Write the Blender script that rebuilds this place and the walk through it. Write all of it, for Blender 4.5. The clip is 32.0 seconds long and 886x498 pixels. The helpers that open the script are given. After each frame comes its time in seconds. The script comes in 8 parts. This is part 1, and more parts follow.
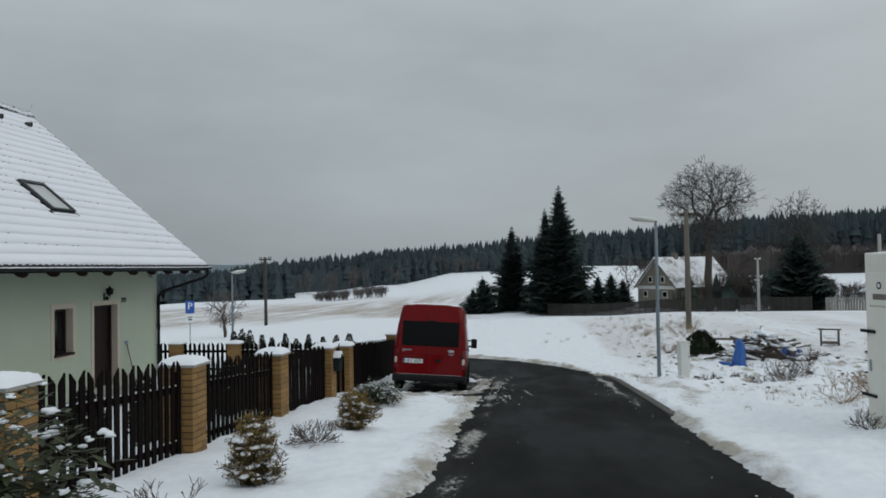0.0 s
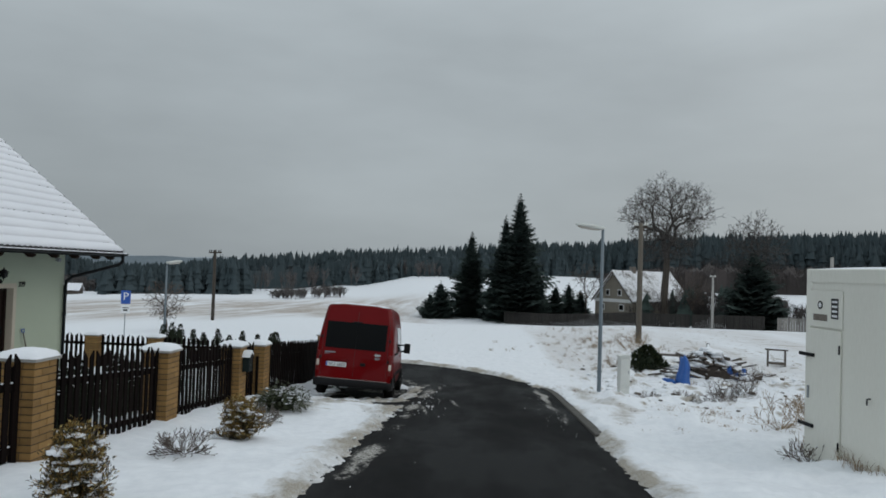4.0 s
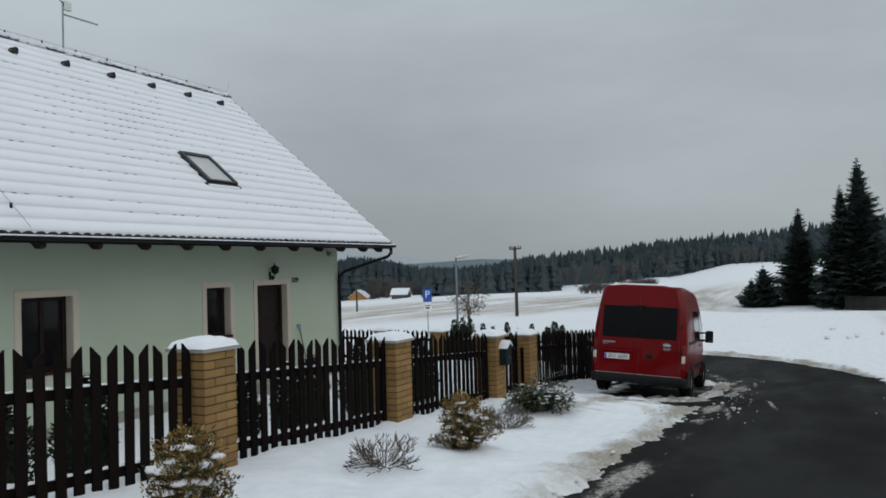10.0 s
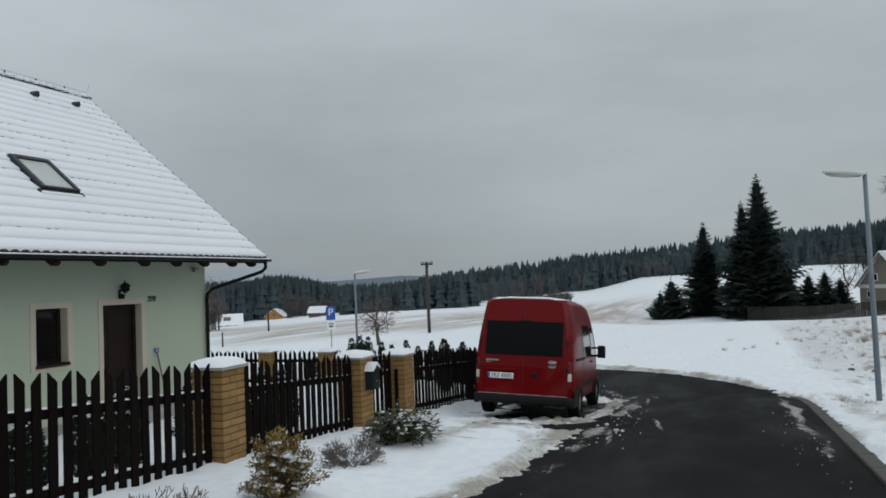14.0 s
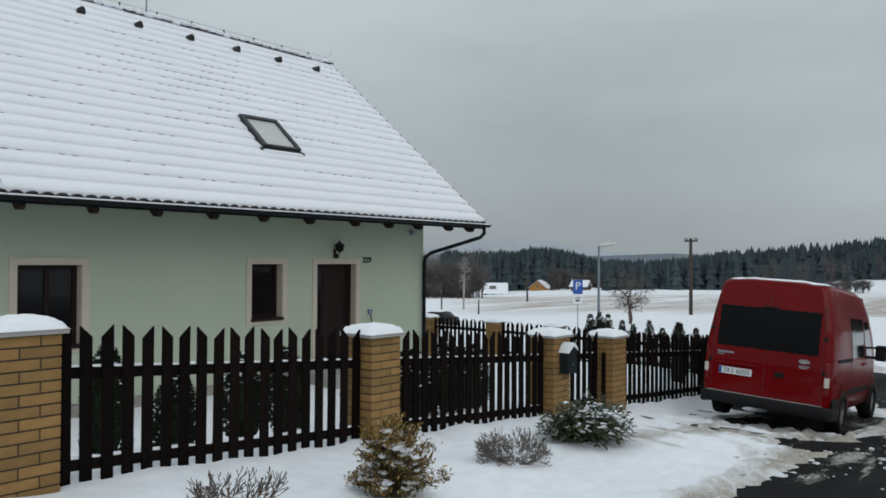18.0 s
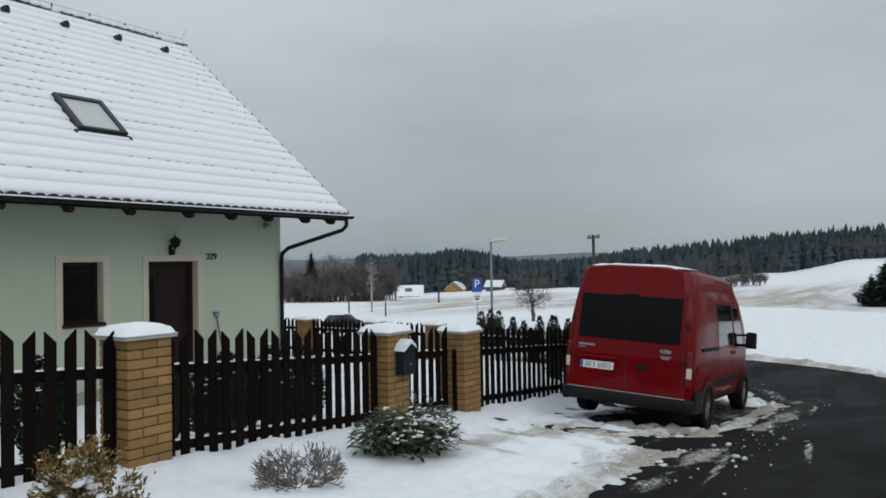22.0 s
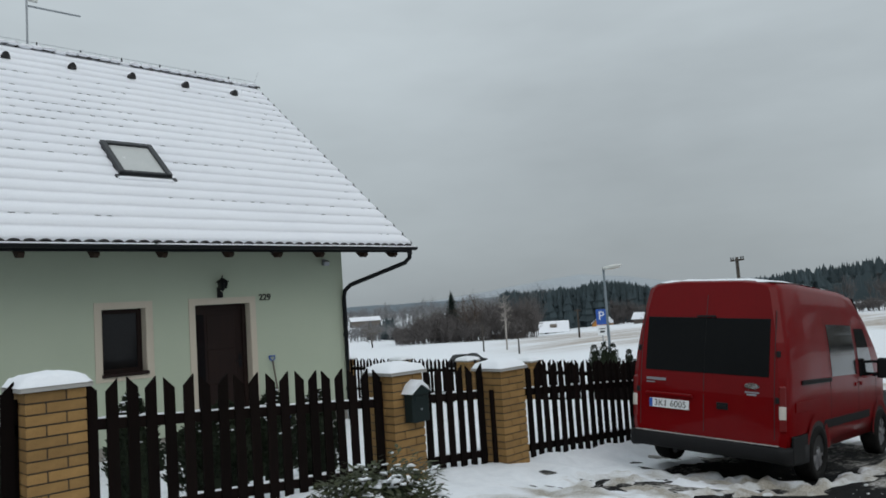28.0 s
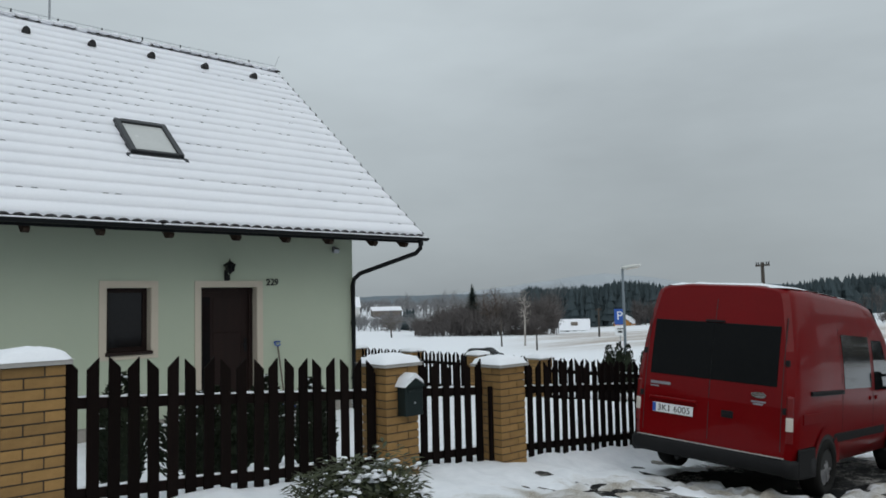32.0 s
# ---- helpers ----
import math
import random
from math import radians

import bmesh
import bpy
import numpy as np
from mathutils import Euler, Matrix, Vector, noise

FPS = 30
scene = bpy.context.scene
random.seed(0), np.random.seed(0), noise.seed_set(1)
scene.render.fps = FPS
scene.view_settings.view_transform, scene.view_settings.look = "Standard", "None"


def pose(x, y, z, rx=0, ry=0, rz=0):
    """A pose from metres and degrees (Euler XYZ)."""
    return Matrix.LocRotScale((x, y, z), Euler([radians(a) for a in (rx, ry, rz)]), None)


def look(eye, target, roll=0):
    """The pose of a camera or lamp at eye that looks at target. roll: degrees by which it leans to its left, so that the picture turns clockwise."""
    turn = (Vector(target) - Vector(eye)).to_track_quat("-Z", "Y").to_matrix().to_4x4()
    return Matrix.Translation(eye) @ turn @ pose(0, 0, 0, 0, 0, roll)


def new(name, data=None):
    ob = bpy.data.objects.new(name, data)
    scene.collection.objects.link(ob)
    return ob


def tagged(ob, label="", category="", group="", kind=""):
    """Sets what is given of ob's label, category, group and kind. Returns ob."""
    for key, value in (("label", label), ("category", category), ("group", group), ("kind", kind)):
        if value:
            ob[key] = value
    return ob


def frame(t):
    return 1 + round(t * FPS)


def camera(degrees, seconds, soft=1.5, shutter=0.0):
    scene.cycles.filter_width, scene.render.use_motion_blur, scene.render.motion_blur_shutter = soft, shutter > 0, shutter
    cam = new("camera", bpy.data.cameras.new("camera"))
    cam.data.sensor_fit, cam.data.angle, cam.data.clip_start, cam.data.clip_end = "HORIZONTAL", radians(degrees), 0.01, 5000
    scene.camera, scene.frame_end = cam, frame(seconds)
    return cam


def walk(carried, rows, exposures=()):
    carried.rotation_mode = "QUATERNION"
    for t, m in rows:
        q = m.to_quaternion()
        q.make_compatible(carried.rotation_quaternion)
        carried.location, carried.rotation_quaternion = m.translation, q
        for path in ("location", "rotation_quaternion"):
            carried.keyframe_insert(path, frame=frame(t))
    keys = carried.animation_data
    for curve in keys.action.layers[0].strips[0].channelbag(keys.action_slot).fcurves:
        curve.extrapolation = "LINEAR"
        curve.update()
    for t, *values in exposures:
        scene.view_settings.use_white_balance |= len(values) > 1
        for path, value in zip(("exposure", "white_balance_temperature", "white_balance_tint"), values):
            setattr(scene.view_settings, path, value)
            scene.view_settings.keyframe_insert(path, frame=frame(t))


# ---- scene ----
# ---- camera and walk ----
PATH = [
    (0, (-20.901, -10.702, 2.496), (-18.913, -10.486, 2.544), -0.96),
    (0.5, (-20.734, -10.769, 2.479), (-18.735, -10.725, 2.509), -0.02),
    (1, (-20.643, -10.805, 2.463), (-18.649, -10.955, 2.506), -0.64),
    (1.5, (-20.478, -10.827, 2.486), (-18.485, -10.987, 2.531), -1.74),
    (2, (-20.124, -10.906, 2.438), (-18.125, -10.889, 2.499), -0.24),
    (2.5, (-19.934, -11.098, 2.414), (-17.935, -11.169, 2.439), 1.04),
    (4.5, (-19.449, -11.479, 2.384), (-17.458, -11.303, 2.439), 1.68),
    (5, (-19.249, -11.526, 2.348), (-17.259, -11.330, 2.373), 1.02),
    (5.5, (-19.008, -11.508, 2.332), (-17.044, -11.135, 2.377), 0.78),
    (6, (-18.559, -11.465, 2.227), (-16.666, -10.821, 2.272), -1.58),
    (6.5, (-18.311, -11.520, 2.138), (-16.485, -10.705, 2.169), 0.02),
    (7, (-18.067, -11.532, 2.141), (-16.214, -10.781, 2.215), -0.46),
    (7.5, (-17.843, -11.502, 2.102), (-15.973, -10.798, 2.182), -1.55),
    (8, (-17.626, -11.393, 2.049), (-15.827, -10.518, 2.084), -1.65),
    (8.5, (-17.383, -11.553, 2.030), (-15.599, -10.650, 2.038), -0.22),
    (9, (-17.152, -11.674, 2.053), (-15.285, -10.957, 2.077), 0.92),
    (9.5, (-16.937, -11.668, 2.027), (-15.071, -10.952, 2.078), -0.44),
    (10, (-16.703, -11.640, 1.974), (-14.918, -10.739, 2.022), -1.64),
    (10.5, (-16.506, -11.742, 1.974), (-14.742, -10.804, 2.072), 0.84),
    (11, (-16.292, -11.904, 1.973), (-14.440, -11.150, 2.016), 0.45),
    (11.5, (-16.073, -11.877, 1.981), (-14.195, -11.192, 2.046), -0.34),
    (12, (-15.757, -11.789, 1.897), (-13.978, -10.879, 1.972), -2.60),
    (12.5, (-15.541, -11.955, 1.901), (-13.813, -10.951, 1.989), -0.41),
    (13, (-15.426, -11.991, 1.899), (-13.599, -11.180, 1.958), -1.21),
    (13.5, (-15.308, -12.057, 1.917), (-13.412, -11.434, 2.055), -0.04),
    (14, (-15.083, -11.981, 1.883), (-13.215, -11.273, 1.968), -2.38),
    (14.5, (-14.652, -11.890, 1.836), (-12.905, -10.919, 1.908), -0.61),
    (15, (-14.471, -11.962, 1.806), (-12.730, -10.980, 1.870), -0.20),
    (15.5, (-14.300, -11.847, 1.789), (-12.591, -10.808, 1.844), 1.10),
    (17.5, (-13.412, -12.155, 1.810), (-11.881, -10.870, 1.889), 4.05),
    (18, (-13.194, -12.121, 1.778), (-11.684, -10.809, 1.806), 0.33),
    (18.5, (-12.831, -12.073, 1.712), (-11.522, -10.562, 1.747), 1.64),
    (19, (-12.662, -12.101, 1.718), (-11.340, -10.602, 1.759), 0.87),
    (19.5, (-12.428, -12.013, 1.685), (-11.178, -10.452, 1.622), -2.04),
    (20, (-12.222, -11.934, 1.642), (-11.086, -10.287, 1.649), -4.32),
    (20.5, (-12.022, -11.960, 1.606), (-11.110, -10.180, 1.626), -3.10),
    (21, (-11.764, -12.038, 1.642), (-10.705, -10.342, 1.679), -2.11),
    (21.5, (-11.696, -12.232, 1.610), (-10.355, -10.748, 1.627), 0.72),
    (22, (-11.413, -12.262, 1.568), (-9.770, -11.122, 1.603), -0.97),
    (22.5, (-11.257, -12.371, 1.524), (-9.456, -11.501, 1.559), -0.76),
    (23, (-10.987, -12.634, 1.475), (-9.062, -12.095, 1.508), 0.72),
    (23.5, (-10.567, -12.626, 1.482), (-8.570, -12.513, 1.487), -0.02),
    (24, (-10.398, -12.632, 1.441), (-8.405, -12.768, 1.522), 0.75),
    (24.5, (-10.228, -12.680, 1.434), (-8.229, -12.718, 1.464), -0.82),
    (25, (-9.954, -12.788, 1.419), (-7.973, -12.518, 1.451), -0.02),
    (25.5, (-9.845, -12.818, 1.390), (-7.892, -12.391, 1.399), -1.21),
    (26, (-9.665, -12.756, 1.377), (-7.724, -12.277, 1.397), -1.17),
    (26.5, (-9.356, -12.573, 1.355), (-7.521, -11.780, 1.431), -3.28),
    (28.5, (-9.265, -12.562, 1.378), (-7.941, -11.071, 1.521), -2.63),
    (29, (-9.212, -12.491, 1.363), (-7.917, -10.972, 1.494), -1.58),
    (29.5, (-9.126, -12.476, 1.363), (-7.899, -10.902, 1.485), -1.22),
    (30, (-9.040, -12.587, 1.372), (-7.844, -10.991, 1.521), -0.40),
    (30.5, (-8.975, -12.629, 1.359), (-7.759, -11.046, 1.482), -0.95),
    (31, (-8.952, -12.613, 1.354), (-7.676, -11.078, 1.475), -1.01),
    (31.5, (-8.952, -12.611, 1.358), (-7.637, -11.109, 1.495), -1.07),
    (32, (-8.957, -12.592, 1.362), (-7.610, -11.120, 1.496), -1.31),
]
cam = camera(61.0, 32.0, soft=1.7)
walk(cam, [(t, look(eye, target, roll)) for t, eye, target, roll in PATH],
     exposures=[(0.0, -0.05), (5.0, -0.05), (6.5, 0.0), (15.5, 0.05), (19.0, 0.15), (20.5, 0.18), (21.2, 0.26), (22.0, 0.2), (23.0, 0.2), (24.0, 0.03), (26.0, 0.0), (28.5, 0.15), (32.0, 0.15)])

# ---- world and light: an overcast winter sky ----
world = bpy.data.worlds.new("overcast_sky")
scene.world = world
world.use_nodes = True
wt = world.node_tree
wt.nodes.clear()
w_out = wt.nodes.new("ShaderNodeOutputWorld")
w_bg = wt.nodes.new("ShaderNodeBackground")
w_sky = wt.nodes.new("ShaderNodeTexSky")
w_sky.sky_type, w_sky.sun_disc = 'NISHITA', False
w_sky.sun_elevation, w_sky.sun_rotation = radians(32), radians(140)
w_sky.dust_density = 4.0
w_co = wt.nodes.new("ShaderNodeTexCoord")
w_sep = wt.nodes.new("ShaderNodeSeparateXYZ")
w_map = wt.nodes.new("ShaderNodeMapping")
w_map.inputs["Scale"].default_value = (1.0, 1.0, 3.2)
w_n1 = wt.nodes.new("ShaderNodeTexNoise")
w_n1.inputs["Scale"].default_value, w_n1.inputs["Detail"].default_value = 1.7, 5.0
w_n1.inputs["Roughness"].default_value = 0.52
w_clouds = wt.nodes.new("ShaderNodeMapRange")
w_clouds.inputs["From Min"].default_value, w_clouds.inputs["From Max"].default_value = 0.25, 0.75
w_clouds.inputs["To Min"].default_value, w_clouds.inputs["To Max"].default_value = 0.83, 1.17
# brightness of an overcast sky grows from the horizon to the zenith
w_grad = wt.nodes.new("ShaderNodeMapRange")
w_grad.inputs["From Min"].default_value, w_grad.inputs["From Max"].default_value = 0.0, 1.0
w_grad.inputs["To Min"].default_value, w_grad.inputs["To Max"].default_value = 0.342, 0.86
w_mul = wt.nodes.new("ShaderNodeMath")
w_mul.operation = 'MULTIPLY'
w_col = wt.nodes.new("ShaderNodeMix")
w_col.data_type = 'RGBA'
w_col.blend_type = 'MULTIPLY'
w_col.inputs["Factor"].default_value = 1.0
w_col.inputs[6].default_value = (0.875, 0.985, 1.045, 1)
w_mix = wt.nodes.new("ShaderNodeMix")
w_mix.data_type = 'RGBA'
w_mix.inputs["Factor"].default_value = 0.96
w_dim = wt.nodes.new("ShaderNodeMix")
w_dim.data_type = 'RGBA'
w_dim.blend_type = 'MULTIPLY'
w_dim.inputs["Factor"].default_value = 1.0
w_dim.inputs[7].default_value = (0.1, 0.1, 0.1, 1)
lk = wt.links.new
lk(w_co.outputs["Generated"], w_map.inputs["Vector"])
lk(w_co.outputs["Generated"], w_sep.inputs[0])
lk(w_map.outputs[0], w_n1.inputs["Vector"])
lk(w_n1.outputs["Fac"], w_clouds.inputs["Value"])
lk(w_sep.outputs["Z"], w_grad.inputs["Value"])
lk(w_grad.outputs[0], w_mul.inputs[0])
lk(w_clouds.outputs[0], w_mul.inputs[1])
lk(w_mul.outputs[0], w_col.inputs[7])
lk(w_sky.outputs[0], w_dim.inputs[6])
lk(w_dim.outputs[2], w_mix.inputs[6])
lk(w_col.outputs[2], w_mix.inputs[7])
lk(w_mix.outputs[2], w_bg.inputs["Color"])
w_bg.inputs["Strength"].default_value = 1.0
lk(w_bg.outputs[0], w_out.inputs["Surface"])
sun_data = bpy.data.lights.new("sun", 'SUN')
sun_data.energy, sun_data.angle, sun_data.color = 0.5, radians(40), (1.0, 0.97, 0.94)
sun = new("sun", sun_data)
sun.matrix_world = look((-30, -50, 45), (0, 0, 0))


# ---- materials ----
def nodes_of(name):
    m = bpy.data.materials.new(name)
    m.use_nodes = True
    t = m.node_tree
    return m, t, t.nodes["Principled BSDF"], t.links.new


def noise_node(t, co, scale, detail=4.0, rough=0.55, stretch=None):
    n = t.nodes.new("ShaderNodeTexNoise")
    n.inputs["Scale"].default_value, n.inputs["Detail"].default_value, n.inputs["Roughness"].default_value = scale, detail, rough
    if stretch:
        mp = t.nodes.new("ShaderNodeMapping")
        mp.inputs["Scale"].default_value = stretch
        t.links.new(co, mp.inputs["Vector"])
        co = mp.outputs[0]
    t.links.new(co, n.inputs["Vector"])
    return n.outputs["Fac"]


def ramp_node(t, fac, lo, hi):
    r = t.nodes.new("ShaderNodeMapRange")
    r.inputs["From Min"].default_value, r.inputs["From Max"].default_value = lo, hi
    t.links.new(fac, r.inputs["Value"])
    return r.outputs[0]


def mix_node(t, fac, a, b, blend='MIX'):
    n = t.nodes.new("ShaderNodeMix")
    n.data_type, n.blend_type = 'RGBA', blend
    for sock, v in ((n.inputs["Factor"], fac), (n.inputs[6], a), (n.inputs[7], b)):
        if isinstance(v, (int, float)):
            sock.default_value = v
        elif isinstance(v, tuple):
            sock.default_value = (*v[:3], 1)
        else:
            t.links.new(v, sock)
    return n.outputs[2]


def surf(name, c1, c2, rough=0.8, scale=3.0, fine=60.0, bump=0.25, depth=0.01, metal=0.0, stretch=None, vary=0.0, spec=0.5, island=0.0, coat=0.0, lo=0.3, hi=0.7):
    """Two colours mixed by a coarse and a fine noise, with relief; vary: from object to object; island: from piece to piece of a mesh."""
    m, t, p, link = nodes_of(name)
    co = t.nodes.new("ShaderNodeTexCoord").outputs["Object"]
    a, b = noise_node(t, co, scale, 5.0, 0.6, stretch), noise_node(t, co, fine, 3.0, 0.6, stretch)
    both = t.nodes.new("ShaderNodeMath")
    both.operation = 'MULTIPLY_ADD'
    both.inputs[1].default_value = 0.45
    link(b, both.inputs[0])
    half = t.nodes.new("ShaderNodeMath")
    half.operation = 'MULTIPLY'
    half.inputs[1].default_value = 0.55
    link(a, half.inputs[0])
    link(half.outputs[0], both.inputs[2])
    col = mix_node(t, ramp_node(t, both.outputs[0], lo, hi), c1, c2)
    for amount, kind, out in ((vary, "ShaderNodeObjectInfo", "Random"), (island, "ShaderNodeNewGeometry", "Random Per Island")):
        if amount:
            n = t.nodes.new(kind)
            r = t.nodes.new("ShaderNodeMapRange")
            r.inputs["To Min"].default_value, r.inputs["To Max"].default_value = 1 - amount, 1 + amount
            link(n.outputs[out], r.inputs["Value"])
            col = mix_node(t, 1.0, col, r.outputs[0], 'MULTIPLY')
    link(col, p.inputs["Base Color"])
    rr = t.nodes.new("ShaderNodeMapRange")
    rr.inputs["To Min"].default_value, rr.inputs["To Max"].default_value = max(0.02, rough - 0.1), min(1.0, rough + 0.1)
    link(a, rr.inputs["Value"])
    link(rr.outputs[0], p.inputs["Roughness"])
    p.inputs["Metallic"].default_value, p.inputs["Specular IOR Level"].default_value = metal, spec
    p.inputs["Coat Weight"].default_value = coat
    if bump:
        bn = t.nodes.new("ShaderNodeBump")
        bn.inputs["Strength"].default_value, bn.inputs["Distance"].default_value = bump, depth
        link(both.outputs[0], bn.inputs["Height"])
        link(bn.outputs[0], p.inputs["Normal"])
    return m


M_SNOW = surf("fresh_snow", (0.75, 0.77, 0.81), (0.84, 0.855, 0.885), 0.7, 1.5, 45, 0.35, 0.012, spec=0.3)
M_ROOFSNOW = surf("roof_snow", (0.75, 0.765, 0.81), (0.83, 0.84, 0.875), 0.75, 0.7, 30, 0.25, 0.01, spec=0.25)
M_RENDER = surf("green_render", (0.385, 0.435, 0.338), (0.43, 0.478, 0.376), 0.9, 0.9, 140, 0.2, 0.004, spec=0.2)
M_BEIGE = surf("beige_surround", (0.47, 0.42, 0.345), (0.54, 0.485, 0.40), 0.9, 2, 120, 0.2, 0.004, spec=0.2)
M_PLINTH = surf("grey_plinth", (0.22, 0.21, 0.19), (0.33, 0.31, 0.28), 0.9, 4, 160, 0.5, 0.006)
M_BROWNWOOD = surf("stained_wood", (0.0038, 0.0026, 0.0024), (0.0095, 0.006, 0.005), 0.8, 3, 45, 0.4, 0.004, stretch=(6, 6, 0.8), vary=0.35, spec=0.06)
M_RAFTER = surf("stained_rafter", (0.020, 0.013, 0.010), (0.045, 0.030, 0.022), 0.8, 3, 45, 0.4, 0.004, stretch=(6, 0.8, 6), spec=0.1)
M_DOORWOOD = surf("dark_door_wood", (0.008, 0.004, 0.0035), (0.020, 0.009, 0.007), 0.55, 3, 40, 0.2, 0.003, stretch=(7, 7, 0.6), spec=0.2)
M_REDWOOD = surf("balcony_wood", (0.045, 0.018, 0.010), (0.11, 0.042, 0.022), 0.6, 3, 40, 0.4, 0.004, stretch=(6, 6, 0.8), vary=0.25)
M_BRICK = surf("yellow_brick", (0.195, 0.108, 0.032), (0.295, 0.172, 0.060), 0.85, 9, 120, 0.5, 0.004, vary=0.2)
M_MORTAR = surf("dark_mortar", (0.035, 0.029, 0.023), (0.075, 0.063, 0.05), 0.95, 14, 150, 0.6, 0.005)
M_CONCRETE = surf("grey_concrete", (0.26, 0.25, 0.235), (0.38, 0.37, 0.35), 0.9, 3, 90, 0.5, 0.005, vary=0.08)
M_METALDARK = surf("dark_sheet_metal", (0.005, 0.006, 0.007), (0.011, 0.012, 0.014), 0.55, 4, 80, 0.1, 0.002, spec=0.15)
M_TILE = surf("dark_roof_tile", (0.012, 0.011, 0.011), (0.028, 0.025, 0.024), 0.6, 6, 90, 0.3, 0.003, vary=0.2)
M_FRAMEGREY = surf("grey_window_metal", (0.022, 0.024, 0.027), (0.040, 0.043, 0.047), 0.5, 4, 80, 0.1, 0.002, spec=0.3)
M_TILETIP = surf("snowy_tile_edge", (0.08, 0.078, 0.08), (0.20, 0.20, 0.205), 0.7, 6, 90, 0.3, 0.003, vary=0.4)
M_STEEL = surf("galvanised_steel", (0.24, 0.26, 0.28), (0.34, 0.36, 0.38), 0.5, 5, 60, 0.1, 0.002, metal=0.55)
M_BLUEGREY = surf("painted_lamp_post", (0.13, 0.165, 0.19), (0.18, 0.215, 0.245), 0.55, 5, 60, 0.15, 0.002)
M_RED = surf("red_van_paint", (0.125, 0.0010, 0.0022), (0.165, 0.0018, 0.0032), 0.38, 1.2, 40, 0.03, 0.001, coat=0.20, spec=0.08)
M_BLACKPLASTIC = surf("black_plastic", (0.007, 0.007, 0.008), (0.015, 0.015, 0.016), 0.7, 6, 90, 0.2, 0.002, spec=0.2)
M_RUBBER = surf("tyre_rubber", (0.006, 0.006, 0.006), (0.018, 0.017, 0.016), 0.9, 9, 70, 0.4, 0.004, spec=0.15)
M_ALLOY = surf("dirty_wheel_cover", (0.20, 0.20, 0.21), (0.33, 0.33, 0.34), 0.45, 8, 60, 0.1, 0.002, metal=0.5)
M_TINT = surf("tinted_glass", (0.003, 0.0035, 0.004), (0.006, 0.0065, 0.007), 0.1, 1, 20, 0.0, spec=0.10)
M_PANE = surf("window_pane", (0.006, 0.006, 0.007), (0.012, 0.012, 0.013), 0.03, 1, 20, 0.0, spec=0.2)
M_SIDEGLASS = surf("side_glass", (0.004, 0.0045, 0.005), (0.008, 0.009, 0.0095), 0.04, 1, 20, 0.0, spec=0.6)
M_WHITEPLATE = surf("white_plate", (0.70, 0.71, 0.72), (0.78, 0.79, 0.80), 0.4, 8, 80, 0.05, 0.001)
M_BLACK = surf("black_print", (0.008, 0.008, 0.008), (0.014, 0.014, 0.014), 0.6, 8, 80, 0.05, 0.001)
M_BLUE = surf("sign_blue", (0.015, 0.075, 0.33), (0.02, 0.09, 0.38), 0.45, 5, 60, 0.05, 0.001)
M_REDLENS = surf("red_lens", (0.12, 0.003, 0.004), (0.17, 0.006, 0.006), 0.3, 9, 60, 0.1, 0.002)
M_CLEARLENS = surf("pale_lens", (0.55, 0.50, 0.44), (0.70, 0.66, 0.60), 0.2, 9, 60, 0.1, 0.002)
M_CHROME = surf("chrome", (0.5, 0.5, 0.5), (0.6, 0.6, 0.6), 0.2, 9, 60, 0.0, metal=1.0)
M_CONTAINER = surf("white_container_paint", (0.67, 0.66, 0.59), (0.77, 0.765, 0.70), 0.55, 0.6, 30, 0.1, 0.003, stretch=(1.5, 1.5, 0.25))
M_RUST = surf("ochre_rust", (0.35, 0.22, 0.07), (0.5, 0.36, 0.14), 0.8, 6, 60, 0.3, 0.003)
M_WHITEPLASTIC = surf("pale_plastic", (0.55, 0.56, 0.53), (0.66, 0.67, 0.64), 0.5, 3, 60, 0.1, 0.002)
M_POLEWOOD = surf("weathered_pole", (0.085, 0.072, 0.058), (0.15, 0.13, 0.105), 0.85, 3, 50, 0.5, 0.005, stretch=(5, 5, 0.5))
M_OLDWOOD = surf("grey_old_wood", (0.075, 0.062, 0.052), (0.16, 0.135, 0.115), 0.85, 3, 50, 0.5, 0.005, vary=0.25, island=0.2)
M_BARK = surf("dark_bark", (0.030, 0.024, 0.019), (0.075, 0.062, 0.05), 0.9, 5, 60, 0.7, 0.01)
M_TWIG = surf("bare_twigs", (0.060, 0.045, 0.036), (0.12, 0.092, 0.075), 0.9, 5, 60, 0.3, 0.003, island=0.25)
M_FROSTTWIG = surf("frosted_twigs", (0.085, 0.072, 0.062), (0.20, 0.18, 0.165), 0.9, 2, 30, 0.3, 0.003, island=0.25)
M_SPRUCE = surf("spruce_needles", (0.028, 0.043, 0.039), (0.058, 0.080, 0.070), 0.8, 0.8, 20, 0.2, 0.01, island=0.35, spec=0.2)
# spruce green shifted lighter and bluer, so the colour holds some distance haze
M_FOREST = surf("hazed_far_spruces", (0.040, 0.056, 0.062), (0.066, 0.086, 0.094), 0.9, 0.05, 3, 0.0, island=0.14, spec=0.1)
M_FORESTBARE = surf("far_bare_wood", (0.075, 0.066, 0.064), (0.125, 0.112, 0.108), 0.9, 0.05, 3, 0.0, island=0.25)
M_FORESTRED = surf("far_red_brown_wood", (0.036, 0.030, 0.029), (0.066, 0.054, 0.051), 0.9, 0.05, 3, 0.0, island=0.25)
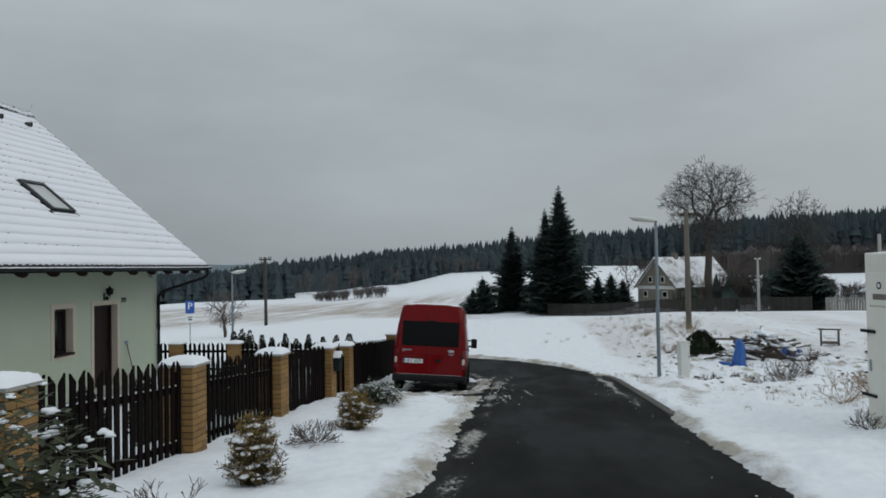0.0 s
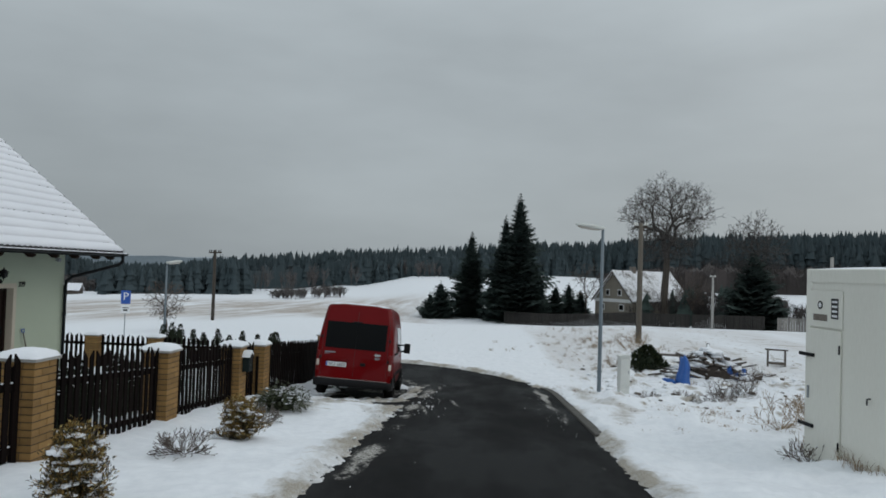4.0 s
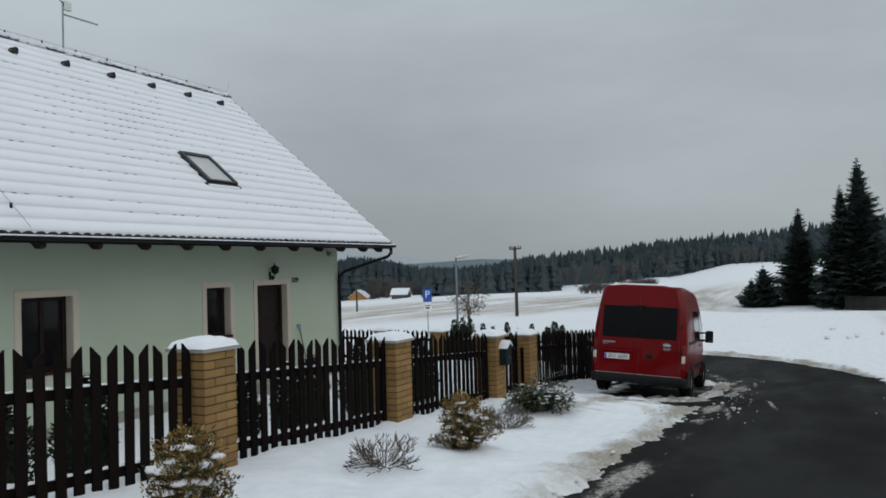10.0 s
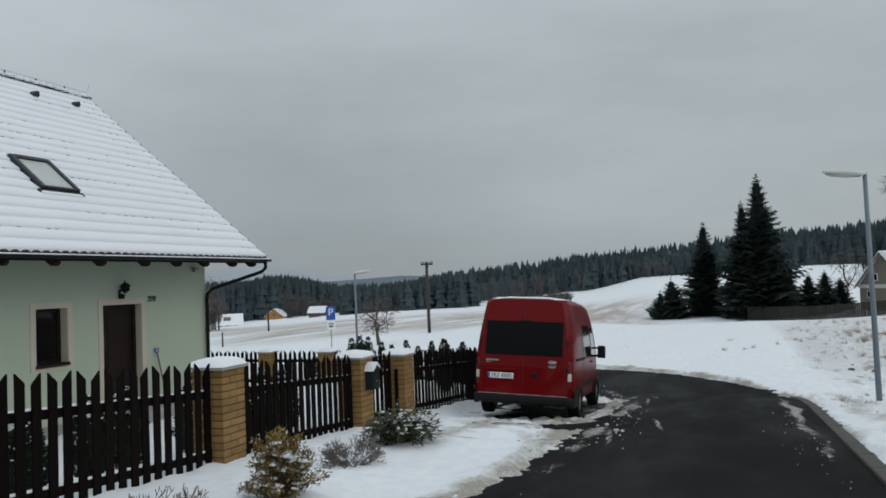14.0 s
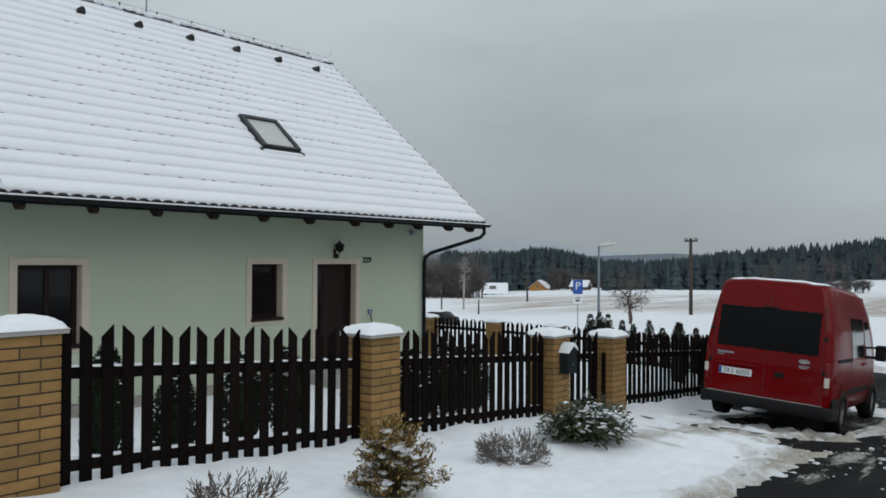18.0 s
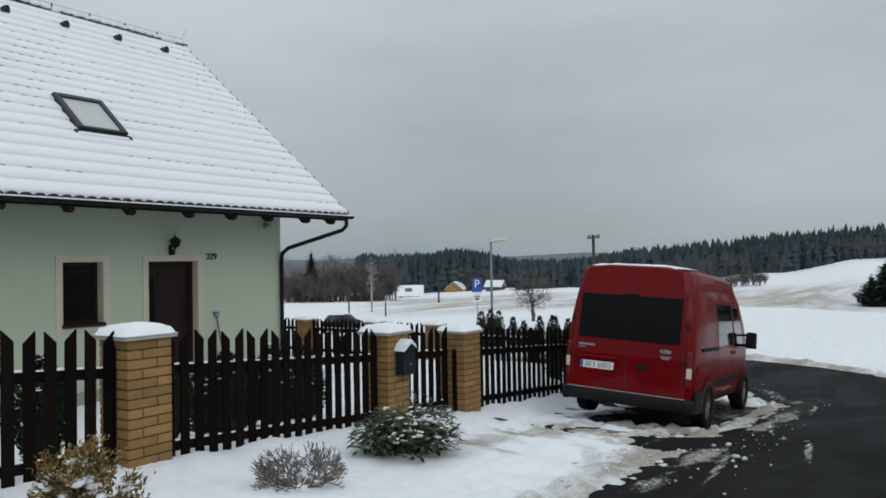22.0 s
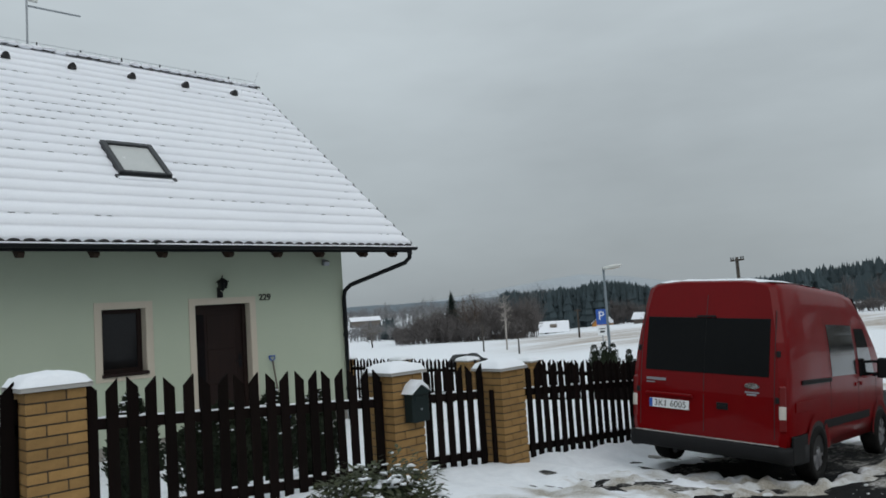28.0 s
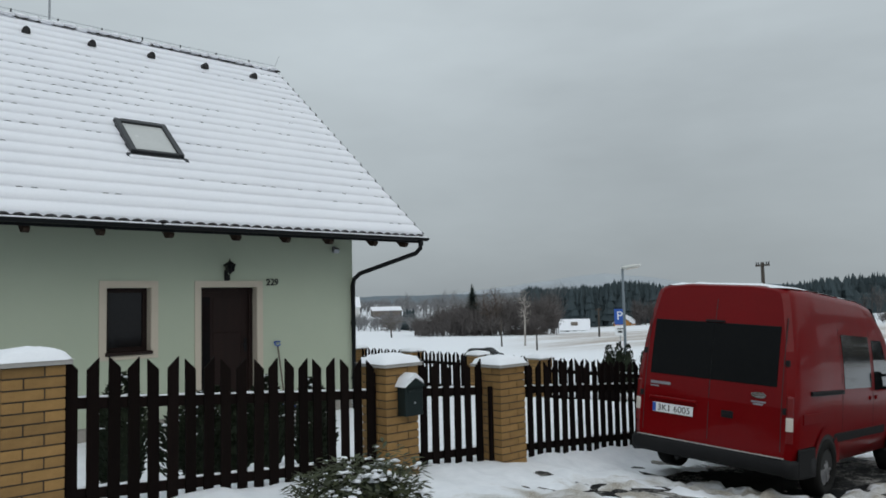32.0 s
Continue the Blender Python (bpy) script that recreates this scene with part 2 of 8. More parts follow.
# twigs of far woods, paled to grey to paint in the distance haze
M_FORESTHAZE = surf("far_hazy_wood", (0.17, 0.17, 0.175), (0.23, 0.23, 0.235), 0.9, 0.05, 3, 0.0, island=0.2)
# needle colours at about half tone: shade inside the crown as colour
M_SPRUCEIN = surf("shaded_inner_boughs", (0.016, 0.024, 0.022), (0.030, 0.042, 0.038), 0.9, 0.8, 12, 0.4, 0.05, spec=0.1)
M_TWIGDARK = surf("grey_brown_twigs", (0.028, 0.024, 0.022), (0.075, 0.067, 0.062), 0.9, 1.5, 30, 0.3, 0.003, island=0.25)
M_BIRCH = surf("pale_birch_bark", (0.24, 0.21, 0.185), (0.42, 0.39, 0.36), 0.9, 1.5, 30, 0.3, 0.003, island=0.25)
M_THUJA = surf("dark_thuja_scales", (0.009, 0.015, 0.009), (0.030, 0.040, 0.021), 0.75, 4, 40, 0.2, 0.004, island=0.35, spec=0.2)
M_GOLD = surf("golden_thuja_scales", (0.10, 0.057, 0.011), (0.33, 0.19, 0.034), 0.75, 3, 30, 0.2, 0.004, island=0.35)
M_BRONZE = surf("bronze_thuja_scales", (0.020, 0.018, 0.008), (0.062, 0.050, 0.020), 0.75, 3, 30, 0.2, 0.004, island=0.35)
M_STRAWLEAF = surf("pale_leaf_tips", (0.30, 0.22, 0.07), (0.48, 0.38, 0.15), 0.75, 3, 30, 0.2, 0.004, island=0.3)
M_LOG = surf("dark_wet_logs", (0.022, 0.017, 0.014), (0.065, 0.05, 0.04), 0.85, 4, 50, 0.5, 0.006, vary=0.3)
M_LEAF = surf("evergreen_leaf", (0.020, 0.028, 0.011), (0.058, 0.064, 0.026), 0.55, 3, 30, 0.2, 0.003, island=0.4, spec=0.25)
M_DRYGRASS = surf("dry_grass", (0.17, 0.115, 0.065), (0.33, 0.24, 0.15), 0.9, 5, 40, 0.2, 0.003, island=0.3)
M_TARP = surf("blue_tarpaulin", (0.012, 0.075, 0.30), (0.03, 0.13, 0.42), 0.5, 3, 20, 0.3, 0.02)
M_STONE = surf("rubble_stone", (0.10, 0.085, 0.072), (0.22, 0.19, 0.165), 0.9, 5, 50, 0.6, 0.01, island=0.25)
M_CLOD = surf("dark_clods", (0.035, 0.028, 0.023), (0.11, 0.09, 0.072), 0.9, 5, 50, 0.6, 0.01, island=0.35)
M_GREENBOX = surf("dark_green_metal", (0.006, 0.013, 0.013), (0.011, 0.020, 0.020), 0.5, 5, 60, 0.1, 0.002, spec=0.25)
M_FARROOF = surf("patchy_snow_roof", (0.16, 0.145, 0.135), (0.78, 0.79, 0.82), 0.85, 0.45, 6, 0.2, 0.01, lo=0.40, hi=0.50)
M_WETKERB = surf("wet_kerb_concrete", (0.046, 0.042, 0.037), (0.090, 0.083, 0.073), 0.85, 3, 90, 0.5, 0.005, vary=0.1)
M_FARWALL = surf("old_plaster", (0.17, 0.15, 0.12), (0.24, 0.215, 0.175), 0.9, 1.0, 30, 0.2, 0.01)
M_ORANGE = surf("orange_plaster", (0.46, 0.20, 0.045), (0.54, 0.26, 0.07), 0.9, 1.0, 30, 0.1, 0.01)
M_WHITEWALL = surf("white_plaster", (0.55, 0.55, 0.54), (0.66, 0.66, 0.65), 0.9, 1.0, 30, 0.1, 0.01)
M_REDBROWN = surf("red_brown_boards", (0.075, 0.034, 0.020), (0.115, 0.054, 0.034), 0.75, 1.0, 30, 0.2, 0.01, stretch=(0.5, 0.5, 6))
# distance haze is mixed into the hill's base colour
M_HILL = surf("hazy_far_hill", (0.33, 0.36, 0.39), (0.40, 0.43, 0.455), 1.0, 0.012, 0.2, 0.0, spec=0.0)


def asphalt_material():
    m, t, p, link = nodes_of("wet_asphalt")
    co = t.nodes.new("ShaderNodeTexCoord").outputs["Object"]
    coarse, patch, fine = noise_node(t, co, 0.5, 4, 0.6, (0.5, 1.4, 1)), noise_node(t, co, 2.2, 5, 0.65), noise_node(t, co, 130, 2, 0.5)
    dark = mix_node(t, ramp_node(t, fine, 0.3, 0.7), (0.0035, 0.0037, 0.004), (0.010, 0.0103, 0.0107))
    dry = mix_node(t, ramp_node(t, fine, 0.3, 0.7), (0.008, 0.008, 0.0083), (0.017, 0.017, 0.017))
    wet = ramp_node(t, coarse, 0.42, 0.72)
    col = mix_node(t, wet, dark, dry)
    salt = t.nodes.new("ShaderNodeMath")
    salt.operation = 'MULTIPLY'
    salt.inputs[1].default_value = 0.035
    link(ramp_node(t, patch, 0.58, 0.8), salt.inputs[0])
    col = mix_node(t, salt.outputs[0], col, (0.22, 0.215, 0.21))
    # thin smears of pressed, dirty snow, torn by the grain of the surface
    smear = t.nodes.new("ShaderNodeAttribute")
    smear.attribute_name = "smear"
    tear, tear2 = noise_node(t, co, 7, 6, 0.72, (0.6, 1.3, 1)), noise_node(t, co, 28, 4, 0.65)
    torn = t.nodes.new("ShaderNodeMath")
    torn.operation = 'MULTIPLY_ADD'
    torn.inputs[1].default_value = 0.4
    link(tear2, torn.inputs[0])
    link(tear, torn.inputs[2])
    on = t.nodes.new("ShaderNodeMath")
    on.operation = 'ADD'
    link(torn.outputs[0], on.inputs[0])
    link(smear.outputs["Fac"], on.inputs[1])
    dirty = mix_node(t, ramp_node(t, tear2, 0.35, 0.65), (0.13, 0.12, 0.10), (0.50, 0.485, 0.46))
    col = mix_node(t, ramp_node(t, on.outputs[0], 1.16, 1.36), col, dirty)
    link(col, p.inputs["Base Color"])
    r = t.nodes.new("ShaderNodeMapRange")
    r.inputs["To Min"].default_value, r.inputs["To Max"].default_value = 0.55, 0.9
    link(wet, r.inputs["Value"])
    link(r.outputs[0], p.inputs["Roughness"])
    p.inputs["Specular IOR Level"].default_value = 0.055
    b = t.nodes.new("ShaderNodeBump")
    b.inputs["Strength"].default_value, b.inputs["Distance"].default_value = 0.6, 0.006
    link(fine, b.inputs["Height"])
    link(b.outputs[0], p.inputs["Normal"])
    return m


def ground_material():
    """Snow; slush and earth where the sheet says so, and stubble showing through on the ploughed field."""
    m, t, p, link = nodes_of("snowy_ground")
    co = t.nodes.new("ShaderNodeTexCoord").outputs["Object"]
    slush = t.nodes.new("ShaderNodeAttribute")
    slush.attribute_name = "slush"
    stub = t.nodes.new("ShaderNodeAttribute")
    stub.attribute_name = "stubble"
    coarse, mid, fine = noise_node(t, co, 0.35, 4, 0.6), noise_node(t, co, 5, 5, 0.65), noise_node(t, co, 55, 3, 0.6)
    snow = mix_node(t, ramp_node(t, mid, 0.3, 0.7), (0.74, 0.76, 0.795), (0.85, 0.865, 0.895))
    dirt = mix_node(t, ramp_node(t, fine, 0.3, 0.7), (0.21, 0.185, 0.15), (0.50, 0.465, 0.41))
    add = t.nodes.new("ShaderNodeMath")
    add.operation = 'MULTIPLY_ADD'
    add.inputs[1].default_value = 1.15
    link(slush.outputs["Fac"], add.inputs[0])
    off = t.nodes.new("ShaderNodeMath")
    off.operation = 'MULTIPLY_ADD'
    off.inputs[1].default_value, off.inputs[2].default_value = 1.5, -1.0
    link(mid, off.inputs[0])
    link(off.outputs[0], add.inputs[2])
    col = mix_node(t, ramp_node(t, add.outputs[0], 0.0, 0.75), snow, dirt)
    rows = noise_node(t, co, 0.10, 4, 0.7, (0.35, 2.6, 1))
    rows2 = noise_node(t, co, 0.9, 3, 0.7)
    both = t.nodes.new("ShaderNodeMath")
    both.operation = 'MULTIPLY'
    link(ramp_node(t, rows, 0.33, 0.60), both.inputs[0])
    link(stub.outputs["Fac"], both.inputs[1])
    b2 = t.nodes.new("ShaderNodeMath")
    b2.operation = 'MULTIPLY'
    link(both.outputs[0], b2.inputs[0])
    link(ramp_node(t, rows2, -0.1, 0.6), b2.inputs[1])
    col = mix_node(t, b2.outputs[0], col, (0.36, 0.30, 0.25))
    link(col, p.inputs["Base Color"])
    p.inputs["Roughness"].default_value, p.inputs["Specular IOR Level"].default_value = 0.75, 0.25
    hs = t.nodes.new("ShaderNodeMath")
    hs.operation = 'MULTIPLY_ADD'
    hs.inputs[1].default_value = 0.5
    link(fine, hs.inputs[0])
    link(mid, hs.inputs[2])
    b = t.nodes.new("ShaderNodeBump")
    b.inputs["Strength"].default_value, b.inputs["Distance"].default_value = 0.5, 0.03
    link(hs.outputs[0], b.inputs["Height"])
    link(b.outputs[0], p.inputs["Normal"])
    return m


M_ASPHALT, M_GROUND = asphalt_material(), ground_material()


# ---- shape helpers ----
class Geo:
    """Vertices and faces of one mesh, gathered piece by piece."""

    def __init__(self):
        self.v, self.f = [], []

    def add(self, verts, faces):
        n = len(self.v)
        self.v += [tuple(p) for p in verts]
        self.f += [tuple(i + n for i in f) for f in faces]
        return self

    def box(self, x0, x1, y0, y1, z0, z1, c=0.0):
        """A box; c: a chamfer round its upright edges and its top."""
        if c:
            ring = [(x0 + c, y0), (x1 - c, y0), (x1, y0 + c), (x1, y1 - c), (x1 - c, y1), (x0 + c, y1), (x0, y1 - c), (x0, y0 + c)]
            inner = [(x0 + 2 * c, y0 + c), (x1 - 2 * c, y0 + c), (x1 - c, y0 + 2 * c), (x1 - c, y1 - 2 * c), (x1 - 2 * c, y1 - c), (x0 + 2 * c, y1 - c), (x0 + c, y1 - 2 * c), (x0 + c, y0 + 2 * c)]
            vs = [(*p, z0) for p in ring] + [(*p, z1 - c) for p in ring] + [(*p, z1) for p in inner]
            fs = [tuple(range(7, -1, -1)), tuple(range(16, 24))]
            for k in (0, 8):
                fs += [(k + i, k + (i + 1) % 8, k + 8 + (i + 1) % 8, k + 8 + i) for i in range(8)]
            return self.add(vs, fs)
        vs = [(x, y, z) for z in (z0, z1) for x, y in ((x0, y0), (x1, y0), (x1, y1), (x0, y1))]
        return self.add(vs, [(3, 2, 1, 0), (4, 5, 6, 7), (0, 1, 5, 4), (1, 2, 6, 5), (2, 3, 7, 6), (3, 0, 4, 7)])

    def tube(self, pts, radii, n=8, cap=True):
        """A tube through points, with a radius at each."""
        pts = [Vector(p) for p in pts]
        rings = []
        for i, p in enumerate(pts):
            d = (pts[min(i + 1, len(pts) - 1)] - pts[max(i - 1, 0)]).normalized()
            side = d.cross(Vector((0, 0, 1)))
            side = side.normalized() if side.length > 1e-4 else Vector((1, 0, 0))
            up = side.cross(d)
            r = radii[i] if isinstance(radii, (list, tuple)) else radii
            rings.append([p + (side * math.cos(a) + up * math.sin(a)) * r for a in (2 * math.pi * k / n for k in range(n))])
        vs = [q for ring in rings for q in ring]
        fs = [(i * n + k, i * n + (k + 1) % n, (i + 1) * n + (k + 1) % n, (i + 1) * n + k) for i in range(len(pts) - 1) for k in range(n)]
        if cap:
            fs += [tuple(range(n - 1, -1, -1)), tuple((len(pts) - 1) * n + k for k in range(n))]
        return self.add(vs, fs)

    def slab(self, outline, axis, a, b):
        """A flat outline pushed out along an axis from a to b; the outline's two numbers are the other two axes in order."""
        def put(p, w):
            q = list(p)
            q.insert("xyz".index(axis), w)
            return tuple(q)
        n = len(outline)
        vs = [put(p, a) for p in outline] + [put(p, b) for p in outline]
        fs = [tuple(range(n)), tuple(range(2 * n - 1, n - 1, -1))] + [(i, i + n, (i + 1) % n + n, (i + 1) % n) for i in range(n)]
        return self.add(vs, fs)

    def blob(self, c, r, rng, n=8, rings=5, rough=0.15, flat=0.0):
        """A lumpy ball; r: three half widths; flat: how far its underside is cut, 0 to 1."""
        vs, fs = [(c[0], c[1], c[2] - r[2] * (1 - flat))], []
        for i in range(1, rings):
            a = -math.pi / 2 + math.pi * i / rings
            for k in range(n):
                w = 2 * math.pi * (k + 0.5 * (i % 2)) / n
                s = 1 + rng.uniform(-rough, rough)
                z = max(math.sin(a) * s, -(1 - flat))
                vs.append((c[0] + math.cos(a) * math.cos(w) * r[0] * s, c[1] + math.cos(a) * math.sin(w) * r[1] * s, c[2] + z * r[2]))
        vs.append((c[0], c[1], c[2] + r[2]))
        top = len(vs) - 1
        for k in range(n):
            fs += [(0, 1 + (k + 1) % n, 1 + k), (top, top - n + k, top - n + (k + 1) % n)]
            for i in range(rings - 2):
                a0, b0 = 1 + i * n, 1 + (i + 1) * n
                fs.append((a0 + k, a0 + (k + 1) % n, b0 + (k + 1) % n, b0 + k))
        return self.add(vs, fs)

    def moved(self, m):
        self.v = [tuple(m @ Vector(p)) for p in self.v]
        return self

    def mesh(self, name, mat, smooth=False):
        me = bpy.data.meshes.new(name)
        me.from_pydata(self.v, [], self.f)
        me.materials.append(mat)
        if smooth:
            me.polygons.foreach_set("use_smooth", [True] * len(me.polygons))
        me.update()
        return me


def put(name, geo, mat, parent=None, label="", smooth=False, m=None):
    """Links a shape (or a mesh made before) as one object, a part where it has a parent."""
    data = geo if isinstance(geo, bpy.types.Mesh) else geo.mesh(name, mat, smooth)
    ob = new(name, data)
    if parent is not None:
        ob.parent = parent
    if m is not None:
        ob.matrix_basis = m
    if label:
        ob["label"] = label
    return ob


def thing(name, label, category, m=None, group="", kind=""):
    ob = new(name)
    ob.empty_display_size = 0.2
    if m is not None:
        ob.matrix_basis = m
    return tagged(ob, label, category, group, kind)


def soften(ob, width=0.01, segments=2):
    b = ob.modifiers.new("edges", 'BEVEL')
    b.width, b.segments, b.limit_method, b.angle_limit = width, segments, 'ANGLE', radians(35)
    return ob


def lettering(name, body, size, mat, parent, m, depth=0.002, bold=0.0):
    """Flat letters of the built-in font as a mesh; they stand in the xz plane of m and face -y."""
    cu = bpy.data.curves.new(name, 'FONT')
    cu.body, cu.size, cu.extrude, cu.offset, cu.align_x, cu.align_y = body, size, depth, bold, 'CENTER', 'CENTER'
    tmp = bpy.data.objects.new(name + "_curve", cu)
    scene.collection.objects.link(tmp)
    bpy.context.view_layer.update()
    me = bpy.data.meshes.new_from_object(tmp.evaluated_get(bpy.context.evaluated_depsgraph_get()))
    bpy.data.objects.remove(tmp)
    me.materials.clear()
    me.materials.append(mat)
    ob = new(name, me)
    ob.parent = parent
    ob.matrix_basis = m @ pose(0, 0, 0, 90, 0, 0)
    return ob


# ---- lie of the land ----
BEARING = np.radians([-180, -100, -45, -30, -12, -5, 5, 11, 16, 25, 40, 55, 75, 110, 180])
REACH = [30, 55, 100, 170, 230, 320, 450]
RISE = np.array([
    [1.2, 1.5, 2, 3, 4, 5, 6], [-0.6, -0.5, 0, 2, 4, 7, 12], [-0.9, -1.4, -3.6, -0.5, 2, 7, 13], [-1.2, -1.45, -3.9, -1.4, 0.5, 5, 12],
    [-1.25, -1.75, -4.4, -2.8, 0.8, 5, 12], [-1.25, -2.05, -5.0, -2.6, 1.2, 5, 12], [-1.25, -2.2, -5.3, -3.2, -0.4, 4, 10],
    [-1.3, -2.1, -4.6, -4.8, -4.2, 0, 6], [-1.35, -2.1, -4.2, -5.4, -6, -4, 3], [-1.9, -2.7, -4.0, -5.6, -6.2, -9, -5],
    [-2.5, -3.3, -4.3, -6.7, -10, -12.5, -8], [-2.5, -3.3, -4.3, -6.4, -7, -5, -1], [-1.8, -2.4, -3.5, -5, -5, -4, 0],
    [0.2, -0.5, -1, -1, -1, 0, 2], [1.2, 1.5, 2, 3, 4, 5, 6]])


def land_far(x, y):
    th, d = np.arctan2(y + 12, x + 10), np.hypot(x + 10, y + 12)
    cols = np.stack([np.interp(d, REACH, r) for r in RISE], -1)
    i = np.clip(np.searchsorted(BEARING, th) - 1, 0, len(BEARING) - 2)
    f = (th - BEARING[i]) / (BEARING[i + 1] - BEARING[i])
    f = f * f * (3 - 2 * f)
    a = np.take_along_axis(cols, i[..., None], -1)[..., 0]
    b = np.take_along_axis(cols, i[..., None] + 1, -1)[..., 0]
    return a + (b - a) * f


def step(a, b, v):
    t = np.clip((v - a) / (b - a), 0, 1)
    return t * t * (3 - 2 * t)


def land(x, y):
    """Height of the bare ground: a street that falls by 7.7 in 100, a garden sunk below it, fields beyond."""
    x, y = np.asarray(x, float), np.asarray(y, float)
    xs = np.minimum(x, 5.0)
    street = -0.077 * (np.maximum(xs, -70) + 10.78)
    garden = step(-5.6, -3.2, y) * step(-16, -14, x) * (1 - step(4.5, 6.5, x)) * (1 - step(14, 20, y))
    bay = step(-2.2, -0.6, x) * (1 - step(4.5, 6.5, x)) * step(-9.9, -9.0, y) * (1 - step(-6.6, -6.0, y))
    near = street + (-0.80 - street) * garden - 0.125 * bay
    d = np.hypot(x + 10, y + 12)
    w = step(14, 32, d) * step(-8, 6, x)
    return near + (land_far(x, y) - near) * np.maximum(w, step(40, 70, d))


def road_gap(x, y):
    """Distance from the middle of the road, which runs along x and then bends towards +y."""
    x, y = np.asarray(x, float), np.asarray(y, float)
    return np.where(x < 2.5, np.abs(y + 11.45), np.where(y < -5.1, np.abs(np.hypot(x - 2.5, y + 5.1) - 6.35), np.abs(x - 8.85)))


def wave(x, y, s, seed):
    """Smooth uneven numbers of about -1 to 1 over the plane."""
    rng = np.random.RandomState(seed)
    out = 0
    for k in range(7):
        a, f, p = rng.uniform(0, 6.28), s * rng.uniform(0.6, 2.4), rng.uniform(0, 6.28)
        out = out + np.sin((x * np.cos(a) + y * np.sin(a)) * f + p + 0.8 * np.sin((x * np.sin(a) - y * np.cos(a)) * f * 0.7 + p * 2))
    return out / 3.2


def bare_pad(x, y):
    """Where the snow on the parking strip is worn through to the asphalt; under the van this also darkens for its
    shadow.
    """
    # bare asphalt beneath the van, made stronger to stand in for its shadow
    under = 1.35 * step(-0.8, -0.1, x) * (1 - step(3.4, 4.2, x)) * step(-9.25, -8.9, y) * (1 - step(-7.5, -7.1, y))
    patch = np.exp(-((x + 2.1 - 0.5 * (y + 9.2)) / 1.1) ** 2 - ((y + 9.25) / 0.22) ** 2) * 1.3
    ruts = np.exp(-((y + 8.95 + 0.05 * wave(x, y, 1.5, 31)) / 0.14) ** 2) * step(-4, -3, x) * (1 - step(0, 1, x)) * 0.7
    worn = np.maximum.reduce([under, patch, ruts]) + 0.45 * wave(x, y, 3.3, 32) + 0.25 * wave(x, y, 9, 33)
    return step(0.42, 0.75, worn) * step(-10.2, -9.9, y) * (1 - step(-6.9, -6.6, y)) * step(-5, -4, x) * (1 - step(4.5, 5.5, x))


def ground_z(x, y):
    """Height of the snow surface, with a dip where the road lies."""
    g, r = land(x, y), road_gap(x, y)
    d = np.hypot(x + 6, y + 12)
    near = 1 - step(18, 34, d)
    edge = r + 0.045 * wave(x, y, 1.8, 3) + 0.045 * wave(x, y, 6.5, 4) + 0.055 * wave(x, y, 16, 14)
    # the kerb keeps clear of snow
    bare = np.where(x < 2.5, y < -11.45, np.hypot(x - 2.5, y + 5.1) > 6.35) * step(-7.0, -5.5, x) * (1 - step(3.6, 4.8, x))
    bank = step(1.66, 2.08, edge - 0.25 * bare)
    left = step(-9.6, -8.6, y) * (1 - step(-6.9, -6.3, y)) * (1 - step(-4.5, -3.2, x))
    right = 1 - step(-15.0, -13.4, y)
    park = step(-3.6, -2.4, x) * (1 - step(4.5, 6.5, x)) * step(-9.9, -9.4, y) * (1 - step(-6.6, -6.2, y))
    lumps = 0.035 * wave(x, y, 1.6, 5) + 0.022 * wave(x, y, 4.5, 6) + 0.012 * wave(x, y, 11, 7)
    h = -0.07 + bank * (0.13 - 0.03 * left + near * lumps * (1 + 1.2 * right)) - 0.07 * park * bank - 0.10 * bare_pad(x, y)
    rough = right * step(-3, 3, x) * (1 - step(20, 28, x))
    h = h + rough * bank * (0.075 * wave(x, y, 2.6, 8) + 0.05 * wave(x, y, 7, 9) + 0.028 * wave(x, y, 15, 10)) * near
    h = h - 0.15 * right * step(-1.0, 4.0, x) * near
    h = h + 0.030 * park * bank * (wave(x, y, 9, 15) + wave(x, y, 17, 16)) + 0.02 * bank * np.exp(-((r - 2.1) / 0.3) ** 2) * near * (wave(x, y, 10, 17) + wave(x, y, 19, 18))
    return g + h


def gz(x, y):
    return float(ground_z(np.array(x), np.array(y)))


def lz(x, y):
    return float(land(np.array(x), np.array(y)))


def spread(parts):
    out = []
    for a, b, s in parts:
        out += list(np.arange(a, b - 1e-6, s))
    return np.array(out + [parts[-1][1]])


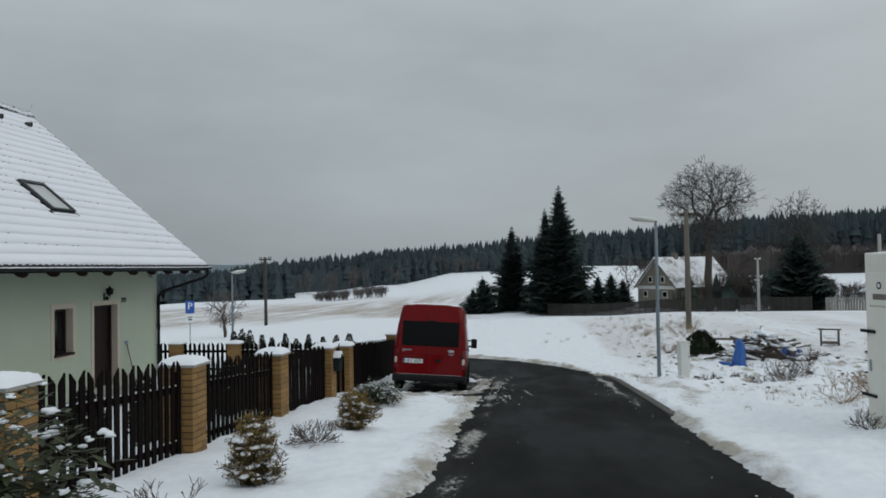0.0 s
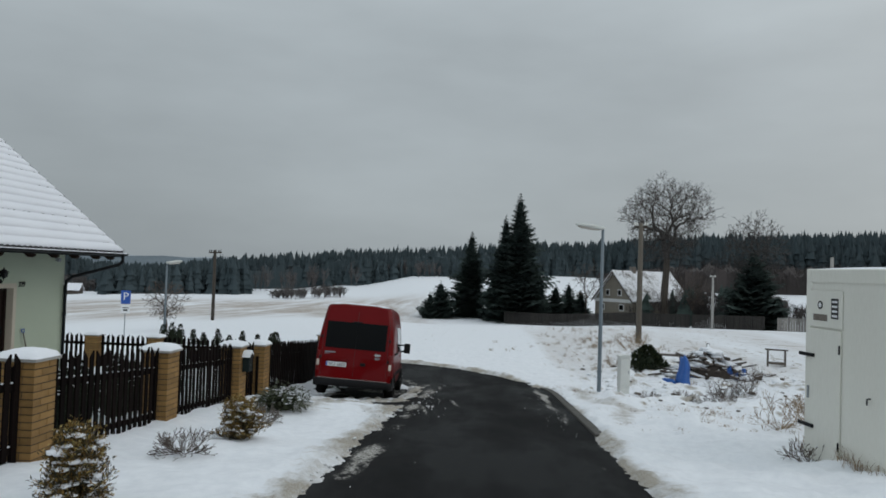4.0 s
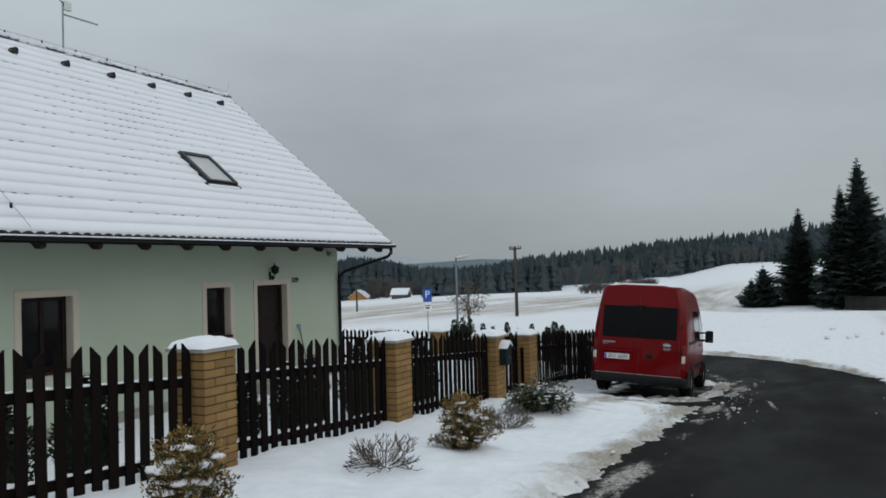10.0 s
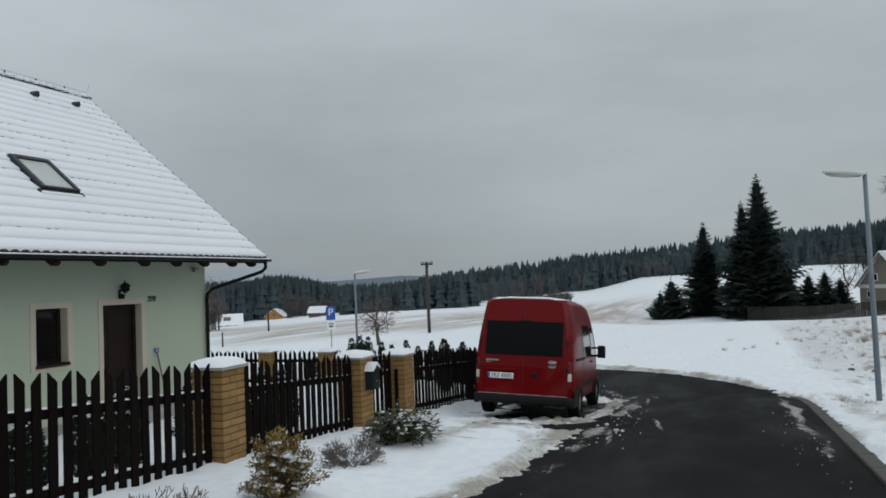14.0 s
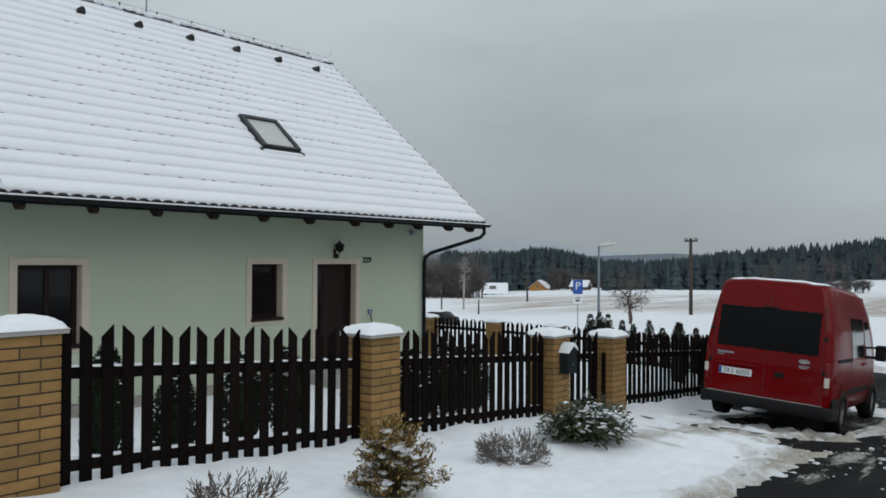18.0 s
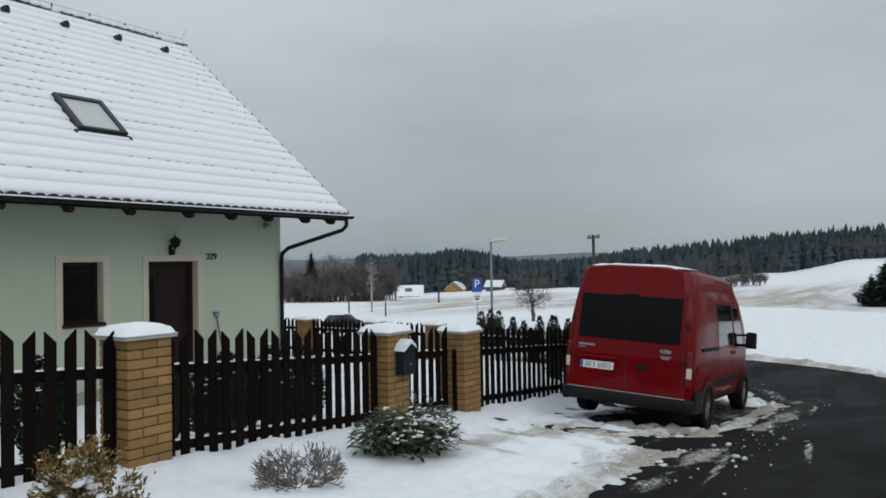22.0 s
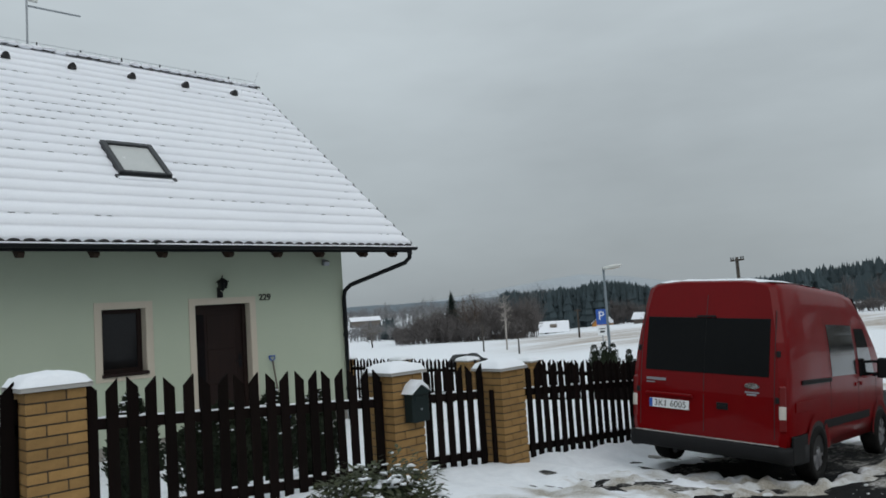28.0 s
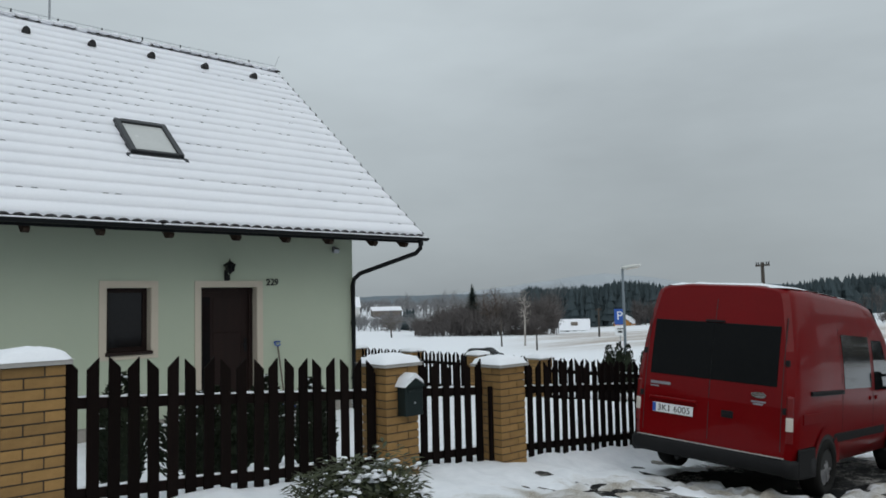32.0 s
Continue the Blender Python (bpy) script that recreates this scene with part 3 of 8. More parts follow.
def sheet(name, xs, ys, height, mat, attrs=(), keep=None):
    """A height field over the crossings of xs and ys."""
    X, Y = np.meshgrid(xs, ys, indexing="ij")
    Z = height(X, Y)
    me = bpy.data.meshes.new(name)
    n, k = X.shape
    idx = np.arange(n * k).reshape(n, k)
    q = np.stack([idx[:-1, :-1], idx[1:, :-1], idx[1:, 1:], idx[:-1, 1:]], -1).reshape(-1, 4)
    if keep is not None:
        q = q[keep(X, Y).ravel()[q].any(1)]
    me.vertices.add(n * k)
    me.vertices.foreach_set("co", np.stack([X, Y, Z], -1).astype(np.float32).ravel())
    me.loops.add(q.size)
    me.loops.foreach_set("vertex_index", q.ravel().astype(np.int32))
    me.polygons.add(len(q))
    me.polygons.foreach_set("loop_start", np.arange(0, q.size, 4, dtype=np.int32))
    me.polygons.foreach_set("loop_total", np.full(len(q), 4, dtype=np.int32))
    me.polygons.foreach_set("use_smooth", np.ones(len(q), dtype=bool))
    for key, fn in attrs:
        me.attributes.new(key, 'FLOAT', 'POINT').data.foreach_set("value", fn(X, Y).astype(np.float32).ravel())
    me.materials.append(mat)
    me.update()
    me.validate()
    return new(name, me)


def slush_at(x, y):
    """Where road dirt and bare earth show in the snow."""
    r = road_gap(x, y)
    n = wave(x, y, 1.3, 21)
    side = (y > -11.45) * 0.10
    edge = np.exp(-((r - 1.86 - side - 0.10 * n) / (0.27 + side)) ** 2) * (0.80 + 0.30 * wave(x, y, 3.1, 22))
    inner = (1 - step(1.5, 1.8, r)) * 0.8
    park = step(-5.4, -4.0, x) * (1 - step(3.0, 4.6, x)) * step(-10.1, -9.6, y) * (1 - step(-8.0, -6.9, y)) * (0.62 + 0.45 * wave(x, y, 2.4, 23) + 0.3 * wave(x, y, 7, 25))
    path = np.exp(-((y + 14.3 + 0.2 * n) / 0.3) ** 2) * step(-6, -3, x) * (1 - step(4, 7, x)) * 0.62
    earth = (1 - step(-15.4, -14.2, y)) * step(-4, 1, x) * (1 - step(20, 30, x)) * np.clip(wave(x, y, 2.9, 24) - 0.62, 0, 1) * 1.3 * (1 - step(22, 34, np.hypot(x + 6, y + 12)))
    specks = (1 - step(-14.9, -13.9, y)) * step(-5, 0, x) * (1 - step(24, 40, x)) * np.clip(wave(x, y, 8.5, 26) + 0.5 * wave(x, y, 2.1, 27) - 0.75, 0, 1) * 1.5
    return np.clip(np.maximum.reduce([edge * (1 - step(12, 40, np.abs(x) - 10)), inner, park, path, earth, specks]), 0, 1)


def stubble_at(x, y):
    th, d = np.degrees(np.arctan2(y + 12, x + 10)), np.hypot(x + 10, y + 12)
    field = step(2, 9, th) * (1 - step(36, 44, th)) * step(62, 84, d) * (1 - step(140, 185, d))
    verge = (1 - step(-14.5, -13.8, y)) * step(6, 14, x) * (1 - step(40, 64, x)) * 0.62
    return np.clip(np.maximum(field, verge * 0.6), 0, 1)


far_steps = [(-1500, -500, 100), (-500, -120, 20), (-120, -40, 4)]
gx = spread(far_steps + [(-40, -24, 1.0), (-24, -13, 0.2), (-13, 8, 0.085), (8, 16, 0.14), (16, 40, 0.6), (40, 150, 2.5), (150, 500, 9), (500, 1600, 100)])
gy = spread(far_steps + [(-40, -26, 1.0), (-26, -20, 0.22), (-20, -16, 0.12), (-16, -13.8, 0.10), (-13.8, -8.6, 0.06), (-8.6, -7.4, 0.11), (-7.4, -5, 0.25), (-5, 20, 0.8), (20, 130, 2.5), (130, 500, 9), (500, 1500, 100)])
ground = tagged(sheet("ground", gx, gy, ground_z, M_GROUND, (("slush", slush_at), ("stubble", stubble_at))),
                "snow-covered verge, garden and fields with dirty slush beside the road", "ground", kind="structure")
STREAKS = [(-3.5, 1.30, 2.6, 0.10, 0.13), (-1.7, 0.75, 2.4, 0.12, 0.16), (-1.0, 1.15, 0.5, 0.10, 0.2), (2.9, 1.35, 2.8, 0.10, 0.04), (4.6, 1.15, 1.6, 0.07, 0.05), (1.2, 1.45, 1.6, 0.16, 0.0),
           (-0.2, -0.15, 0.8, 0.05, 0.0)]


def smear_at(x, y):
    """Where thin pressed snow lies on the asphalt: along the kerb, and in streaks by the drive."""
    turn = np.arctan2(x - 2.5, -5.1 - y)
    bend = (x >= 2.5) & (y < -5.1)
    u = np.where(bend, 2.5 + 6.35 * turn, np.where(x < 2.5, x, 12.5 + y + 5.1))
    w = np.where(bend, 6.35 - np.hypot(x - 2.5, y + 5.1), np.where(x < 2.5, y + 11.45, 8.85 - x))
    out = 0.76 * np.exp(-((w + 1.50 + 0.12 * wave(x, y, 1.7, 41)) / 0.15) ** 2) * (0.5 + 0.5 * step(-7, -4, u)) * (0.75 + 0.35 * wave(x, y, 1.1, 42)) * (1 - 0.6 * step(3.5, 5.0, u))
    out = np.maximum(out, 0.62 * np.exp(-((w - 1.60) / 0.26) ** 2) * (0.7 + 0.5 * wave(x, y, 1.6, 43)))
    for a, b, ln, wd, k in STREAKS:
        out = np.maximum(out, 0.70 * np.exp(-(((u - a) / ln * 1.6) ** 2) - ((w - b - k * (u - a)) / (0.62 * wd)) ** 2))
    pad = 0.52 * step(1.7, 2.1, w) * (0.8 + 0.5 * wave(x, y, 2.2, 44))
    return np.maximum(out, pad)


rx = spread([(-70, -24, 1.0), (-24, -12, 0.3), (-12, 12, 0.09)])
ry = spread([(-14, -6.4, 0.07), (-6.4, 5, 0.2), (5, 45, 1.0)])
road = tagged(sheet("road", rx, ry, lambda x, y: land(x, y) - 0.012 * np.minimum(road_gap(x, y) / 1.8, 1.4) ** 2 - 0.004, M_ASPHALT, (("smear", smear_at),), keep=lambda x, y: (road_gap(x, y) < 2.3) | ((x > -5) & (x < 5.2) & (y > -11) & (y < -6.5))),
              "narrow dark wet asphalt lane bending away past the van", "road", kind="structure")


# ---- the house ----
WALL_L, WALL_R, DEPTH, EAVE_Z, RIDGE_Y, RIDGE_Z = -10.72, 0.04, 9.1, 2.66, 4.56, 7.36
EAVE_Y = -1.12
ROOF_L, ROOF_R = -11.22, 0.98
SLOPE = math.atan2(RIDGE_Z - EAVE_Z, RIDGE_Y - EAVE_Y)
OPENINGS = [(-3.20, -2.12, -0.42, 1.67), (-4.79, -4.07, 0.62, 1.67), (-8.90, -7.95, 0.40, 1.66)]

house = thing("house", "one-storey pale green rendered house with a snow-covered tiled gable roof", "house", pose(-5.3, 4.5, 0))
HP = house.matrix_basis.inverted()


def hpart(name, geo, mat, label="", smooth=False, parent=None):
    """A part of the house, given in the world's own metres."""
    ob = put(name, geo, mat, house if parent is None else parent, label, smooth)
    ob.matrix_parent_inverse = HP if parent is None else Matrix()
    return ob


def wall_with_openings(x0, x1, z0, z1, y0, y1, openings):
    """A wall along x, cut up round its openings."""
    g = Geo()
    xs = sorted({x0, x1, *(v for o in openings for v in o[:2])})
    zs = sorted({z0, z1, *(v for o in openings for v in o[2:])})
    nx, nz = len(xs), len(zs)
    g.v = [(x, y, z) for y in (y0, y1) for x in xs for z in zs]

    def full(i, k):
        return 0 <= i < nx - 1 and 0 <= k < nz - 1 and not any(o[0] <= xs[i] and o[1] >= xs[i + 1] and o[2] <= zs[k] and o[3] >= zs[k + 1] for o in openings)

    def at(i, k, back):
        return back * nx * nz + i * nz + k
    for i in range(nx - 1):
        for k in range(nz - 1):
            if full(i, k):
                g.f += [(at(i, k, 0), at(i + 1, k, 0), at(i + 1, k + 1, 0), at(i, k + 1, 0)), (at(i, k + 1, 1), at(i + 1, k + 1, 1), at(i + 1, k, 1), at(i, k, 1))]
                for di, dk, p, q in ((-1, 0, (i, k), (i, k + 1)), (1, 0, (i + 1, k + 1), (i + 1, k)), (0, -1, (i + 1, k), (i, k)), (0, 1, (i, k + 1), (i + 1, k + 1))):
                    if not full(i + di, k + dk):
                        g.f.append((at(*p, 0), at(*q, 0), at(*q, 1), at(*p, 1)))
    return g


hpart("wall", wall_with_openings(-10.02, WALL_R, -0.52, 2.62, 0.0, 0.36, OPENINGS), M_RENDER, "pale green rendered front wall")
hpart("wall", Geo().box(WALL_L, -10.022, 0.0, 0.36, 1.84, 2.62), M_RENDER, "rendered lintel over the recessed corner")
hpart("wall", wall_with_openings(-11.0, -10.02, -0.8, 1.84, 1.2, 1.5, [(-10.55, -10.15, -0.4, 1.6)]), M_RENDER, "rendered wall of the recessed corner")
hpart("wall", Geo().box(-10.02, -9.72, 0.362, 1.2, -0.52, 1.838), M_RENDER)
gable = [(0.362, -0.52), (DEPTH, -0.52), (DEPTH, 2.62), (RIDGE_Y, RIDGE_Z - 0.55), (0.362, 2.9)]
hpart("wall", Geo().slab(gable, 'x', WALL_R - 0.36, WALL_R - 0.003), M_RENDER, "rendered gable wall")
gable_l = [(1.5, -0.8), (DEPTH, -0.8), (DEPTH, 2.62), (RIDGE_Y, RIDGE_Z - 0.55), (0.362, 2.9), (0.362, 1.86), (1.5, 1.86)]
hpart("wall", Geo().slab(gable_l, 'x', WALL_L + 0.003, WALL_L + 0.36), M_RENDER, "rendered gable wall")
hpart("wall", Geo().box(WALL_L, WALL_R, DEPTH, DEPTH + 0.36, -0.8, 2.62), M_RENDER, "rendered back wall")
hpart("floor_slab", Geo().box(-10.0, -0.4, 0.4, DEPTH - 0.05, -0.9, -0.46), M_CONCRETE)
hpart("plinth", Geo().box(-10.0, WALL_R - 0.03, 0.03, 0.33, -1.1, -0.523), M_PLINTH, "grey speckled plinth")
hpart("upper_ceiling", Geo().box(-10.3, -0.33, 0.37, DEPTH - 0.01, 2.45, 2.6), M_RENDER)

# surrounds, frames, panes
for x0, x1, z0, z1 in OPENINGS:
    w = 0.115
    bands = [(x0 - w, x0, z0, z1), (x1, x1 + w, z0, z1), (x0 - w, x1 + w, z1, z1 + w)] + ([(x0 - w, x1 + w, z0 - w, z0)] if z0 > 0 else [])
    for a, b, c, d in bands:
        hpart("surround", Geo().box(a, b, -0.018, 0.0, c, d), M_BEIGE, "beige plaster surround")
    # plaster returns that line the opening
    hpart("reveal", Geo().box(x1 - 0.006, x1, 0.0, 0.24, z0, z1), M_BEIGE, "beige plaster reveal")
    hpart("reveal", Geo().box(x0, x0 + 0.006, 0.0, 0.24, z0, z1), M_BEIGE, "beige plaster reveal")


def casement(x0, x1, z0, z1, y, bars, name="window", sill=True, label="dark brown window", mat=None):
    mat = mat or M_DOORWOOD
    win = hpart(name, Geo().box(x0 + 0.008, x1 - 0.008, y + 0.07, y + 0.09, z0, z1), M_BLACK, label)
    g = Geo()
    b = 0.075
    for a in [x0 + 0.008] + [v - b / 2 for v in bars] + [x1 - b - 0.008]:
        g.box(a, a + b, y, y + 0.065, z0, z1, 0.008)
    g.box(x0 + b, x1 - b, y + 0.004, y + 0.06, z0, z0 + b, 0.008)
    g.box(x0 + b, x1 - b, y + 0.004, y + 0.06, z1 - b, z1, 0.008)
    put("frame", g, mat, win, "dark brown wooden frame")
    edges = [x0 + b] + list(bars) + [x1 - b]
    for a, c in zip(edges, edges[1:]):
        put("pane", Geo().box(a + 0.01, c - 0.01, y + 0.03, y + 0.04, z0 + b, z1 - b), M_PANE, win)
    if sill:
        put("sill", Geo().box(x0 - 0.02, x1 + 0.02, -0.05, y + 0.02, z0 - 0.045, z0 + 0.012, 0.008), M_DOORWOOD, win, "brown metal sill")
    return win


casement(-4.79, -4.07, 0.62, 1.67, 0.16, [], label="small dark brown window with a metal sill")
wide_win = casement(-8.90, -7.95, 0.40, 1.66, 0.16, [-8.42], label="dark brown two-part window with a metal sill")
casement(-10.55, -10.15, -0.4, 1.6, 1.24, [], label="narrow window in the recessed corner", sill=False)
# glazing bars behind the glass
put("glazing_bar", Geo().box(-8.19, -8.175, 0.195, 0.205, 0.48, 1.58).box(-8.38, -8.0, 0.195, 0.205, 1.18, 1.195).box(-8.38, -8.0, 0.195, 0.205, 0.82, 0.835), M_OLDWOOD, wide_win)

door = hpart("door", Geo().box(-3.19, -2.13, 0.18, 0.24, -0.42, 1.665), M_DOORWOOD, "closed dark brown wooden front door")
dg = Geo()
for a in (-3.188, -2.21):
    dg.box(a, a + 0.075, 0.14, 0.18, -0.42, 1.665, 0.006)
dg.box(-3.11, -2.21, 0.142, 0.178, 1.585, 1.665, 0.006)
put("door_frame", dg, M_DOORWOOD, door)
for i in range(3):
    put("door_panel", Geo().box(-2.90, -2.36, 0.168, 0.178, -0.28 + 0.62 * i, 0.24 + 0.62 * i, 0.006), M_DOORWOOD, door)
put("side_light", Geo().box(-3.09, -2.95, 0.172, 0.179, -0.1, 1.5), M_PANE, door, "narrow glazed strip")
put("door_handle", Geo().tube([(-2.27, 0.178, 0.62), (-2.27, 0.12, 0.62), (-2.38, 0.12, 0.62)], 0.011, 8).box(-2.295, -2.245, 0.165, 0.177, 0.5, 0.74), M_METALDARK, door, "dark metal handle")
hpart("doorstep", Geo().box(-3.5, -1.8, -0.85, 0.03, -0.92, -0.50, 0.015), M_CONCRETE, "concrete doorstep")
hpart("recess_corner_strip", Geo().box(-10.022, -9.94, -0.012, -0.001, -0.5, 1.70), M_BEIGE, "beige plaster strip at the corner")

# balcony on the gable
bal = hpart("balcony", Geo().box(-11.46, -10.723, 0.02, 4.2, 1.92, 2.10, 0.015), M_BEIGE, "brown boarded balcony on a beige slab")
for i in range(5):
    put("board", Geo().box(-11.45 + i * 0.146, -11.31 + i * 0.146, -0.01, 0.015, 2.105, 2.98, 0.006), M_REDWOOD, bal)
for i in range(22):
    put("board", Geo().box(-11.462, -11.44, 0.03 + i * 0.19, 0.205 + i * 0.19, 2.105, 2.98, 0.006), M_REDWOOD, bal)
put("handrail", Geo().box(-11.50, -10.73, -0.05, 0.03, 2.98, 3.04, 0.008).box(-11.50, -11.41, 0.04, 4.2, 2.98, 3.04, 0.008), M_REDWOOD, bal)

# roof: decks, snow in courses, tiles that show at the edges
ev = Vector((0, math.cos(SLOPE), math.sin(SLOPE)))
en = Vector((0, -math.sin(SLOPE), math.cos(SLOPE)))
RUN = (RIDGE_Z - EAVE_Z) / math.sin(SLOPE)
COURSES = 22
E0 = Vector((0, EAVE_Y, EAVE_Z))


def on_roof(x, s, up=0.0, back=False):
    p = E0 + ev * s + en * up
    return (x, 2 * RIDGE_Y - p.y if back else p.y, p.z)


roof = hpart("roof", Geo().add([on_roof(x, s, u, bk) for bk in (False, True) for u in (-0.17, -0.03) for x in (ROOF_L, ROOF_R) for s in (0, RUN)],
             [(0, 1, 3, 2), (4, 6, 7, 5), (0, 2, 6, 4), (0, 4, 5, 1), (2, 3, 7, 6), (8, 10, 11, 9), (12, 13, 15, 14), (8, 12, 14, 10), (8, 9, 13, 12), (10, 14, 15, 11)]),
             M_BROWNWOOD, "tiled gable roof under an even layer of snow")


def roof_snow(back):
    g, rng = Geo(), random.Random(5 + back)
    nx = 130
    rows = []
    prof = []
    for c in range(COURSES):
        s0, s1 = RUN * c / COURSES, RUN * (c + 1) / COURSES
        prof += [(s0 + 0.004, 0.048), (s0 + 0.022, 0.074), (s1 - 0.06, 0.046), (s1 - 0.004, 0.034)]
    prof = [(-0.01, 0.0)] + prof
    for s, u in prof:
        row = []
        for i in range(nx + 1):
            x = ROOF_L + 0.02 + (ROOF_R - ROOF_L - 0.04) * i / nx
            w = 0.007 * noise.noise((x * 1.3, s * 1.5, 3.0 + back)) + 0.004 * noise.noise((x * 4.2, s * 5, 8.0))
            # the waves of the tiles under the snow
            t = 0.0022 * math.sin(2 * math.pi * x / 0.20)
            row.append(len(g.v))
            g.v.append(on_roof(x, s + 0.006 * noise.noise((x * 3, c * 2.0, s)), max(u + w + t, 0.0) if u else 0.0, back))
        rows.append(row)
    for a, b in zip(rows, rows[1:]):
        for i in range(nx):
            q = (a[i], a[i + 1], b[i + 1], b[i])
            g.f.append(q[::-1] if back else q)
    return g


put("roof_snow", roof_snow(False), M_ROOFSNOW, roof, "snow lying in even courses", True).matrix_parent_inverse = Matrix()
put("roof_snow", roof_snow(True), M_ROOFSNOW, roof, "snow lying in even courses", True).matrix_parent_inverse = Matrix()

# tips of tiles that break through the snow along some of the courses
tip_arc = [(0.050 * math.cos(a), 0.007 * math.sin(a)) for a in (math.pi * k / 5 for k in range(6))]
tip = Geo()
for yy in (0.0, 0.05):
    tip.v += [(px, yy, pz) for px, pz in tip_arc]
tip.f = [(k, k + 6, k + 7, k + 1) for k in range(5)] + [tuple(range(5, -1, -1))]
tip_me = tip.mesh("roof_tile", M_TILETIP, True)
rt = random.Random(55)
shown, rest_tips = 0, Geo()
for c in range(1, COURSES):
    s = RUN * c / COURSES
    for i in range(60):
        x = ROOF_L + 0.2 + 0.2 * i
        thin = 0.6 * noise.noise((x * 0.35, c * 0.8, 4.0)) + 0.45 * math.exp(-((x + 4.2) / 2.4) ** 2 - ((c - 13) / 4.5) ** 2) + 0.25 * math.exp(-((x - 0.9) / 0.9) ** 2)
        if thin > 0.10 and rt.random() < 0.25 + 0.7 * thin and not (-4.45 < x < -3.2 and 1.8 < s < 3.35):
            m = Matrix.Translation(on_roof(x + rt.uniform(-0.02, 0.02), s - 0.006 + rt.uniform(-0.004, 0.002), 0.038)) @ pose(0, 0, 0, math.degrees(SLOPE))
            if thin > 0.30 and shown < 260:
                shown += 1
                put("roof_tile", tip_me, None, roof, m=m)
            else:
                rest_tips.add([tuple(m @ Vector(p)) for p in tip.v], tip.f)
put("tile_edges", rest_tips, M_TILETIP, roof, "tile edges breaking through the snow", True)["kind"] = "stuff"

# tile noses at the eave: half round, one mesh shared
nose = Geo()
arc = [(0.088 * math.cos(a), 0.046 * math.sin(a)) for a in (math.pi * k / 8 for k in range(9))]
for yy in (0.0, 0.22):
    nose.v += [(px, yy, pz) for px, pz in arc]
nose.f = [(k, k + 9, k + 10, k + 1) for k in range(8)] + [tuple(range(8, -1, -1))]
nose_me = nose.mesh("roof_tile", M_TILE, True)
for i in range(61):
    x = ROOF_L + 0.10 + 0.2 * i
    put("roof_tile", nose_me, None, roof, m=Matrix.Translation(on_roof(x, -0.035, -0.008)) @ pose(0, 0, 0, math.degrees(SLOPE)))
verge = Geo().box(-0.02, 0.022, 0.0, 0.31, -0.06, 0.004, 0.004).box(-0.026, 0.028, 0.0, 0.075, -0.06, 0.036, 0.008).mesh("verge_tile", M_TILE)
for c in range(COURSES):
    for x in (ROOF_L, ROOF_R):
        put("verge_tile", verge, None, roof, m=Matrix.Translation(on_roof(x, RUN * c / COURSES + 0.005, 0.02 + 0.0)) @ pose(0, 0, 0, math.degrees(SLOPE) + 2))
        put("verge_tile", verge, None, roof, m=Matrix.Translation(on_roof(x, RUN * c / COURSES + 0.005, 0.02, True)) @ pose(0, 0, 0, 0, 0, 180) @ pose(0, 0, 0, math.degrees(SLOPE) + 2))
ridge_me = Geo()
half = [(0.10 * math.cos(a), 0.085 * math.sin(a)) for a in (math.pi * k / 8 for k in range(9))]
for xx, k in ((0.0, 1.0), (0.38, 0.9)):
    ridge_me.v += [(xx, p * k, q * k) for p, q in half]
ridge_me.f = [(k + 1, k + 10, k + 9, k) for k in range(8)] + [tuple(range(9))]
ridge_me = ridge_me.mesh("ridge_tile", M_TILE, True)
snow_ridge = Geo()
for i in range(34):
    x = ROOF_L + 0.36 * i
    put("ridge_tile", ridge_me, None, roof, m=pose(x, RIDGE_Y, RIDGE_Z + 0.02))
rr = random.Random(8)
for i in range(52):
    x = ROOF_L + 0.1 + 0.234 * i
    snow_ridge.blob((x, RIDGE_Y - 0.025, RIDGE_Z + 0.082 - (0.03 if rr.random() < 0.25 else 0)), (0.17, 0.125, 0.058), rr, 8, 4, 0.2)
put("ridge_snow", snow_ridge, M_ROOFSNOW, roof, "broken snow along the ridge", True)
# ventilation hoods below the ridge
hood = Geo()
for yy, k in ((0.0, 1.0), (0.18, 0.5)):
    hood.v += [(0.088 * k * math.cos(a), yy, 0.15 * k * math.sin(a)) for a in (math.pi * j / 8 for j in range(9))]
hood.f = [(k, k + 9, k + 10, k + 1) for k in range(8)] + [tuple(range(8, -1, -1)), tuple(range(9, 18))]
hood_me = hood.mesh("roof_vent", M_TILE, True)
for i in range(9):
    put("roof_vent", hood_me, None, roof, "dark ventilation hood", m=Matrix.Translation(on_roof(-10.14 + 1.26 * i, RUN - 0.84, 0.072)) @ pose(0, 0, 0, math.degrees(SLOPE) - 14))
# lightning conductor: along the ridge and down the slope
wire = Geo().tube([on_roof(-9.42 - 0.10 * (1 - s / RUN), s, 0.11) for s in np.linspace(0, RUN, 16)], 0.004, 5)
wire.tube([(ROOF_L + 0.1, RIDGE_Y, RIDGE_Z + 0.2), (ROOF_R - 0.05, RIDGE_Y, RIDGE_Z + 0.2), (ROOF_R + 0.06, RIDGE_Y, RIDGE_Z + 0.48)], 0.006, 5)
put("lightning_wire", wire, M_STEEL, roof, "thin steel lightning wire")
for k in range(7):
    s = RUN * (k + 0.6) / 7.4
    put("wire_clip", Geo().box(-0.016, 0.016, -0.018, 0.018, -0.07, 0.018, 0.004), M_METALDARK, roof, m=Matrix.Translation(on_roof(-9.42 - 0.10 * (1 - s / RUN), s, 0.1)))
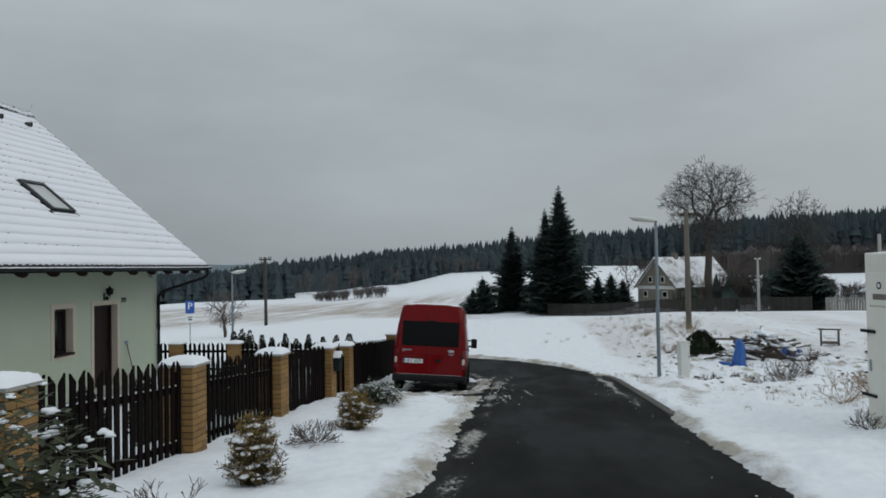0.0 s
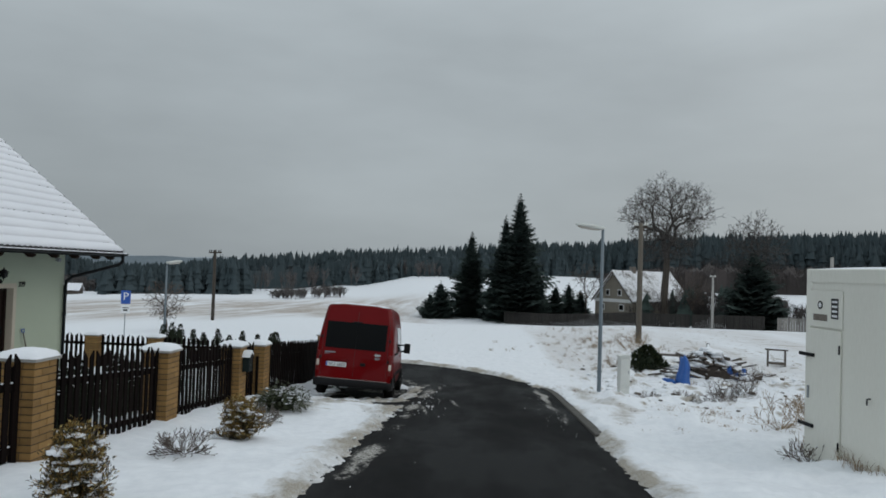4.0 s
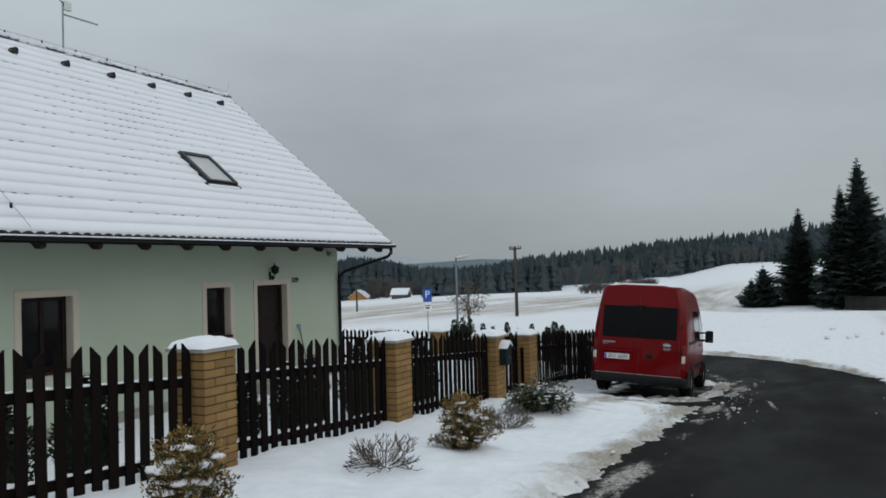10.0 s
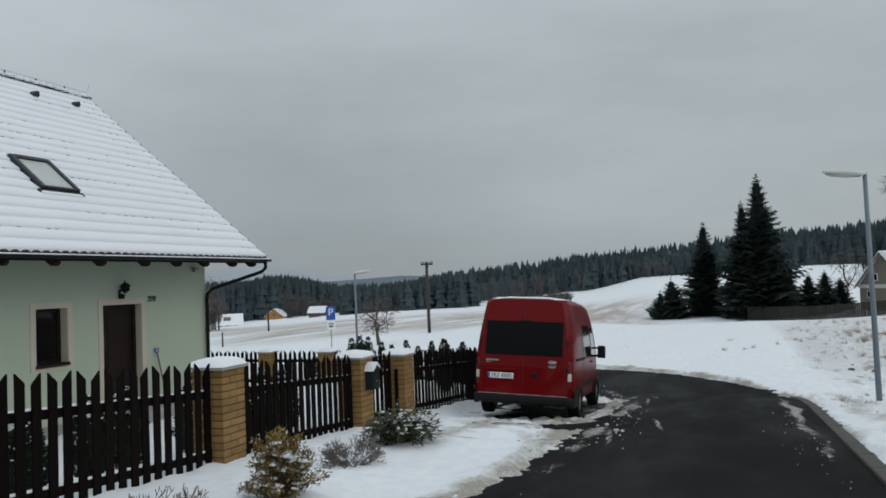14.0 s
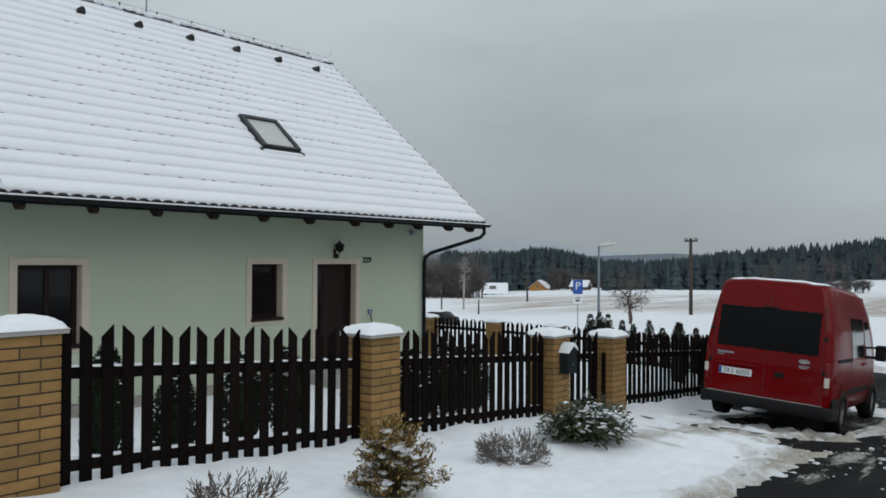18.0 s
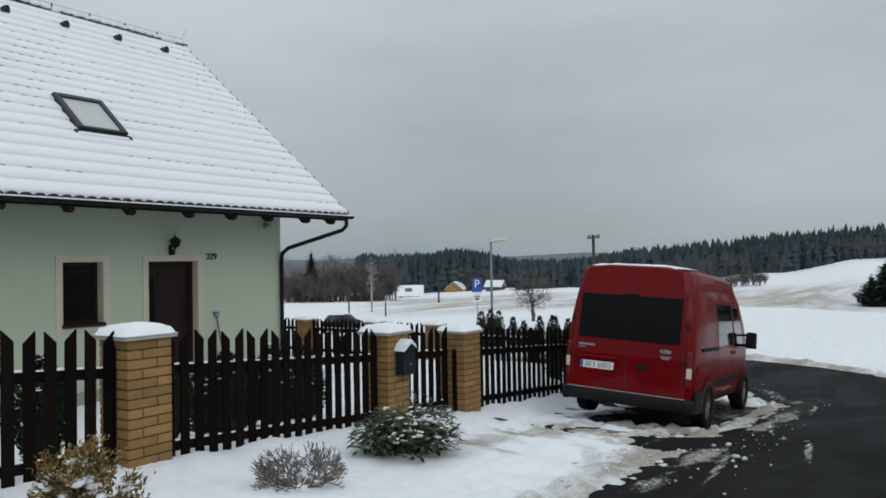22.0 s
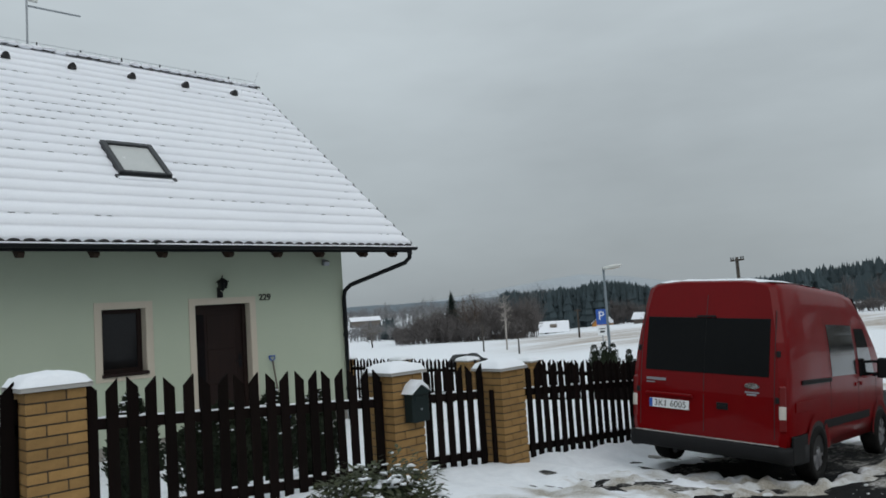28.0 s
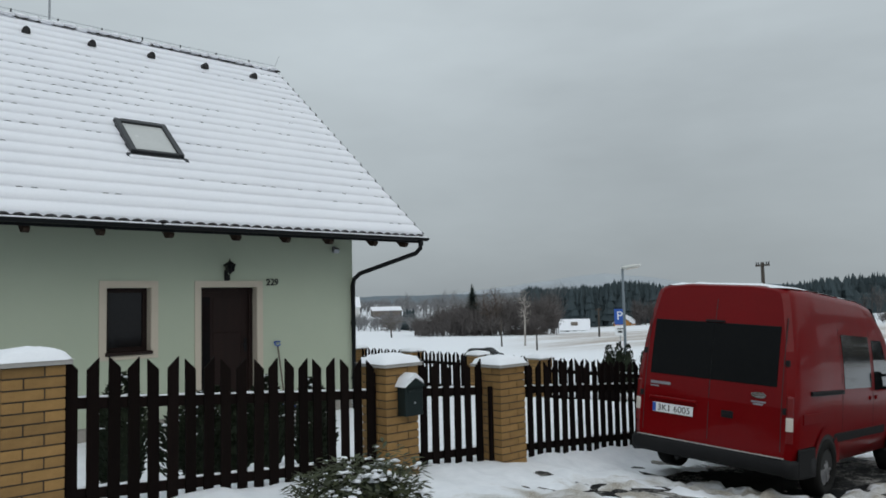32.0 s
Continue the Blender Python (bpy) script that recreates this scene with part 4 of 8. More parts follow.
for k in range(13):
    put("wire_clip", Geo().box(-0.012, 0.012, -0.012, 0.012, -0.12, 0.01), M_METALDARK, roof, m=pose(ROOF_L + 0.6 + 0.9 * k, RIDGE_Y, RIDGE_Z + 0.2))

# skylight
sky_win = hpart("skylight", Geo().box(0, 0.94, 0, 1.16, -0.02, 0.04), M_METALDARK, "closed grey-framed roof window")
sky_win.matrix_parent_inverse = Matrix()
sky_win.matrix_basis = HP @ Matrix.Translation(on_roof(-4.28, 2.01, 0.04)) @ pose(0, 0, 0, math.degrees(SLOPE))
sg = Geo().box(0.0, 0.10, 0.0, 1.14, 0.04, 0.10, 0.01).box(0.84, 0.94, 0.0, 1.14, 0.04, 0.10, 0.01).box(0.10, 0.84, 0.0, 0.07, 0.04, 0.09, 0.01).box(0.10, 0.84, 1.03, 1.14, 0.04, 0.105, 0.01)
put("frame", sg, M_FRAMEGREY, sky_win, "dark grey metal frame")
put("flashing", Geo().box(-0.07, 1.01, -0.10, 0.0, -0.01, 0.035, 0.006), M_FRAMEGREY, sky_win, "grey lead apron")
put("pane", Geo().box(0.102, 0.838, 0.072, 1.028, 0.05, 0.062), surf("frosted_pane", (0.42, 0.43, 0.42), (0.50, 0.51, 0.50), 0.25, 2, 30, 0.05), sky_win, "pane with a thin film of frost")
put("frame_snow", Geo().box(-0.05, 0.93, -0.16, -0.075, 0.0, 0.05, 0.02), M_ROOFSNOW, sky_win, "snow banked against the frame")
put("frame_snow", Geo().box(0.05, 0.9, 1.15, 1.26, 0.0, 0.07, 0.02), M_ROOFSNOW, sky_win, "snow banked against the frame")

# gutter, brackets, rafters, downpipe
gut, n = Geo(), 8
for x in (ROOF_L - 0.04, ROOF_R + 0.06):
    gut.v += [(x, EAVE_Y - 0.075 + 0.075 * math.cos(a), EAVE_Z - 0.055 + 0.062 * math.sin(a)) for a in (math.pi + math.pi * k / n for k in range(n + 1))]
    gut.v += [(x, EAVE_Y - 0.075 + 0.066 * math.cos(a), EAVE_Z - 0.055 + 0.053 * math.sin(a)) for a in (2 * math.pi - math.pi * k / n for k in range(n + 1))]
m2 = 2 * (n + 1)
gut.f = [(k, (k + 1) % m2, m2 + (k + 1) % m2, m2 + k) for k in range(m2)] + [tuple(range(m2 - 1, -1, -1)), tuple(range(m2, 2 * m2))]
gutter = hpart("gutter", gut, M_METALDARK, "dark metal gutter with a line of snow")
put("gutter_snow", Geo().box(ROOF_L, -4.4, EAVE_Y - 0.143, EAVE_Y - 0.03, EAVE_Z - 0.06, EAVE_Z - 0.032, 0.008).box(-4.34, ROOF_R, EAVE_Y - 0.143, EAVE_Y - 0.03, EAVE_Z - 0.06, EAVE_Z - 0.032, 0.008), M_ROOFSNOW, gutter, "snow in the gutter")
hpart("fascia", Geo().box(ROOF_L, ROOF_R, EAVE_Y + 0.005, EAVE_Y + 0.035, EAVE_Z - 0.15, EAVE_Z - 0.07), M_METALDARK)
hpart("fascia", Geo().slab([(EAVE_Y, EAVE_Z - 0.2), (EAVE_Y, EAVE_Z - 0.03), (RIDGE_Y, RIDGE_Z - 0.03), (RIDGE_Y, RIDGE_Z - 0.2)], 'x', ROOF_R + 0.002, ROOF_R + 0.025), M_METALDARK, "dark verge board")
hpart("fascia", Geo().slab([(EAVE_Y, EAVE_Z - 0.2), (EAVE_Y, EAVE_Z - 0.03), (RIDGE_Y, RIDGE_Z - 0.03), (RIDGE_Y, RIDGE_Z - 0.2)], 'x', ROOF_L - 0.025, ROOF_L - 0.002), M_REDWOOD, "brown verge board")
for x in (-11.2, -10.23, -9.22, -8.21, -7.21, -6.21, -5.20, -4.16, -3.01, -2.06, -1.16, -0.14, 0.62):
    out = [(0.3, EAVE_Z + 0.96), (EAVE_Y + 0.05, EAVE_Z - 0.17), (EAVE_Y + 0.07, EAVE_Z - 0.20), (EAVE_Y + 0.13, EAVE_Z - 0.235), (EAVE_Y + 0.22, EAVE_Z - 0.225), (0.3, EAVE_Z + 0.72)]
    hpart("rafter_end", Geo().slab(out, 'x', x - 0.042, x + 0.042), M_RAFTER, "dark stained rafter end")
hpart("wall", Geo().box(WALL_L, WALL_R, 0.0, 0.34, 2.62, 3.28), M_RENDER, "rendered wall under the eave")
cx = 0.86
pipe = Geo().tube([(cx, EAVE_Y - 0.075, EAVE_Z - 0.10), (cx, EAVE_Y - 0.075, EAVE_Z - 0.26), (cx - 0.06, EAVE_Y, EAVE_Z - 0.36), (0.12, -0.16, 1.93), (0.03, -0.075, 1.82), (0.0, -0.07, 1.68), (0.0, -0.07, -0.85)], 0.045, 10)
hpart("downpipe", pipe, M_METALDARK, "dark metal downpipe", True)
for z in (0.9, -0.2):
    hpart("pipe_bracket", Geo().tube([(0.0, -0.07, z), (0.0, -0.07, z + 0.06)], 0.056, 10), M_METALDARK)

# aerial on the ridge
aerial = hpart("aerial", Geo().tube([(-4.4, RIDGE_Y + 0.35, RIDGE_Z - 0.2), (-4.4, RIDGE_Y + 0.35, RIDGE_Z + 1.45)], 0.022, 8), M_STEEL, "television aerial on a steel mast")
put("boom", Geo().tube([(-4.4, RIDGE_Y + 0.35, RIDGE_Z + 1.40), (-5.3, RIDGE_Y - 0.15, RIDGE_Z + 1.66)], 0.018, 6), M_STEEL, aerial)
put("boom", Geo().tube([(-4.4, RIDGE_Y + 0.35, RIDGE_Z + 1.13), (-3.2, RIDGE_Y + 0.6, RIDGE_Z + 1.24)], 0.022, 6), M_STEEL, aerial)
put("aerial_box", Geo().box(-4.38, -4.18, RIDGE_Y + 0.3, RIDGE_Y + 0.4, RIDGE_Z + 1.25, RIDGE_Z + 1.47, 0.01), M_WHITEPLASTIC, aerial)
hpart("roof_hatch", Geo().blob((-4.75, RIDGE_Y + 0.2, RIDGE_Z + 0.05), (0.26, 0.16, 0.16), rr, 10, 6, 0.02), M_TILE, "dark domed vent cowl", True)
lettering("house_number", "229", 0.17, M_BLACK, house, HP @ pose(-1.80, -0.012, 1.755), 0.008, 0.0022)

# lantern over the door
lantern = thing("wall_lantern", "black iron wall lantern with frosted glass over the front door", "lamp", pose(-2.73, 0, 2.03) @ Matrix.Scale(0.82, 4))
put("wall_plate", Geo().box(-0.045, 0.045, -0.02, 0.0, -0.30, -0.06, 0.01), M_BLACKPLASTIC, lantern)
put("arm", Geo().tube([(0, -0.015, -0.18), (-0.0, -0.10, -0.26), (0.0, -0.19, -0.20), (0.0, -0.19, -0.11)], 0.013, 6).blob((0, -0.1, -0.23), (0.05, 0.05, 0.07), rr, 6, 4, 0.3), M_BLACKPLASTIC, lantern)
put("glass_body", Geo().slab([(-0.06, -0.11), (0.06, -0.11), (0.085, 0.03), (-0.085, 0.03)], 'y', -0.26, -0.12), M_PANE, lantern, "dim glass panes")
put("glazing_bars", Geo().tube([(-0.06, -0.26, -0.11), (-0.085, -0.26, 0.03)], 0.008, 5).tube([(0.06, -0.26, -0.11), (0.085, -0.26, 0.03)], 0.008, 5).tube([(0, -0.262, -0.11), (0, -0.262, 0.03)], 0.006, 5), M_BLACKPLASTIC, lantern)
cap = Geo()
cap.v = [(-0.11, -0.30, 0.03), (0.11, -0.30, 0.03), (0.11, -0.08, 0.03), (-0.11, -0.08, 0.03), (0, -0.19, 0.14)]
cap.f = [(3, 2, 1, 0), (0, 1, 4), (1, 2, 4), (2, 3, 4), (3, 0, 4)]
put("lantern_cap", cap.tube([(0, -0.19, 0.13), (0, -0.19, 0.19)], [0.02, 0.005], 6), M_BLACKPLASTIC, lantern)
put("lantern_foot", Geo().tube([(0, -0.19, -0.16), (0, -0.19, -0.11)], [0.02, 0.06], 6), M_BLACKPLASTIC, lantern)

spot = thing("security_light", "small grey security light under the eave", "lamp", pose(-0.42, 0, 2.44))
put("bracket", Geo().box(-0.03, 0.03, -0.06, 0.0, -0.03, 0.03, 0.006), M_STEEL, spot)
put("lamp_head", Geo().box(-0.07, 0.06, -0.16, -0.06, -0.06, 0.03, 0.012).moved(pose(0, 0, 0, 20)), M_STEEL, spot)

shovel = thing("snow_shovel", "snow shovel with a blue grip leaning on the house wall", "shovel", pose(-1.72, -0.32, -0.75))
put("shaft", Geo().tube([(0, 0, 0.2), (0, 0.27, 1.32)], 0.016, 8), M_POLEWOOD, shovel)
put("grip", Geo().tube([(-0.06, 0.285, 1.40), (-0.05, 0.275, 1.34), (0.0, 0.272, 1.31), (0.05, 0.275, 1.34), (0.06, 0.285, 1.40), (-0.06, 0.285, 1.40)], 0.014, 6), M_BLUE, shovel, "blue plastic grip")
put("blade", Geo().box(-0.22, 0.22, -0.02, 0.0, -0.12, 0.25, 0.008).moved(pose(0, 0, 0.02, -8)), M_BLUE, shovel, "blue plastic blade")


# ---- the red van: x runs forward from its rear, y to its left ----
van = thing("van", "red panel van with a raised roof parked on the snowy verge", "van",
            pose(-0.77, -8.04, -0.885) @ pose(0, 0, 0, 0, 0, 3.0) @ pose(0, 0, 0, 0, 4.4, 0) @ pose(0, 0, 0, 3.3, 0, 0))
VAN_X = [0.0, 0.05, 0.16, 0.9, 2.6, 3.1, 3.55, 3.95, 4.35, 4.72, 4.86]
VAN_W = [0.885, 0.955, 0.985, 0.985, 0.985, 0.98, 0.97, 0.95, 0.92, 0.84, 0.74]
VAN_TOP = [2.335, 2.35, 2.365, 2.385, 2.36, 2.31, 2.02, 1.66, 1.32, 1.16, 0.95]
VAN_Z0 = 0.36


def half_width(x, z):
    """The van's half width, which narrows towards the roof."""
    w = np.interp(x, VAN_X, VAN_W)
    return w - 0.035 * max(0.0, (0.75 - z) / 0.4) ** 2 - 0.155 * max(0.0, (z - 1.05) / 1.25) ** 1.6


def rear_lean(z):
    return 0.17 * max(0.0, (z - 0.95) / 1.35) ** 1.5


def van_body():
    g, rows = Geo(), []
    for i, x in enumerate(VAN_X):
        top, row = VAN_TOP[i], []
        zs = list(np.linspace(VAN_Z0, min(1.25, top - 0.2), 5)) + list(np.linspace(min(1.25, top - 0.2), top - 0.10, 6))[1:]
        side = [(half_width(x, z), z) for z in zs]
        w = side[-1][0]
        side += [(w - 0.025, top - 0.05), (w - 0.07, top - 0.018), (w - 0.16, top), (w * 0.5, top + 0.022)]
        pts = [(-a, z) for a, z in side] + [(a, z) for a, z in reversed(side)]
        for a, z in pts:
            xx = x + (rear_lean(z) * (1 - x / 0.9) if x < 0.9 else 0.0)
            row.append(len(g.v))
            g.v.append((xx, a, z))
        rows.append(row)
    k = len(rows[0])
    for a, b in zip(rows, rows[1:]):
        g.f += [(a[j], b[j], b[(j + 1) % k], a[(j + 1) % k]) for j in range(k)]
    h = k // 2
    for row, flip in ((rows[0], False), (rows[-1], True)):
        for j in range(h - 1):
            q = (row[j], row[j + 1], row[k - 2 - j], row[k - 1 - j])
            g.f.append(q if not flip else q[::-1])
    return g


body = put("body", van_body(), M_RED, van, "glossy red bodywork", True)
body.data.polygons.foreach_set("use_smooth", [len(p.vertices) == 4 and p.normal.x > -0.75 for p in body.data.polygons])


def rear_panel(y0, y1, z0, z1, out):
    """A plate that follows the leaning rear face; out: how far it stands proud."""
    g, n = Geo(), 6
    outer = []
    for i in range(n + 1):
        z = z0 + (z1 - z0) * i / n
        outer.append((z, y0, y1))
    for dx in (-out, 0.006):
        for z, a, b in outer:
            x = rear_lean(z) + dx
            g.v += [(x, a, z), (x, b, z)]
    m = 2 * (n + 1)
    for i in range(n):
        j = 2 * i
        g.f += [(j, j + 2, j + 3, j + 1), (m + j, m + j + 1, m + j + 3, m + j + 2), (j, m + j, m + j + 2, j + 2), (j + 1, j + 3, m + j + 3, m + j + 1)]
    g.f += [(0, 1, m + 1, m), (m - 2, 2 * m - 2, 2 * m - 1, m - 1)]
    return g


for y0, y1 in ((-0.77, -0.0015), (0.0015, 0.77)):
    glass = put("rear_window", rear_panel(y0, y1, 1.25, 1.92, 0.006), M_TINT, van, "black tinted rear window")
    soften(glass, 0.004, 1)
put("door_gap", rear_panel(-0.004, 0.004, 0.56, 2.20, 0.002), M_BLACK, van)
for y in (-0.83, 0.83):
    put("door_gap", rear_panel(y - 0.004, y + 0.004, 0.56, 2.02, 0.002), M_BLACK, van)
put("light_bar", Geo().box(0.085, 0.14, -0.12, 0.12, 1.925, 1.95, 0.008), M_BLACKPLASTIC, van, "black high brake light")
for y in (-0.865, 0.865):
    for z in (1.0, 1.52):
        put("hinge", Geo().box(rear_lean(z) - 0.014, rear_lean(z) + 0.03, y - 0.022, y + 0.022, z - 0.035, z + 0.035, 0.008), M_BLACKPLASTIC, van, "small dark hinge")
plate = put("number_plate", Geo().box(-0.022, -0.004, -0.26, 0.26, -0.055, 0.055, 0.004), M_WHITEPLATE, van, "white number plate reading 3K1 6005", m=pose(0, 0.44, 0.845))
put("plate_band", Geo().box(-0.0245, -0.0222, 0.215, 0.257, -0.052, 0.052), M_BLUE, plate)
lettering("plate_text", "3K1 6005", 0.108, M_BLACK, plate, pose(-0.0235, -0.02, -0.003) @ pose(0, 0, 0, 0, 0, -90), 0.001)
put("plate_seal", Geo().tube([(-0.023, 0.045, -0.022), (-0.024, 0.045, -0.022)], 0.013, 8).tube([(-0.023, 0.045, 0.022), (-0.024, 0.045, 0.022)], 0.013, 8), M_CHROME, plate)
put("plate_light", Geo().box(-0.03, 0.0, 0.13, 0.75, 0.945, 0.98, 0.01), M_RED, van)
put("door_handle", Geo().box(-0.012, 0.004, -0.30, -0.16, 0.84, 0.92, 0.008).box(-0.024, -0.012, -0.28, -0.18, 0.86, 0.895, 0.008), M_BLACKPLASTIC, van, "black door handle")
badge = Geo()
badge.v = [(x, 0.085 * math.cos(a), 0.036 * math.sin(a)) for x in (-0.014, 0.0) for a in (2 * math.pi * k / 16 for k in range(16))]
badge.f = [tuple(range(15, -1, -1))] + [(k, (k + 1) % 16, 16 + (k + 1) % 16, 16 + k) for k in range(16)]
put("badge", badge, M_CHROME, van, "plain silver oval badge", m=pose(0.012, -0.58, 1.14))
put("badge_bars", Geo().box(-0.012, 0.0, -0.08, 0.08, -0.012, 0.004).box(-0.012, 0.0, -0.05, 0.06, -0.04, -0.02), M_STEEL, van, m=pose(0.010, -0.58, 1.07))
put("badge_bars", Geo().box(-0.012, 0.0, -0.13, 0.13, -0.016, 0.016).box(-0.012, 0.0, 0.02, 0.13, -0.05, -0.035), M_STEEL, van, m=pose(0.012, 0.62, 1.14))
for s in (-1, 1):
    lamp = put("tail_light", Geo().box(0.0, 0.12, -0.042, 0.036, 0.0, 0.50, 0.012), M_REDLENS, van, "tall red tail light", m=pose(0.006, s * 0.918, 0.66) @ pose(0, 0, 0, 0, 0, -s * 24))
    put("indicator", Geo().box(-0.006, 0.09, -0.040, 0.036, 0.13, 0.28, 0.01), M_CLEARLENS, lamp, "pale reversing lens")
bump = Geo()
prof = [(0.12, 0.29), (-0.03, 0.305), (-0.07, 0.34), (-0.075, 0.45), (-0.05, 0.49), (0.05, 0.50), (0.12, 0.49)]
ys = [-1.005, -0.995, -0.975, -0.93, -0.86, -0.5, 0.0, 0.5, 0.86, 0.93, 0.975, 0.995, 1.005]
back = {1.005: 0.50, 0.995: 0.16, 0.975: 0.08, 0.93: 0.025}
for y in ys:
    k = back[abs(y)] if abs(y) in back else 0.02 * (abs(y) / 0.86) ** 2
    low = 0.0 if abs(y) < 0.9 else -0.02
    bump.v += [(x + k, y, z + low) for x, z in prof]
m = len(prof)
for i in range(len(ys) - 1):
    bump.f += [(i * m + j, i * m + j + 1, (i + 1) * m + j + 1, (i + 1) * m + j) for j in range(m - 1)]
bump.f += [tuple(range(m - 1, -1, -1)), tuple((len(ys) - 1) * m + j for j in range(m))]
put("rear_bumper", bump, M_BLACKPLASTIC, van, "dark plastic rear bumper", True)
put("bumper_snow", Geo().box(-0.05, 0.0, -0.88, 0.88, 0.491, 0.498, 0.002), M_CONCRETE, van, "thin line of snow on the bumper")
for s in (-1, 1):
    put("bumper_corner", Geo().box(0.10, 0.60, s * 0.990 - 0.014, s * 0.990 + 0.014, 0.30, 0.60, 0.012), M_BLACKPLASTIC, van, "dark plastic bumper end before the wheel")


def side_panel(x0, x1, z0, z1, s, out, slope0=0.0, slope1=0.0):
    """A plate on the flank; s: -1 right, 1 left; slope0, slope1: how far its ends lean forward at the top."""
    g, n = Geo(), 5
    for o in (out, -0.006):
        for i in range(n + 1):
            z = z0 + (z1 - z0) * i / n
            f = i / n
            for x in (x0 + slope0 * f, x1 + slope1 * f):
                g.v.append((x, s * (half_width(min(x, 4.86), z) + o), z))
    m = 2 * (n + 1)
    for i in range(n):
        j = 2 * i
        for q in ((j, j + 1, j + 3, j + 2), (m + j, m + j + 2, m + j + 3, m + j + 1), (j, j + 2, m + j + 2, m + j), (j + 1, m + j + 1, m + j + 3, j + 3)):
            g.f.append(q if s < 0 else q[::-1])
    for q in ((0, m, m + 1, 1), (m - 2, m - 1, 2 * m - 1, 2 * m - 2)):
        g.f.append(q if s < 0 else q[::-1])
    return g


for s in (-1, 1):
    put("side_window", side_panel(1.62, 2.72, 1.22, 1.88, s, 0.005), M_SIDEGLASS, van, "dark side window")
    put("cab_window", side_panel(2.86, 3.72, 1.18, 1.84, s, 0.005, 0.0, -0.38), M_SIDEGLASS, van, "dark cab window")
    for x in (1.55, 2.79, 3.80):
        put("door_gap", side_panel(x - 0.005, x + 0.005, 0.55, 1.95 if x < 3.5 else 1.15, s, 0.002), M_BLACK, van)
    put("slide_rail", Geo().box(0.45, 1.55, s * 0.985 - 0.02, s * 0.985 + 0.012, 1.165, 1.215, 0.008), M_BLACKPLASTIC, van, "black sliding door rail")
    put("crease", side_panel(0.22, 4.1, 0.86, 0.97, s, 0.012), M_RED, van)
    put("rub_strip", side_panel(1.2, 3.3, 0.60, 0.70, s, 0.016), M_BLACKPLASTIC, van, "dark rubbing strip")
    for x in (2.66, 2.92):
        put("door_handle", Geo().box(x - 0.05, x + 0.05, s * 0.985 - 0.02, s * 0.985 + 0.018, 1.06, 1.11, 0.01), M_RED, van)
    put("roof_gutter", Geo().tube([(0.3, s * 0.80, 2.245), (1.6, s * 0.805, 2.28), (2.9, s * 0.80, 2.26)], 0.014, 6), M_RED, van)
    mirror = put("wing_mirror", Geo().box(3.52, 3.62, s * 1.13 - 0.09, s * 1.13 + 0.09, 1.14, 1.43, 0.025), M_BLACKPLASTIC, van, "large black wing mirror")
    put("mirror_arm", Geo().tube([(3.62, s * 0.94, 1.18), (3.58, s * 1.10, 1.20)], 0.03, 6).tube([(3.62, s * 0.92, 1.37), (3.58, s * 1.10, 1.37)], 0.022, 6), M_BLACKPLASTIC, mirror)
    for x in (0.98, 3.91):
        arch = Geo()
        for r, o in ((0.36, 0.012), (0.44, 0.014)):
            arch.v += [(x + r * math.cos(a), s * (0.985 + o if x < 2 else 0.965 + o), 0.36 + r * math.sin(a)) for a in (math.pi * k / 12 for k in range(13))]
        arch.f = [(k, k + 1, k + 14, k + 13) if s < 0 else (k + 13, k + 14, k + 1, k) for k in range(12)]
        put("arch_lip", arch, M_RED if x < 2 else M_RED, van)
        well = Geo()
        well.v = [(x + 0.37 * math.cos(a), s * y, 0.36 + 0.37 * math.sin(a)) for y in (0.993 if x < 2 else 0.973, 0.70) for a in (math.pi * k / 12 - 0.1 * (k == 0) + 0.1 * (k == 12) for k in range(13))]
        well.f = [tuple(range(13)) if s < 0 else tuple(range(12, -1, -1))] + [(k, k + 1, k + 14, k + 13) for k in range(12)]
        put("wheel_well", well, M_BLACK, van, "black wheel well")
        wheel = put("wheel", Geo().tube([(x, s * 0.74, 0.335), (x, s * 0.95, 0.335)], 0.2, 20), M_BLACK, van, "steel wheel with a pale cover")
        t = Geo()
        ring = [(0.215, -0.105), (0.29, -0.115), (0.325, -0.10), (0.335, -0.06), (0.335, 0.06), (0.325, 0.10), (0.29, 0.115), (0.215, 0.105)]
        for a in (2 * math.pi * k / 28 for k in range(28)):
            t.v += [(x + r * math.cos(a), s * 0.90 + w, 0.335 + r * math.sin(a)) for r, w in ring]
        t.f = [(k * 8 + j, k * 8 + (j + 1) % 8, ((k + 1) % 28) * 8 + (j + 1) % 8, ((k + 1) % 28) * 8 + j) for k in range(28) for j in range(8)]
        put("tyre", t, M_RUBBER, wheel, "worn black tyre", True)
        r = Geo()
        for k in range(7):
            a = 2 * math.pi * k / 7
            for b, e in ((a - 0.22, a + 0.22),):
                r.add([(x + q * math.cos(w), s * (0.995 if q < 0.1 else 0.985), 0.335 + q * math.sin(w)) for q, w in ((0.05, b), (0.205, b - 0.05), (0.205, e + 0.05), (0.05, e))], [(0, 1, 2, 3) if s > 0 else (3, 2, 1, 0)])
        r.tube([(x, s * 0.95, 0.335), (x, s * 1.0, 0.335)], [0.065, 0.05], 14)
        r.tube([(x, s * 0.952, 0.335), (x, s * 0.972, 0.335)], [0.214, 0.205], 24)
        put("rim", r, M_ALLOY, wheel, "pale wheel cover with seven spokes")
